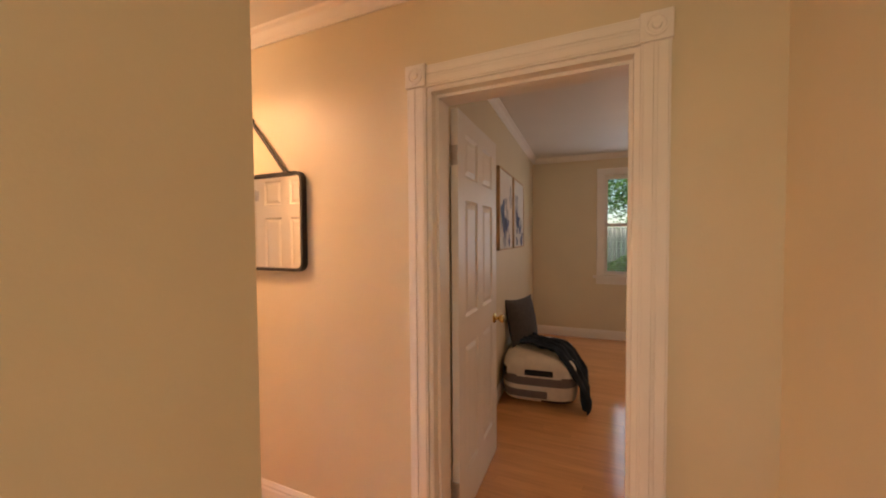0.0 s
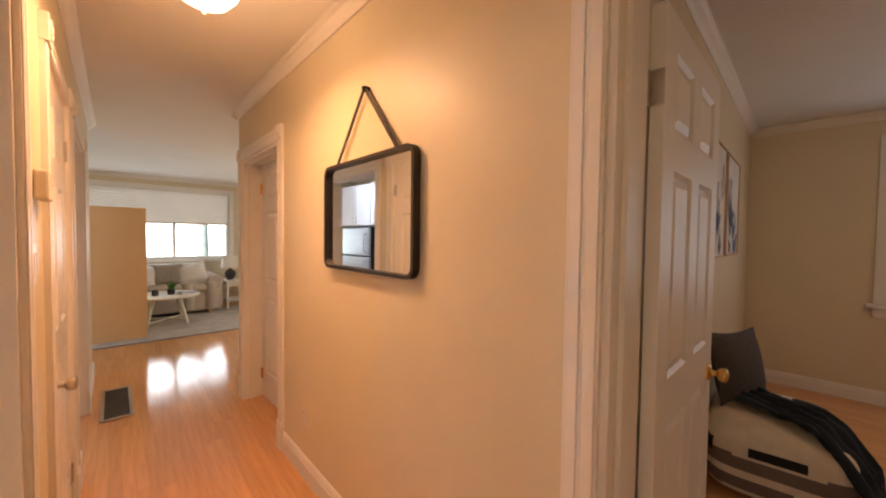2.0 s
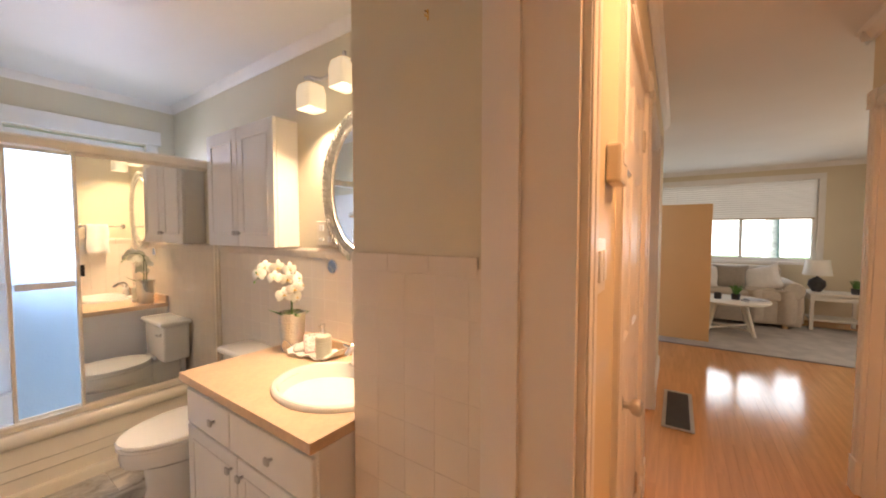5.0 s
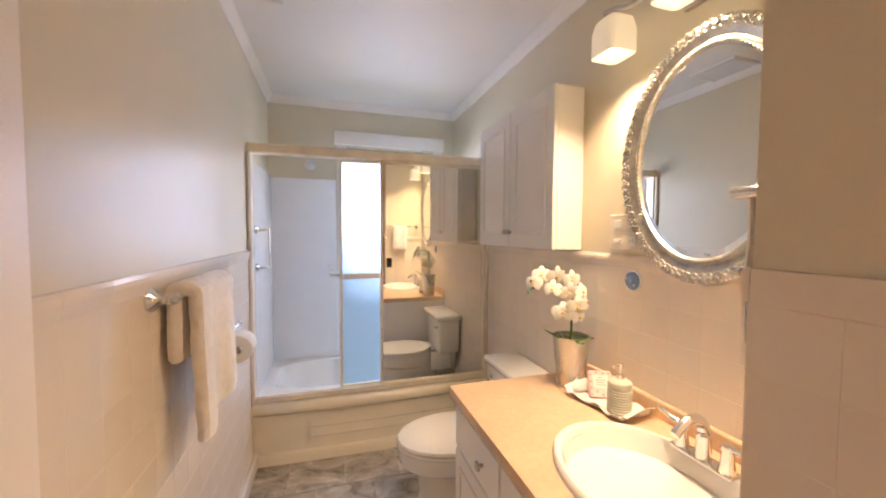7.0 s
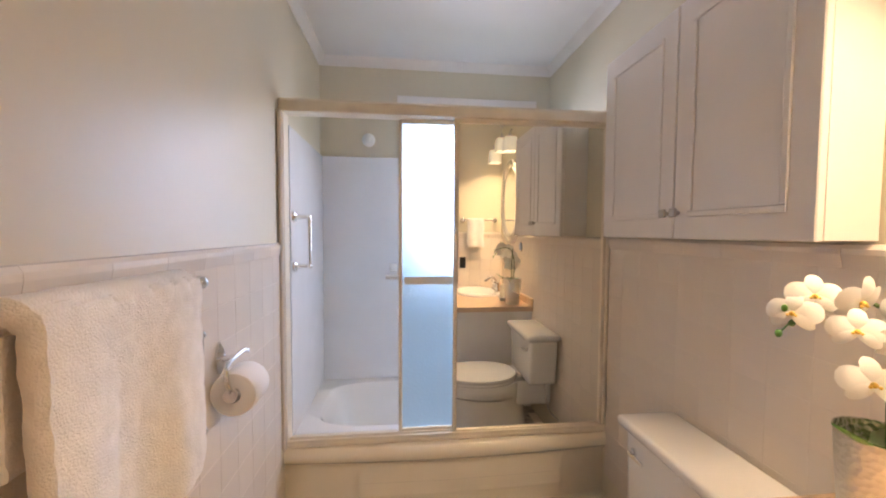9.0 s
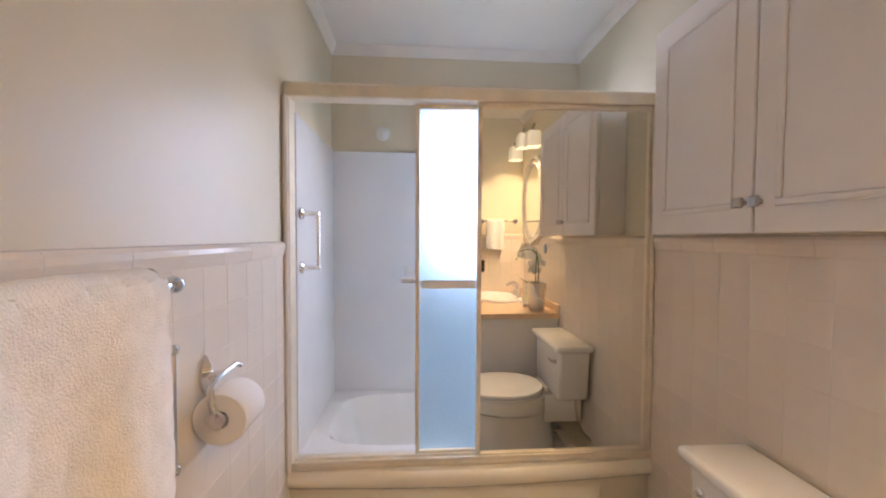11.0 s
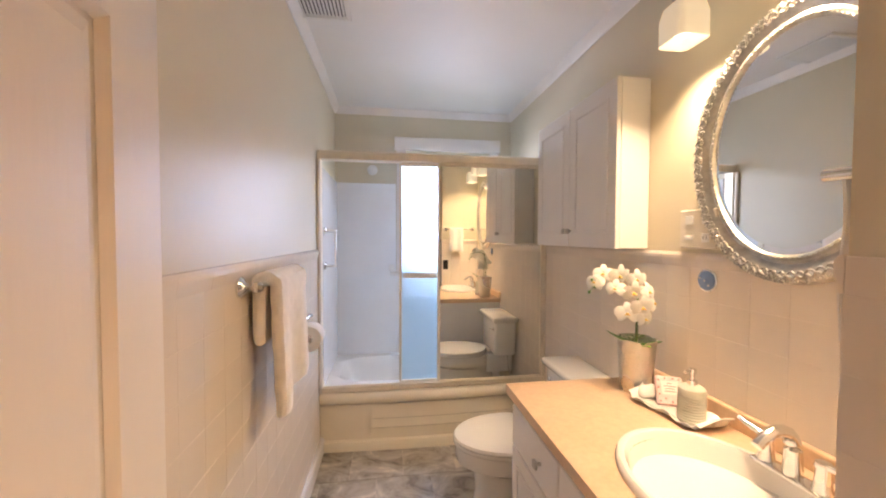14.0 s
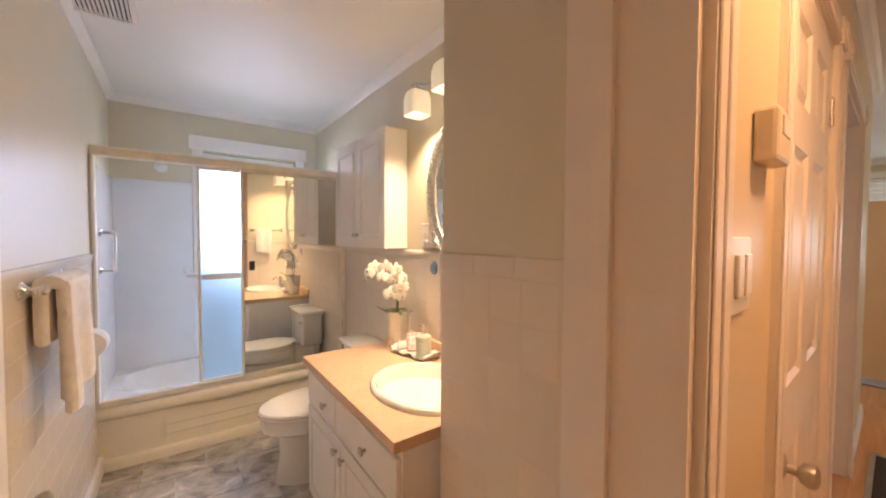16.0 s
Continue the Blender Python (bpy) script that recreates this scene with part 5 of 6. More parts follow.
# ---- hall things ----
hm = thing("strap_mirror", -1.093, NY, 1.50, label="black-framed mirror hanging from a leather strap", category="mirror")
MW, MH, MD = 0.365, 0.245, 0.035
def rrect(w, h, r, n=6):
    pts = []
    for cx, cz, a0 in ((w - r, h - r, 0), (-w + r, h - r, 90), (-w + r, -h + r, 180), (w - r, -h + r, 270)):
        for k in range(n + 1):
            a = radians(a0 + 90 * k / n)
            pts.append((cx + r * math.cos(a), cz + r * math.sin(a)))
    return pts
bm = bmesh.new()
o, i_ = rrect(MW, MH, 0.045), rrect(MW - 0.014, MH - 0.014, 0.033)
loops = [[bm.verts.new((x, y, z)) for x, z in pts] for pts, y in ((o, -0.003), (o, -MD), (i_, -MD), (i_, -0.003))]
for a, b in zip(loops, loops[1:] + loops[:1]):
    for k in range(len(a)):
        bm.faces.new((a[k], a[(k + 1) % len(a)], b[(k + 1) % len(a)], b[k]))
part("frame", bm, BLACK, hm, "rounded black metal frame")
bm = bmesh.new()
g = rrect(MW - 0.012, MH - 0.012, 0.034)
f0 = [bm.verts.new((x, -0.014, z)) for x, z in g]
f1 = [bm.verts.new((x, -0.006, z)) for x, z in g]
bm.faces.new(f0)
bm.faces.new(f1)
for k in range(len(g)):
    bm.faces.new((f0[k], f0[(k + 1) % len(g)], f1[(k + 1) % len(g)], f1[k]))
part("glass", bm, MIRROR, hm)
for s in (-1, 1):
    bm = bmesh.new()
    x0, z0, x1, z1 = s * 0.25, MH - 0.005, 0.0, 0.54
    d_ = Vector((x1 - x0, 0, z1 - z0)).normalized()
    n_ = Vector((-d_.z, 0, d_.x)) * 0.0085
    for y0 in (-0.022, -0.017):
        q = [Vector((x0, y0, z0)) - n_, Vector((x0, y0, z0)) + n_, Vector((x1, y0, z1)) + n_, Vector((x1, y0, z1)) - n_]
        if y0 == -0.022:
            fa_ = [bm.verts.new(p) for p in q]
        else:
            fb_ = [bm.verts.new(p) for p in q]
    bm.faces.new(fa_)
    bm.faces.new(fb_)
    for k in range(4):
        bm.faces.new((fa_[k], fa_[(k + 1) % 4], fb_[(k + 1) % 4], fb_[k]))
    c = Vector((x0, -0.024, z0)) + d_ * 0.07
    lathe(bm, [(0.005, 0), (0.004, -0.003), (0.001, -0.004)], c, 10, "y")
    part("strap", bm, BLACK, hm, "dark leather strap")
bm = bmesh.new()
lathe(bm, [(0.012, 0), (0.012, -0.02), (0.008, -0.03), (0.001, -0.031)], (0, 0, 0.535), 16, "y")
part("peg", bm, BLACK, hm, smooth=True)

dl = thing("ceiling_lamp", -1.33, 2.62, CEIL - 0.045, label="frosted glass dome ceiling lamp, lit, with nickel finial", category="ceiling lamp")
bm = bmesh.new()
lathe(bm, [(0.065, 0.045), (0.07, 0.02), (0.125, 0.006), (0.138, -0.012), (0.134, -0.032), (0.12, -0.036)], (0, 0, 0), 36)
part("rim", bm, NICKEL, dl, smooth=True)
bm = bmesh.new()
lathe(bm, [(0.130, -0.03), (0.128, -0.06), (0.112, -0.11), (0.08, -0.148), (0.038, -0.166), (0.012, -0.17)], (0, 0, 0), 36)
ob = part("dome", bm, DOME, dl, "glowing frosted glass dome", smooth=True)
ob.visible_shadow = False
bm = bmesh.new()
lathe(bm, [(0.012, -0.165), (0.016, -0.175), (0.014, -0.183), (0.007, -0.188), (0.009, -0.193), (0.001, -0.20)], (0, 0, 0), 16)
part("finial", bm, NICKEL, dl, "nickel finial", smooth=True)

th = thing("thermostat", -1.33, SY, 1.55, label="almond plastic thermostat on the hall wall", category="thermostat")
bm = bmesh.new()
box(bm, -0.055, 0.055, 0, 0.034, -0.045, 0.045, bevel=0.008, seg=2)
part("body", bm, PLASTIC, th)
bm = bmesh.new()
box(bm, -0.03, 0.03, 0.034, 0.036, 0.0, 0.03)
part("dial_window", bm, WHITEPL, th)
sw = thing("light_switch", -1.21, SY, 1.32, label="white double rocker light switch plate", category="light switch")
bm = bmesh.new()
box(bm, -0.058, 0.058, 0, 0.006, -0.06, 0.06, bevel=0.003)
part("plate", bm, WHITEPL, sw)
for x in (-0.023, 0.023):
    bm = bmesh.new()
    box(bm, x - 0.016, x + 0.016, 0.006, 0.012, -0.033, 0.033, bevel=0.002)
    part("rocker", bm, WHITEPL, sw)
ol = thing("wall_outlet", -1.785, NY, 0.36, label="white outlet plate low on the hall wall", category="outlet")
bm = bmesh.new()
box(bm, -0.036, 0.036, -0.006, 0, -0.058, 0.058, bevel=0.003)
part("plate", bm, PLASTIC, ol)
for z in (-0.022, 0.022):
    bm = bmesh.new()
    box(bm, -0.016, 0.016, -0.009, -0.006, z - 0.014, z + 0.014, bevel=0.002)
    for x in (-0.006, 0.006):
        box(bm, x - 0.001, x + 0.001, -0.0095, -0.0089, z - 0.005, z + 0.005, mi=1)
    part("socket", bm, (PLASTIC, DARKGAP), ol)
vr = thing("floor_register", -3.72, 2.365, 0.004, label="dark metal floor register with louvers", category="floor vent")
part("frame", boxes((-0.36, 0.36, -0.10, -0.075, 0, 0.008), (-0.36, 0.36, 0.075, 0.10, 0, 0.008), (-0.36, -0.335, -0.075, 0.075, 0, 0.008), (0.335, 0.36, -0.075, 0.075, 0, 0.008), bevel=0.002), NICKEL, vr, "worn steel frame")
part("backing", boxes((-0.335, 0.335, -0.075, 0.075, 0, 0.002)), DARKGAP, vr)
for k in range(22):
    x = -0.32 + k * 0.0305
    part("louver", boxes((x - 0.007, x + 0.007, -0.075, 0.075, 0.002, 0.007)), REGISTER, vr)

bd_ = copy_thing(dl, BED @ Matrix.Translation((1.75, 1.9, CEIL + 0.015)))

# ---- living room ----
pn = thing("room_divider", -6.0, 2.32, 0.012, label="plain tan upright divider board standing on the rug", category="room divider")
bm = bmesh.new()
box(bm, -0.02, 0.02, -0.46, 0.37, 0.0, 1.735, bevel=0.003)
part("board", bm, PANEL, pn)
for y in (-0.40, 0.31):
    bm = bmesh.new()
    box(bm, -0.18, -0.02, y - 0.02, y + 0.02, 0.0, 0.03, bevel=0.003)
    part("foot", bm, PANEL, pn)
rg = thing("rug", 0, 0, 0.003, label="pale grey woven area rug with dark border", category="rug")
bm = bmesh.new()
box(bm, -7.7, -5.75, 1.3, 4.55, 0, 0.008, bevel=0.003)
part("woven_field", bm, RUG, rg)
part("border", boxes((-7.72, -5.72, 1.27, 1.3, 0, 0.009), (-7.72, -5.72, 4.55, 4.58, 0, 0.009), (-5.75, -5.72, 1.3, 4.55, 0, 0.009), (-7.72, -7.7, 1.3, 4.55, 0, 0.009)), RUGEDGE, rg)

w = thing("window_2", 0, 0, 0, label="wide living room window with half-lowered pale shades", category="window", kind="structure")
part("window_frame", boxes((-8.40, -8.32, 1.35, 1.40, 0.92, 2.22), (-8.40, -8.32, 4.10, 4.15, 0.92, 2.22), (-8.40, -8.32, 1.40, 4.10, 0.92, 0.97), (-8.40, -8.32, 1.40, 4.10, 2.17, 2.22),
                           (-8.39, -8.33, 3.205, 3.25, 0.97, 2.17), (-8.39, -8.33, 2.285, 2.33, 0.97, 2.17)), WHITEPL, w)
part("window_sill", boxes((-8.31, -8.26, 1.28, 4.22, 0.87, 0.92), bevel=0.004), TRIM, w)
part("window_trim", boxes((-8.3, -8.28, 1.27, 1.35, 0.92, 2.22), (-8.3, -8.28, 4.15, 4.23, 0.92, 2.22), (-8.3, -8.28, 1.27, 4.23, 2.22, 2.31), bevel=0.003), TRIM, w)
for a, b in ((1.40, 2.285), (2.33, 3.205), (3.25, 4.10)):
    g = part("pane", boxes((-8.365, -8.36, a, b, 0.97, 2.17)), GLASS, w)
    g.visible_shadow = False
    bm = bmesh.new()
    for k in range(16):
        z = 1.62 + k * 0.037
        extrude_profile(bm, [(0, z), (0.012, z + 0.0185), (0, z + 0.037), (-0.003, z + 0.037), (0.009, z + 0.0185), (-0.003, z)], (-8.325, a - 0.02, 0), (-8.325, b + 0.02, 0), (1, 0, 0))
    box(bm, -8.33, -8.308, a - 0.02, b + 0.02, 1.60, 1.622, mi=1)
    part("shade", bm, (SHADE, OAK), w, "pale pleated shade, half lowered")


def cushion(name, mat, c, rx, ry, rz, w_, h, t, label, group="cushions on the sofa"):
    ob = new(name)
    ob.matrix_world = pose(*c, rx, ry, rz)
    tagged(ob, label, "cushion", group)
    bm = bmesh.new()
    pillow_mesh(bm, w_, h, t)
    part("cover", bm, mat, ob, smooth=True)


so_ = thing("sofa", -7.72, 2.75, 0, label="cream slipcovered sofa with rolled arms", category="sofa")
bm = bmesh.new()
box(bm, -0.40, 0.42, -0.95, 0.95, 0.06, 0.40, bevel=0.03, seg=2)
part("base", bm, SOFA, so_)
for y in (-0.47, 0.47):
    bm = bmesh.new()
    box(bm, -0.30, 0.45, y - 0.455, y + 0.455, 0.40, 0.54, bevel=0.045, seg=3)
    part("seat_cushion", bm, SOFA, so_, smooth=True)
bm = bmesh.new()
box(bm, -0.46, -0.20, -0.95, 0.95, 0.30, 0.86, bevel=0.07, seg=3)
part("backrest", bm, SOFA, so_, smooth=True)
for s in (-1, 1):
    bm = bmesh.new()
    box(bm, -0.44, 0.42, s * 0.95 - 0.08, s * 0.95 + 0.12, 0.05, 0.52, bevel=0.03, seg=2)
    lathe(bm, [(0.001, -0.44), (0.11, -0.44), (0.125, -0.42), (0.125, 0.42), (0.11, 0.445), (0.001, 0.45)], (0, s * 0.97, 0.56), 20, "x")
    part("arm", bm, SOFA, so_, smooth=True)
for x in (-0.36, 0.36):
    for y in (-0.9, 0.9):
        part("leg", boxes((x - 0.03, x + 0.03, y - 0.03, y + 0.03, 0, 0.07), bevel=0.005), OAK, so_)
cushion("throw_pillow", CUSH_W, (-7.56, 2.70, 0.71), 62, 14, 100, 0.46, 0.42, 0.17, "white square throw pillow on the sofa")
cushion("throw_pillow", CUSH_G, (-7.60, 3.04, 0.70), 66, 0, 88, 0.46, 0.40, 0.16, "taupe square throw pillow on the sofa")
cushion("throw_pillow", CUSH_W, (-7.54, 3.40, 0.70), 58, -18, 76, 0.48, 0.42, 0.18, "white square throw pillow on the sofa")
cushion("throw_pillow", CUSH_W, (-7.56, 2.10, 0.71), 62, 0, 95, 0.48, 0.46, 0.17, "white square throw pillow on the sofa")
bl = thing("throw_blanket", -7.42, 3.50, 0.55, label="cream knitted throw hanging over the sofa arm", category="blanket")
bm = bmesh.new()
sheet(bm, lambda u, v: ((0.22 - 0.5 * (1 - u)) if u < 0.7 else 0.12 + 0.06 * math.sin(v * 11), -0.30 + 0.62 * v + 0.02 * math.sin(u * 9), (0.02 + 0.02 * noise.noise(Vector((u * 5, v * 5, 2)))) if u < 0.7 else -(u - 0.7) * 1.5), 20, 20, 0.02)
part("cloth", bm, SOFA, bl, smooth=True)

tbm = thing("coffee_table", -6.76, 2.95, 0.012, label="round whitewashed coffee table with splayed crossed legs", category="coffee table")
bm = bmesh.new()
lathe(bm, [(0.001, 0.425), (0.44, 0.425), (0.45, 0.432), (0.45, 0.45), (0.44, 0.457), (0.001, 0.457)], (0, 0, 0), 40)
part("tabletop", bm, PALEWOOD, tbm, smooth=True)
for k in range(4):
    a = radians(45 + 90 * k)
    bm = bmesh.new()
    ca, sa = math.cos(a), math.sin(a)
    tube(bm, [(0.22 * ca, 0.22 * sa, 0.425), (0.36 * ca, 0.36 * sa, 0.0)], [0.032, 0.022], 8)
    part("leg", bm, PALEWOOD, tbm, smooth=True)
bm = bmesh.new()
for s in (0, 1):
    a = radians(45 + 90 * s)
    ca, sa = math.cos(a), math.sin(a)
    tube(bm, [(-0.34 * ca, -0.34 * sa, 0.07 + 0.001 * s), (0.34 * ca, 0.34 * sa, 0.07 + 0.001 * s)], 0.014, 8)
part("cross_brace", bm, PALEWOOD, tbm, smooth=True)
pl = thing("potted_plant", -6.72, 3.02, 0.469, label="small green grass plant in a dark pot", category="plant")
bm = bmesh.new()
lathe(bm, [(0.001, 0), (0.045, 0), (0.055, 0.08), (0.05, 0.08), (0.045, 0.07), (0.001, 0.068)], (0, 0, 0), 18)
part("pot", bm, DARKVASE, pl, smooth=True)
bm = bmesh.new()
rnd = random.Random(2)
for k in range(70):
    a, t = rnd.uniform(0, 6.28), rnd.uniform(0.02, 0.09)
    h = rnd.uniform(0.08, 0.15)
    tube(bm, [(0.02 * math.cos(a), 0.02 * math.sin(a), 0.065), (t * 0.6 * math.cos(a), t * 0.6 * math.sin(a), 0.065 + h * 0.7), (t * math.cos(a), t * math.sin(a), 0.06 + h)], [0.004, 0.005, 0.001], 4)
part("blades", bm, LEAF, pl)
bk = thing("book_stack", -6.62, 3.22, 0.469, 20, label="two pale books lying on the coffee table", category="books")
part("book", boxes((-0.09, 0.09, -0.13, 0.13, 0, 0.02), bevel=0.002), CUSH_W, bk)
part("book", boxes((-0.07, 0.08, -0.11, 0.11, 0.021, 0.038), bevel=0.002), GREYWASH, bk)
cd = thing("dark_candle", -6.68, 2.82, 0.469, label="short dark candle jar on the coffee table", category="candle")
bm = bmesh.new()
lathe(bm, [(0.001, 0), (0.04, 0), (0.042, 0.005), (0.042, 0.085), (0.036, 0.085), (0.036, 0.07), (0.001, 0.068)], (0, 0, 0), 20)
part("jar", bm, DARKVASE, cd, smooth=True)

et = thing("end_table", -7.72, 4.22, 0, label="whitewashed side table beside the sofa", category="side table")
part("tabletop", boxes((-0.25, 0.25, -0.30, 0.30, 0.50, 0.53), bevel=0.004), PALEWOOD, et)
part("apron", boxes((-0.22, 0.22, -0.27, 0.27, 0.43, 0.50)), PALEWOOD, et)
part("shelf", boxes((-0.21, 0.21, -0.26, 0.26, 0.14, 0.16)), PALEWOOD, et)
for x in (-0.22, 0.22):
    for y in (-0.27, 0.27):
        part("leg", boxes((x - 0.02, x + 0.02, y - 0.02, y + 0.02, 0, 0.5), bevel=0.003), PALEWOOD, et)
la = thing("table_lamp", -7.76, 4.05, 0.53, label="dark ceramic table lamp with white linen shade", category="table lamp")
bm = bmesh.new()
lathe(bm, [(0.001, 0), (0.05, 0), (0.055, 0.01), (0.10, 0.09), (0.09, 0.16), (0.04, 0.20), (0.015, 0.215), (0.012, 0.26), (0.001, 0.26)], (0, 0, 0), 24)
part("base", bm, DARKVASE, la, smooth=True)
bm = bmesh.new()
prof = [(0.16, 0.24), (0.13, 0.46), (0.127, 0.46), (0.157, 0.24)]
rings = [[bm.verts.new((r * math.cos(2 * math.pi * i / 28), r * math.sin(2 * math.pi * i / 28), h)) for i in range(28)] for r, h in prof]
for a, b in zip(rings, rings[1:] + rings[:1]):
    for i in range(28):
        bm.faces.new((a[i], a[(i + 1) % 28], b[(i + 1) % 28], b[i]))
part("shade", bm, LAMPSHADE, la, smooth=True)
p2 = copy_thing(pl, pose(-7.66, 4.42, 0.53))

# ---- kitchen, seen in the hall mirror ----
fr = thing("refrigerator", -4.78, 1.2, 0, label="stainless steel top-freezer refrigerator", category="refrigerator")
part("body", boxes((-0.41, 0.41, -0.70, -0.05, 0.02, 1.55), bevel=0.006), BLACK, fr)
part("lower_door", boxes((-0.41, 0.41, -0.045, 0.0, 0.05, 1.10), bevel=0.012), STEEL, fr)
part("freezer_door", boxes((-0.41, 0.41, -0.045, 0.0, 1.115, 1.535), bevel=0.012), STEEL, fr)
for z0, z1 in ((0.55, 1.05), (1.17, 1.45)):
    bm = bmesh.new()
    tube(bm, [(0.34, 0, z0), (0.34, 0.045, z0 + 0.02), (0.34, 0.045, z1 - 0.02), (0.34, 0, z1)], 0.011, 8)
    part("handle", bm, STEEL, fr, smooth=True)
kc = thing("kitchen_cabinet", -4.78, 1.2, 1.57, label="white kitchen wall cabinet above the refrigerator", category="wall cabinet")
part("carcass", boxes((-0.43, 0.43, -0.83, -0.03, 0, 0.62)), CABINET, kc)
for s in (-1, 1):
    a, b = sorted((s * 0.004, s * 0.427))
    p = part("door", boxes((a, b, -0.028, -0.008, 0.005, 0.615), bevel=0.003), CABINET, kc)
    bm = bmesh.new()
    tube(bm, [(s * 0.05, -0.008, 0.04), (s * 0.05, 0.018, 0.045), (s * 0.05, 0.018, 0.12), (s * 0.05, -0.008, 0.125)], 0.005, 8)
    part("handle", bm, NICKEL, p, smooth=True)
kw = copy_thing(kc, pose(-3.90, 1.2, 1.57))
kw["label"] = "white kitchen wall cabinet beside the refrigerator"
kw2 = copy_thing(kc, pose(-5.66, 1.2, 1.57))
kw2["label"] = "white kitchen wall cabinet beside the refrigerator"

# ---- bedroom ----
w = thing("window_3", 0, 0, 0, label="double-hung bedroom windows with raised blinds and a deep sill", category="window", kind="structure", at=BED @ Matrix.Translation((0.29, 0, 0)))
part("window_trim", boxes((0.565, 0.66, 3.88, 3.9, 0.88, 2.24), (2.16, 2.255, 3.88, 3.9, 0.88, 2.24), (0.565, 2.255, 3.88, 3.9, 2.24, 2.33), (1.355, 1.465, 3.88, 3.9, 0.88, 2.24), bevel=0.003), TRIM, w)
part("window_sill", boxes((0.52, 2.30, 3.83, 3.9, 0.845, 0.88), (0.56, 2.26, 3.875, 3.9, 0.76, 0.845), bevel=0.004), TRIM, w)
for xa, xb in ((0.66, 1.37), (1.45, 2.16)):
    part("window_frame", boxes((xa, xa + 0.045, 3.93, 3.99, 0.88, 2.24), (xb - 0.045, xb, 3.93, 3.99, 0.88, 2.24), (xa + 0.045, xb - 0.045, 3.93, 3.99, 0.88, 0.93), (xa + 0.045, xb - 0.045, 3.93, 3.99, 2.19, 2.24), (xa + 0.045, xb - 0.045, 3.935, 3.985, 1.545, 1.59)), TRIM, w)
    for za, zb in ((0.93, 1.545), (1.59, 2.19)):
        g = part("pane", boxes((xa + 0.045, xb - 0.045, 3.958, 3.962, za, zb)), GLASS, w)
        g.visible_shadow = False
    for k in range(52):
        z = 0.94 + k * 0.0235
        bm = bmesh.new()
        extrude_profile(bm, [(0.0, z), (0.018, z + 0.0025), (0.018, z + 0.0035), (0.0, z + 0.001)], (xa + 0.02, 3.907, 0), (xb - 0.02, 3.907, 0), (0, 1, 0))
        part("slat", bm, BLIND, w)
part("mullion", boxes((1.37, 1.45, 3.902, 4.0, 0.88, 2.24)), TRIM, w)
for i, (ya, yb) in enumerate(((1.52, 2.15), (2.20, 2.84))):
    pc = thing("picture", 0.0, (ya + yb) / 2, 1.66, label="abstract indigo wash print on pale canvas in thin oak frame", category="picture", group="pictures on the bedroom wall", at=BED)
    hw, hh = (yb - ya) / 2, 0.36
    part("frame", boxes((0, 0.03, -hw, -hw + 0.012, -hh, hh), (0, 0.03, hw - 0.012, hw, -hh, hh), (0, 0.03, -hw + 0.012, hw - 0.012, -hh, -hh + 0.012), (0, 0.03, -hw + 0.012, hw - 0.012, hh - 0.012, hh)), OAK, pc)
    part("canvas", boxes((0, 0.022, -hw + 0.012, hw - 0.012, -hh + 0.012, hh - 0.012)), CANVAS, pc)
    rnd = random.Random(11 + i)
    for n_, mt in ((9, INDIGO), (7, GREYWASH)):
        for k in range(n_):
            bm = bmesh.new()
            cy, cz = rnd.uniform(-0.18, 0.2), rnd.uniform(-0.30, 0.0 if mt is INDIGO else 0.14)
            r = rnd.uniform(0.03, 0.10)
            pts = [bm.verts.new((0.0225 + 0.0008 * k + (0.001 if mt is INDIGO else 0), max(-hw + 0.014, min(hw - 0.014, cy + r * (0.8 + 0.3 * math.sin(3 * q + k)) * math.cos(q))), max(-hh + 0.014, min(hh - 0.014, cz + r * 1.2 * (0.8 + 0.3 * math.cos(2 * q + k)) * math.sin(q))))) for q in (2 * math.pi * j / 22 for j in range(22))]
            bm.faces.new(pts)
            part("paint_wash", bm, mt, pc)

pf = thing("floor_pouf", 0.32, 1.96, 0, 4, label="square patterned floor pouf in cream, grey and black", category="pouf", at=BED)
bm = bmesh.new()
bmesh.ops.create_cube(bm, size=2)
bmesh.ops.subdivide_edges(bm, edges=bm.edges, cuts=27, use_grid_fill=True)
for v in bm.verts:
    k = sum(abs(c) ** 5 for c in v.co) ** 0.2
    v.co = Vector((v.co.x / k * 0.32, v.co.y / k * 0.43, 0.19 + v.co.z / k * 0.19))
    v.co.z += 0.03 * max(0, v.co.z - 0.25) / 0.13 * (1 - (v.co.x / 0.34) ** 2)
for f in bm.faces:
    c = f.calc_center_median()
    u, h = (c.x / 0.31, c.z / 0.38) if c.y < -0.2 else (c.y / 0.37 * 0.9 + 0.3, c.z / 0.38)
    if 0.46 < h < 0.66 or (0.18 < h < 0.37 and -1 < u < 0.25):
        f.material_index = 1
    if (0.70 < h < 0.82 and -0.40 < u < 0.35) or (0.60 < h < 0.80 and u < -0.86) or (0.06 < h < 0.16 and 0.05 < u < 0.85) or (h > 0.9 and 0.10 < c.x < 0.26 and 0.20 < c.y < 0.32):
        f.material_index = 2
part("cover", bm, (POUFW, POUFG, POUFB), pf, smooth=True)
cushion("bed_pillow", PILLOW, tuple(BED @ Vector((0.13, 2.06, 0.60))), 78, 0, 68, 0.46, 0.46, 0.16, "charcoal square pillow standing on the pouf", "pillows on the pouf")
tw = thing("throw_blanket", 0.33, 1.90, 0.0, 4, label="dark navy throw draped over the pouf", category="blanket", at=BED)
bm = bmesh.new()


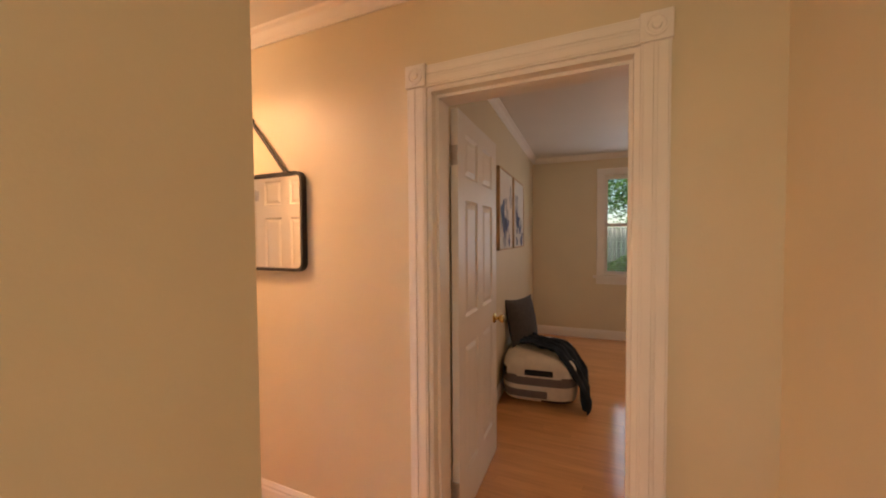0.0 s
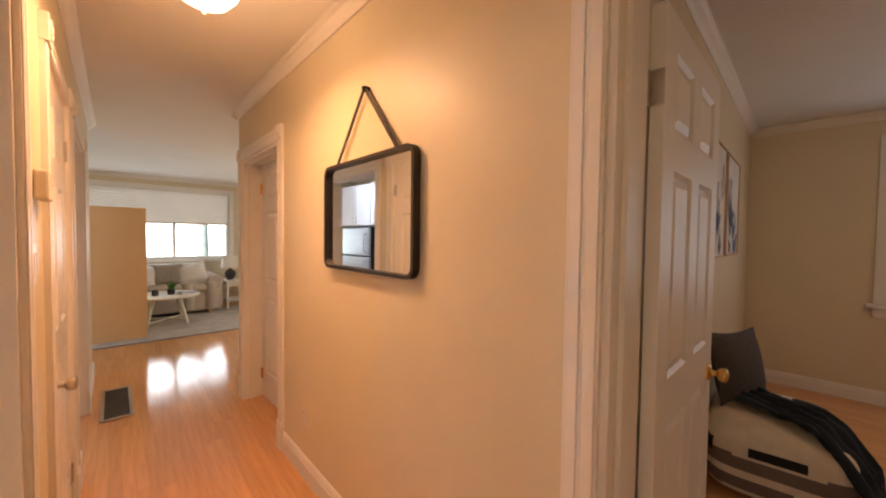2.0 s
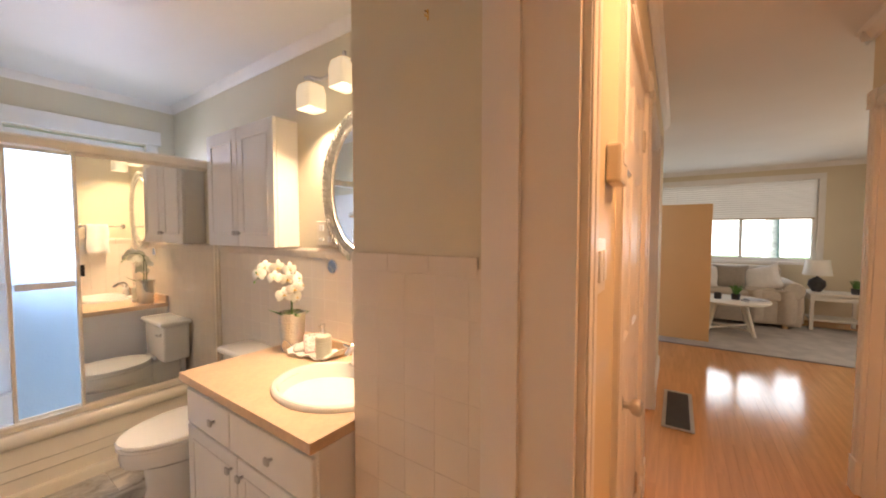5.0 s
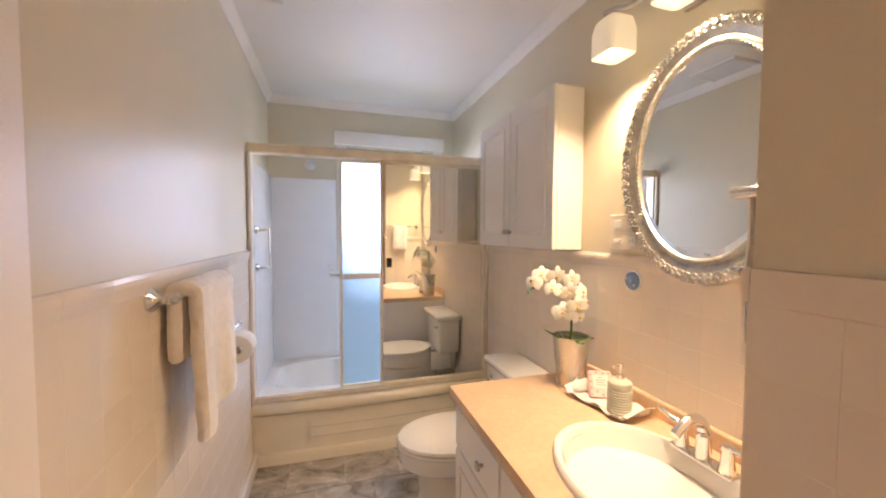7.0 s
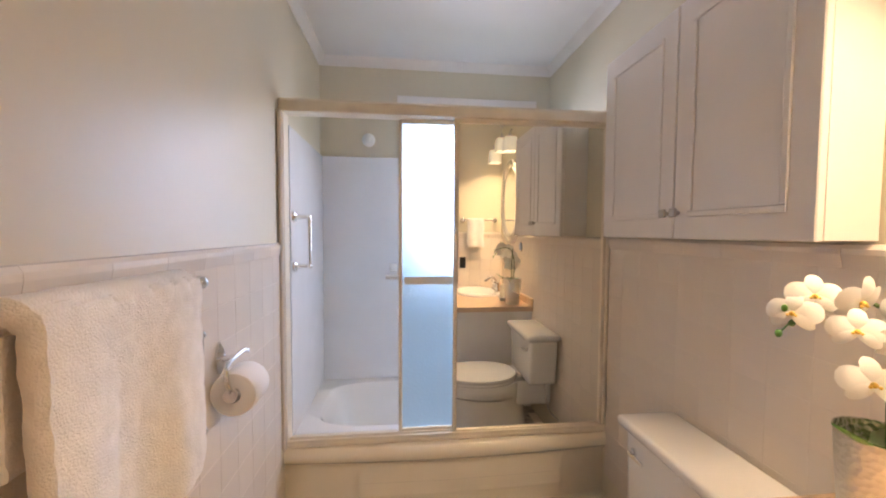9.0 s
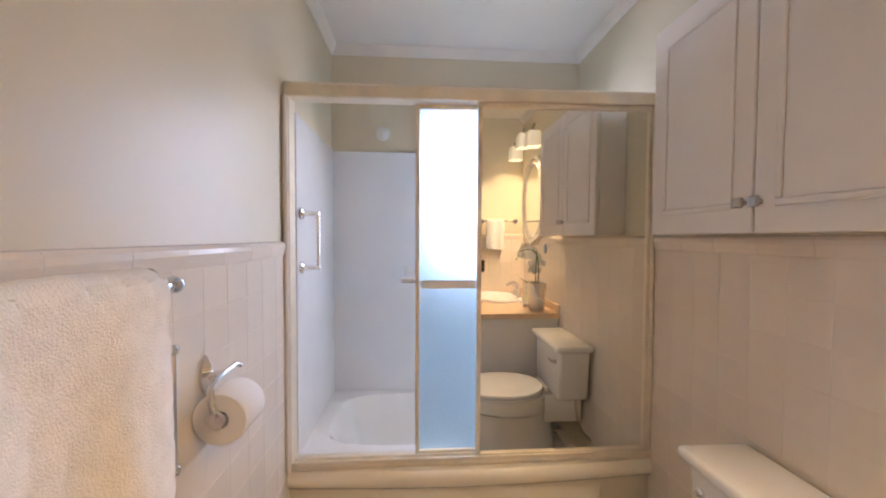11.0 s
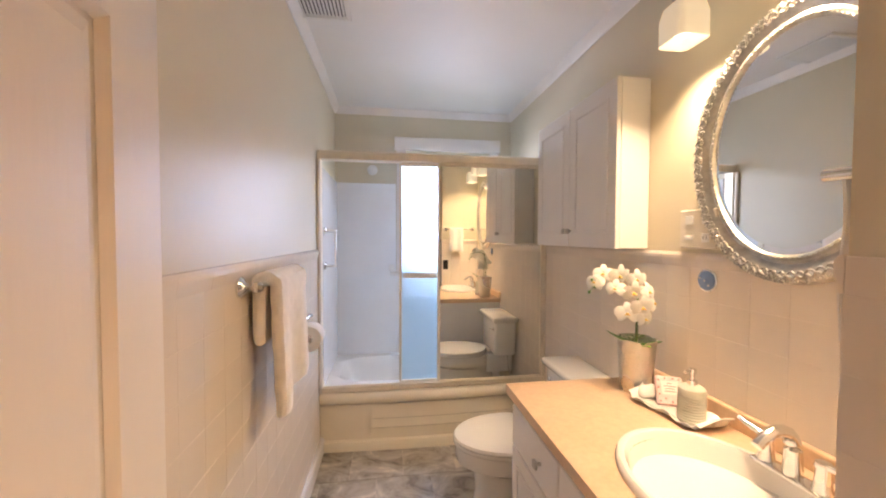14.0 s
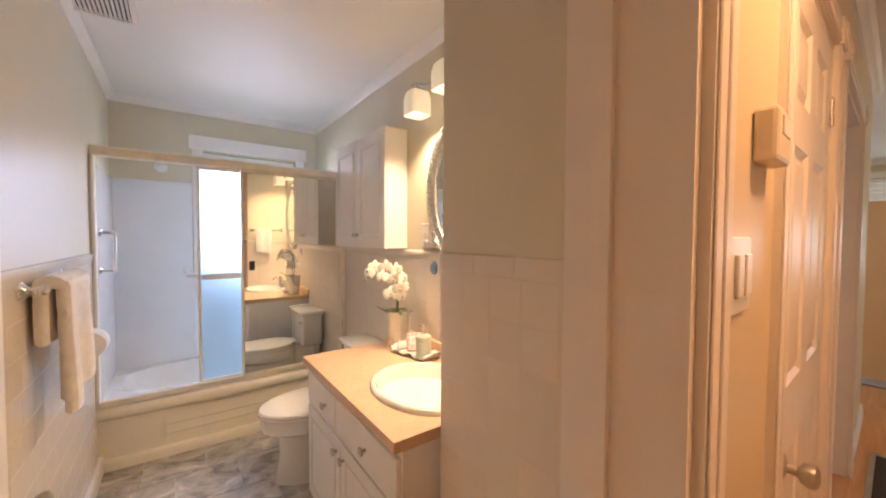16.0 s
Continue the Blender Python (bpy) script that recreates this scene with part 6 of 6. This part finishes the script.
def throwf(u, v):
    k = (v - 0.5)
    x = -0.14 + 0.62 * u + 0.10 * k
    y = 0.10 - 0.42 * u + 0.36 * k * (1 - 0.35 * u)
    z = 0.45 if u < 0.5 else 0.45 - 0.425 * ((u - 0.5) / 0.5) ** 1.3
    x = min(x, 0.365 + 0.03 * math.sin(v * 14))
    return (x, y + 0.02 * math.sin(u * 7 + v * 3), z + 0.017 * math.sin(v * 24 + u * 5 + 2 * noise.noise(Vector((u * 3, v * 3, 6)))) + 0.022 * noise.noise(Vector((u * 9, v * 9, 1))))


sheet(bm, throwf, 30, 26, 0.022)
part("cloth", bm, THROW, tw, smooth=True)
bd = thing("bed", 1.35, 2.9, 0, 12, label="bed under a long white bedspread", category="bed", at=BED)
bm = bmesh.new()
sheet_n = 40
prof = [(0.10, 0.0), (0.06, 0.2), (0.02, 0.42), (0.0, 0.52), (-0.03, 0.57), (-0.08, 0.585)]
X0, X1, Y0, Y1 = 0.0, 1.5, -2.0, 0.0
rings = []
for o, z in prof:
    ring = []
    for (xa, ya), (xb, yb) in (((X0, Y1), (X0, Y0)), ((X0, Y0), (X1, Y0)), ((X1, Y0), (X1, Y1)), ((X1, Y1), (X0, Y1))):
        for k in range(16):
            t = k / 16
            x, y = xa + (xb - xa) * t, ya + (yb - ya) * t
            w_ = 0.025 * math.sin(t * 31) * (1 if z < 0.4 else 0.2)
            nx = -1 if x == X0 else (1 if x == X1 else 0)
            ny = 1 if y == Y1 else (-1 if y == Y0 else 0)
            ring.append(bm.verts.new((x + nx * (o + w_), y + ny * (o + w_), z + 0.01)))
    rings.append(ring)
loft(bm, rings)
part("bedspread", bm, SHEET, bd, smooth=True)
bb = thing("bed_blanket", 1.35, 2.9, 0.605, 12, label="navy blue blanket folded on the bed", category="blanket", at=BED)
bm = bmesh.new()
sheet(bm, lambda u, v: (0.10 + 1.3 * u, -0.75 + 0.5 * v, 0.012 + 0.01 * noise.noise(Vector((u * 9, v * 5, 4)))), 20, 10, 0.03)
part("cloth", bm, NAVY, bb, smooth=True)

# ---- outdoors ----
bm = bmesh.new()
box(bm, -400, 400, -400, 400, -0.75, -0.6)
structure("ground", bm, GRASS)


def tree(x, y, h, spread, seed, leaves, mat, low=0.35):
    rnd = random.Random(seed)
    t = thing("tree", x, y, -0.6, label="leafy garden tree with spreading crown", category="tree", group="trees outside")
    bm = bmesh.new()
    tips = []
    tube(bm, [(0, 0, 0), (0.05, 0.02, h * 0.3), (0.0, 0.05, h * 0.6), (0.05, 0, h * 0.9)], [0.24, 0.18, 0.11, 0.02], 10)
    for k in range(9):
        a = k * 2.4
        z0 = h * (low + 0.05 * k)
        e = Vector((math.cos(a) * spread * rnd.uniform(0.6, 1), math.sin(a) * spread * rnd.uniform(0.6, 1), z0 + h * rnd.uniform(0.1, 0.3)))
        tube(bm, [(0.02, 0.02, z0), (e.x * 0.5, e.y * 0.5, z0 + (e.z - z0) * 0.6), e], [0.08, 0.05, 0.015], 7)
        tips += [e, Vector((e.x * 0.55, e.y * 0.55, z0 + (e.z - z0) * 0.7))]
    part("trunk", bm, BARK, t, smooth=True)
    verts, faces = [], []
    for k in range(leaves):
        c = rnd.choice(tips) + Vector((rnd.gauss(0, 0.45), rnd.gauss(0, 0.45), rnd.gauss(0, 0.35)))
        d = Vector((rnd.gauss(0, 1), rnd.gauss(0, 1), rnd.gauss(0, 0.6))).normalized() * rnd.uniform(0.04, 0.085)
        n_ = d.cross(Vector((rnd.gauss(0, 1), rnd.gauss(0, 1), rnd.gauss(0, 1)))).normalized() * d.length * 0.45
        i0 = len(verts)
        verts += [c - d, c + n_, c + d, c - n_]
        faces.append((i0, i0 + 1, i0 + 2, i0 + 3))
    me = bpy.data.meshes.new("crown")
    me.from_pydata(verts, [], faces)
    me.materials.append(mat)
    c_ = new("crown", me)
    c_.parent = t
    return t


tree(2.5, 13.5, 5.2, 2.4, 1, 20000, FOLIAGE, 0.40)
tree(4.8, 14.5, 5.5, 2.4, 2, 16000, FOLIAGE, 0.40)
tree(-1.2, 15.0, 5.5, 2.4, 3, 12000, FOLIAGE, 0.42)
tree(-14.5, 4.6, 6.0, 2.6, 5, 7000, FOLIAGE, 0.5)
tree(-17.0, 8.2, 4.2, 1.6, 6, 4000, FLOWERRED, 0.45)
fc = thing("fence", 0, 17.5, -0.6, label="weathered grey board fence behind the garden", category="fence")
me0 = None
for k in range(70):
    if me0 is None:
        ob = part("board", boxes((-0.07, 0.07, -0.012, 0.012, 0, 2.35), bevel=0.004), FENCE, fc)
        me0 = ob.data
    else:
        ob = new("board", me0)
        ob.parent = fc
    ob.matrix_basis = Matrix.Translation((-5 + k * 0.155, 0, 0))
part("rail", boxes((-5.1, 5.9, 0.014, 0.06, 0.35, 0.44), (-5.1, 5.9, 0.014, 0.06, 1.85, 1.94)), FENCE, fc)
hb = thing("hedge", 1.0, 16.6, -0.6, label="leafy garden shrubs in front of the fence", category="shrub")
hb["kind"] = "stuff"
rnd = random.Random(9)
verts, faces = [], []
for k in range(15000):
    c = Vector((rnd.uniform(-5, 5), rnd.gauss(0, 0.25), 0))
    c.z = 1.45 * rnd.random() ** 0.7 * (0.8 + 0.2 * math.sin(c.x * 2.3))
    d = Vector((rnd.gauss(0, 1), rnd.gauss(0, 1), rnd.gauss(0, 1))).normalized() * 0.07
    n_ = d.cross(Vector((rnd.gauss(0, 1), rnd.gauss(0, 1), rnd.gauss(0, 1)))).normalized() * 0.035
    i0 = len(verts)
    verts += [c - d, c + n_, c + d, c - n_]
    faces.append((i0, i0 + 1, i0 + 2, i0 + 3))
me = bpy.data.meshes.new("leaves")
me.from_pydata(verts, [], faces)
me.materials.append(SHRUB)
o_ = new("leaves", me)
o_.parent = hb


# added glowing wall that whitens the view through the living room window
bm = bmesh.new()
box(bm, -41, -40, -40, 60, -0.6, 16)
structure("backdrop", bm, BACKDROP_GLOW)

# ---- pieces: wall tiles, floor tiles, floor strips ----
TS = 0.108


def tile_mesh(sx, sz, t=0.004, bev=0.0007):
    bm = bmesh.new()
    box(bm, 0, t, -sx / 2, sx / 2, -sz / 2, sz / 2, bevel=bev)
    me = bpy.data.meshes.new("tile")
    bmesh.ops.recalc_face_normals(bm, faces=bm.faces)
    bm.to_mesh(me)
    bm.free()
    me.materials.append(TILE)
    return me


SQ, CAPM = tile_mesh(TS - 0.0007, TS - 0.0007), None
bm = bmesh.new()
extrude_profile(bm, [(0, -0.027), (0.006, -0.027), (0.0085, -0.016), (0.0125, 0.004), (0.0125, 0.016), (0.007, 0.025), (0, 0.027)], (0, -0.0755, 0), (0, 0.0755, 0), (1, 0, 0))
bmesh.ops.recalc_face_normals(bm, faces=bm.faces)
CAPM = bpy.data.meshes.new("cap_tile")
bm.to_mesh(CAPM)
bm.free()
CAPM.materials.append(TILE)


FLATM = tile_mesh(0.1514, 0.0534, 0.0045, 0.0012)


def tile_field(name, y0, y1, z0, face, rz, CAP, label="", capm=CAPM):
    """Tiles on a wall that runs along y in the bathroom's axes; face: the wall's x; rz: 180 where it looks to -x."""
    field = thing(name, 0, 0, 0, label=label, kind="structure", at=BATH)
    s = -1 if rz else 1
    part("grout", boxes((face, face + s * 0.0054, y0, y1, z0, CAP - 0.03)), GROUT, field)
    ztop = CAP - 0.054
    n = int((y1 - y0) / TS + 0.999)
    for j in range(int((ztop - z0) / TS + 0.7)):
        for i in range(n):
            yc = y0 + TS * (i + 0.5)
            if yc + TS / 2 > y1 + 0.03:
                continue
            ob = new("tile", SQ)
            ob.parent = field
            ob.matrix_basis = pose(face + s * 0.002, yc, ztop - TS * (j + 0.5), 0, 0, rz)
    k = 0
    while y0 + 0.152 * (k + 1) < y1 + 0.06:
        ob = new("cap_tile", capm)
        ob.parent = field
        ob.matrix_basis = pose(face + s * 0.002, y0 + 0.152 * (k + 0.5), CAP - 0.027, 0, 0, rz)
        k += 1


tile_field("wall_tiles_east", 0.045, 2.51, 0.09, 0.0, 180, 1.278, label="cream glazed wall tiles with a rounded cap course")
tile_field("wall_tiles_west", 0.045, 1.955, 0.20, BW, 0, 1.305, label="cream glazed wall tiles with a rounded cap course")
tile_field("wall_tiles_return", 1.955, 2.50, 0.09, -1.06, 0, 1.33, label="cream glazed wall tiles with a flat cap course", capm=FLATM)
endw = thing("wall_tiles_end", 0, 0, 0, label="cream glazed wall tiles beside the vanity", kind="structure", at=BATH)
for j in range(5):
    for i in range(4):
        ob = new("tile", SQ)
        ob.parent = endw
        ob.matrix_basis = pose(-1.06 - TS * (i + 0.5), 1.953, 1.276 - TS * (j + 0.5), 0, 0, -90)
for i in range(3):
    ob = new("cap_tile", CAPM)
    ob.parent = endw
    ob.matrix_basis = pose(-1.06 - 0.152 * (i + 0.5) + 0.006, 1.954, 1.305, 0, 0, -90)
part_ = thing("tub_surround", 0, 0, 0, label="white tiled tub surround", kind="structure", at=BATH)
for q in ((-0.016, 0.0, BD, -0.045, 0.378, 1.80), (BW, BW + 0.016, BD, -0.045, 0.378, 1.80), (BW + 0.016, -1.375, BD, BD + 0.016, 0.378, 1.80), (-0.495, -0.016, BD, BD + 0.016, 0.378, 1.80), (-1.375, -0.495, BD, BD + 0.016, 0.378, 1.03)):
    part("panel", boxes(q, bevel=0.002), SURROUND, part_)
part("edge_trim", boxes((-0.002, -0.02, 0.05, 0.075, 0.38, 1.83), bevel=0.006), TILE, part_)

FT = 0.305
fl = thing("floor_tiles_bath", 0, 0, 0, label="grey marbled vinyl floor tiles", kind="structure", at=BATH)
bm = bmesh.new()
box(bm, -FT / 2 + 0.0008, FT / 2 - 0.0008, -FT / 2 + 0.0008, FT / 2 - 0.0008, -0.004, 0.0, bevel=0.0008)
VM = bpy.data.meshes.new("floor_tile")
bmesh.ops.recalc_face_normals(bm, faces=bm.faces)
bm.to_mesh(VM)
bm.free()
VM.materials.append(VINYL)
for j in range(9):
    for i in range(6):
        x, y = -0.06 - FT * i + (FT / 2 if j % 2 else 0), 0.03 + FT * (j + 0.5)
        if x < -1.56 or y > 2.58:
            continue
        ob = new("floor_tile", VM)
        ob.parent = fl
        ob.matrix_basis = Matrix.Translation((x, y, 0))

structure("floor", boxes((-8.42, 1.2, 0.2, 7.5, -0.1, -0.012), (1.2, 3.5, 3.1, 7.5, -0.1, -0.012)), SUBFLOOR)
STRIP = 0.058
rnd = random.Random(21)
pf_ = thing("floor_strips", 0, 0, 0, label="glossy honey maple strip flooring", kind="structure")
LENS = [0.55, 0.75, 0.95, 1.15]
PM = []
for L in LENS:
    bm = bmesh.new()
    box(bm, 0, L - 0.0004, 0, STRIP - 0.0004, -0.012, 0, bevel=0.0003)
    bmesh.ops.recalc_face_normals(bm, faces=bm.faces)
    me = bpy.data.meshes.new("plank")
    bm.to_mesh(me)
    bm.free()
    me.materials.append(WOOD)
    PM.append(me)
count = 0
verts, faces = [], []
for r in range(int((7.3 - 0.35) / STRIP)):
    y = 0.35 + r * STRIP
    x = -8.3 - rnd.uniform(0, 0.8)
    while x < 3.6:
        k = rnd.randrange(4)
        L = LENS[k]
        a, b = x, x + L
        x += L
        hall = SY - 0.2 < y < NY + 0.15
        living = a < (-2.4 if y < SY - 0.2 else -3.0)
        bedroom = y > NY and b > -0.6
        nook = y <= SY and b > 0.08
        store = y > NY and -3.0 < a and b < 0.2 and y < 4.6
        if not (hall or living or bedroom or nook or store) or a < -9:
            continue
        full = True
        top = 3.45 if y > NY else 1.16
        if y < SY - 0.2:
            if a > -2.4:
                full, a = a >= 0.05, max(a, 0.05)
            else:
                full, b = b <= -2.36, min(b, -2.36)
        if y > NY + 0.2:
            if a < -3.0 < b:
                full, b = False, min(b, -2.95)
            elif b > -0.6 and a < -0.5:
                full, a = False, -0.5
        if b > top:
            full, b = False, top
        a = max(a, -8.38)
        if b - a < 0.02:
            continue
        if -4.2 < a and b < 0.9 and SY - 0.06 < y < NY + 0.05 and full and count < 300:
            ob = new("plank", PM[k])
            ob.parent = pf_
            ob.matrix_basis = Matrix.Translation((a, y, 0))
            count += 1
        else:
            i0 = len(verts)
            e = 0.0003
            verts += [(a, y, -0.012), (b - e, y, -0.012), (b - e, y + STRIP - e, -0.012), (a, y + STRIP - e, -0.012), (a, y, 0), (b - e, y, 0), (b - e, y + STRIP - e, 0), (a, y + STRIP - e, 0)]
            faces += [tuple(i0 + q for q in f) for f in ((4, 5, 6, 7), (0, 1, 5, 4), (1, 2, 6, 5), (2, 3, 7, 6), (3, 0, 4, 7))]
me = bpy.data.meshes.new("planks_beyond")
me.from_pydata(verts, [], faces)
me.materials.append(WOOD)
ob = new("planks_beyond", me)
ob.parent = pf_
ob["kind"] = "stuff"
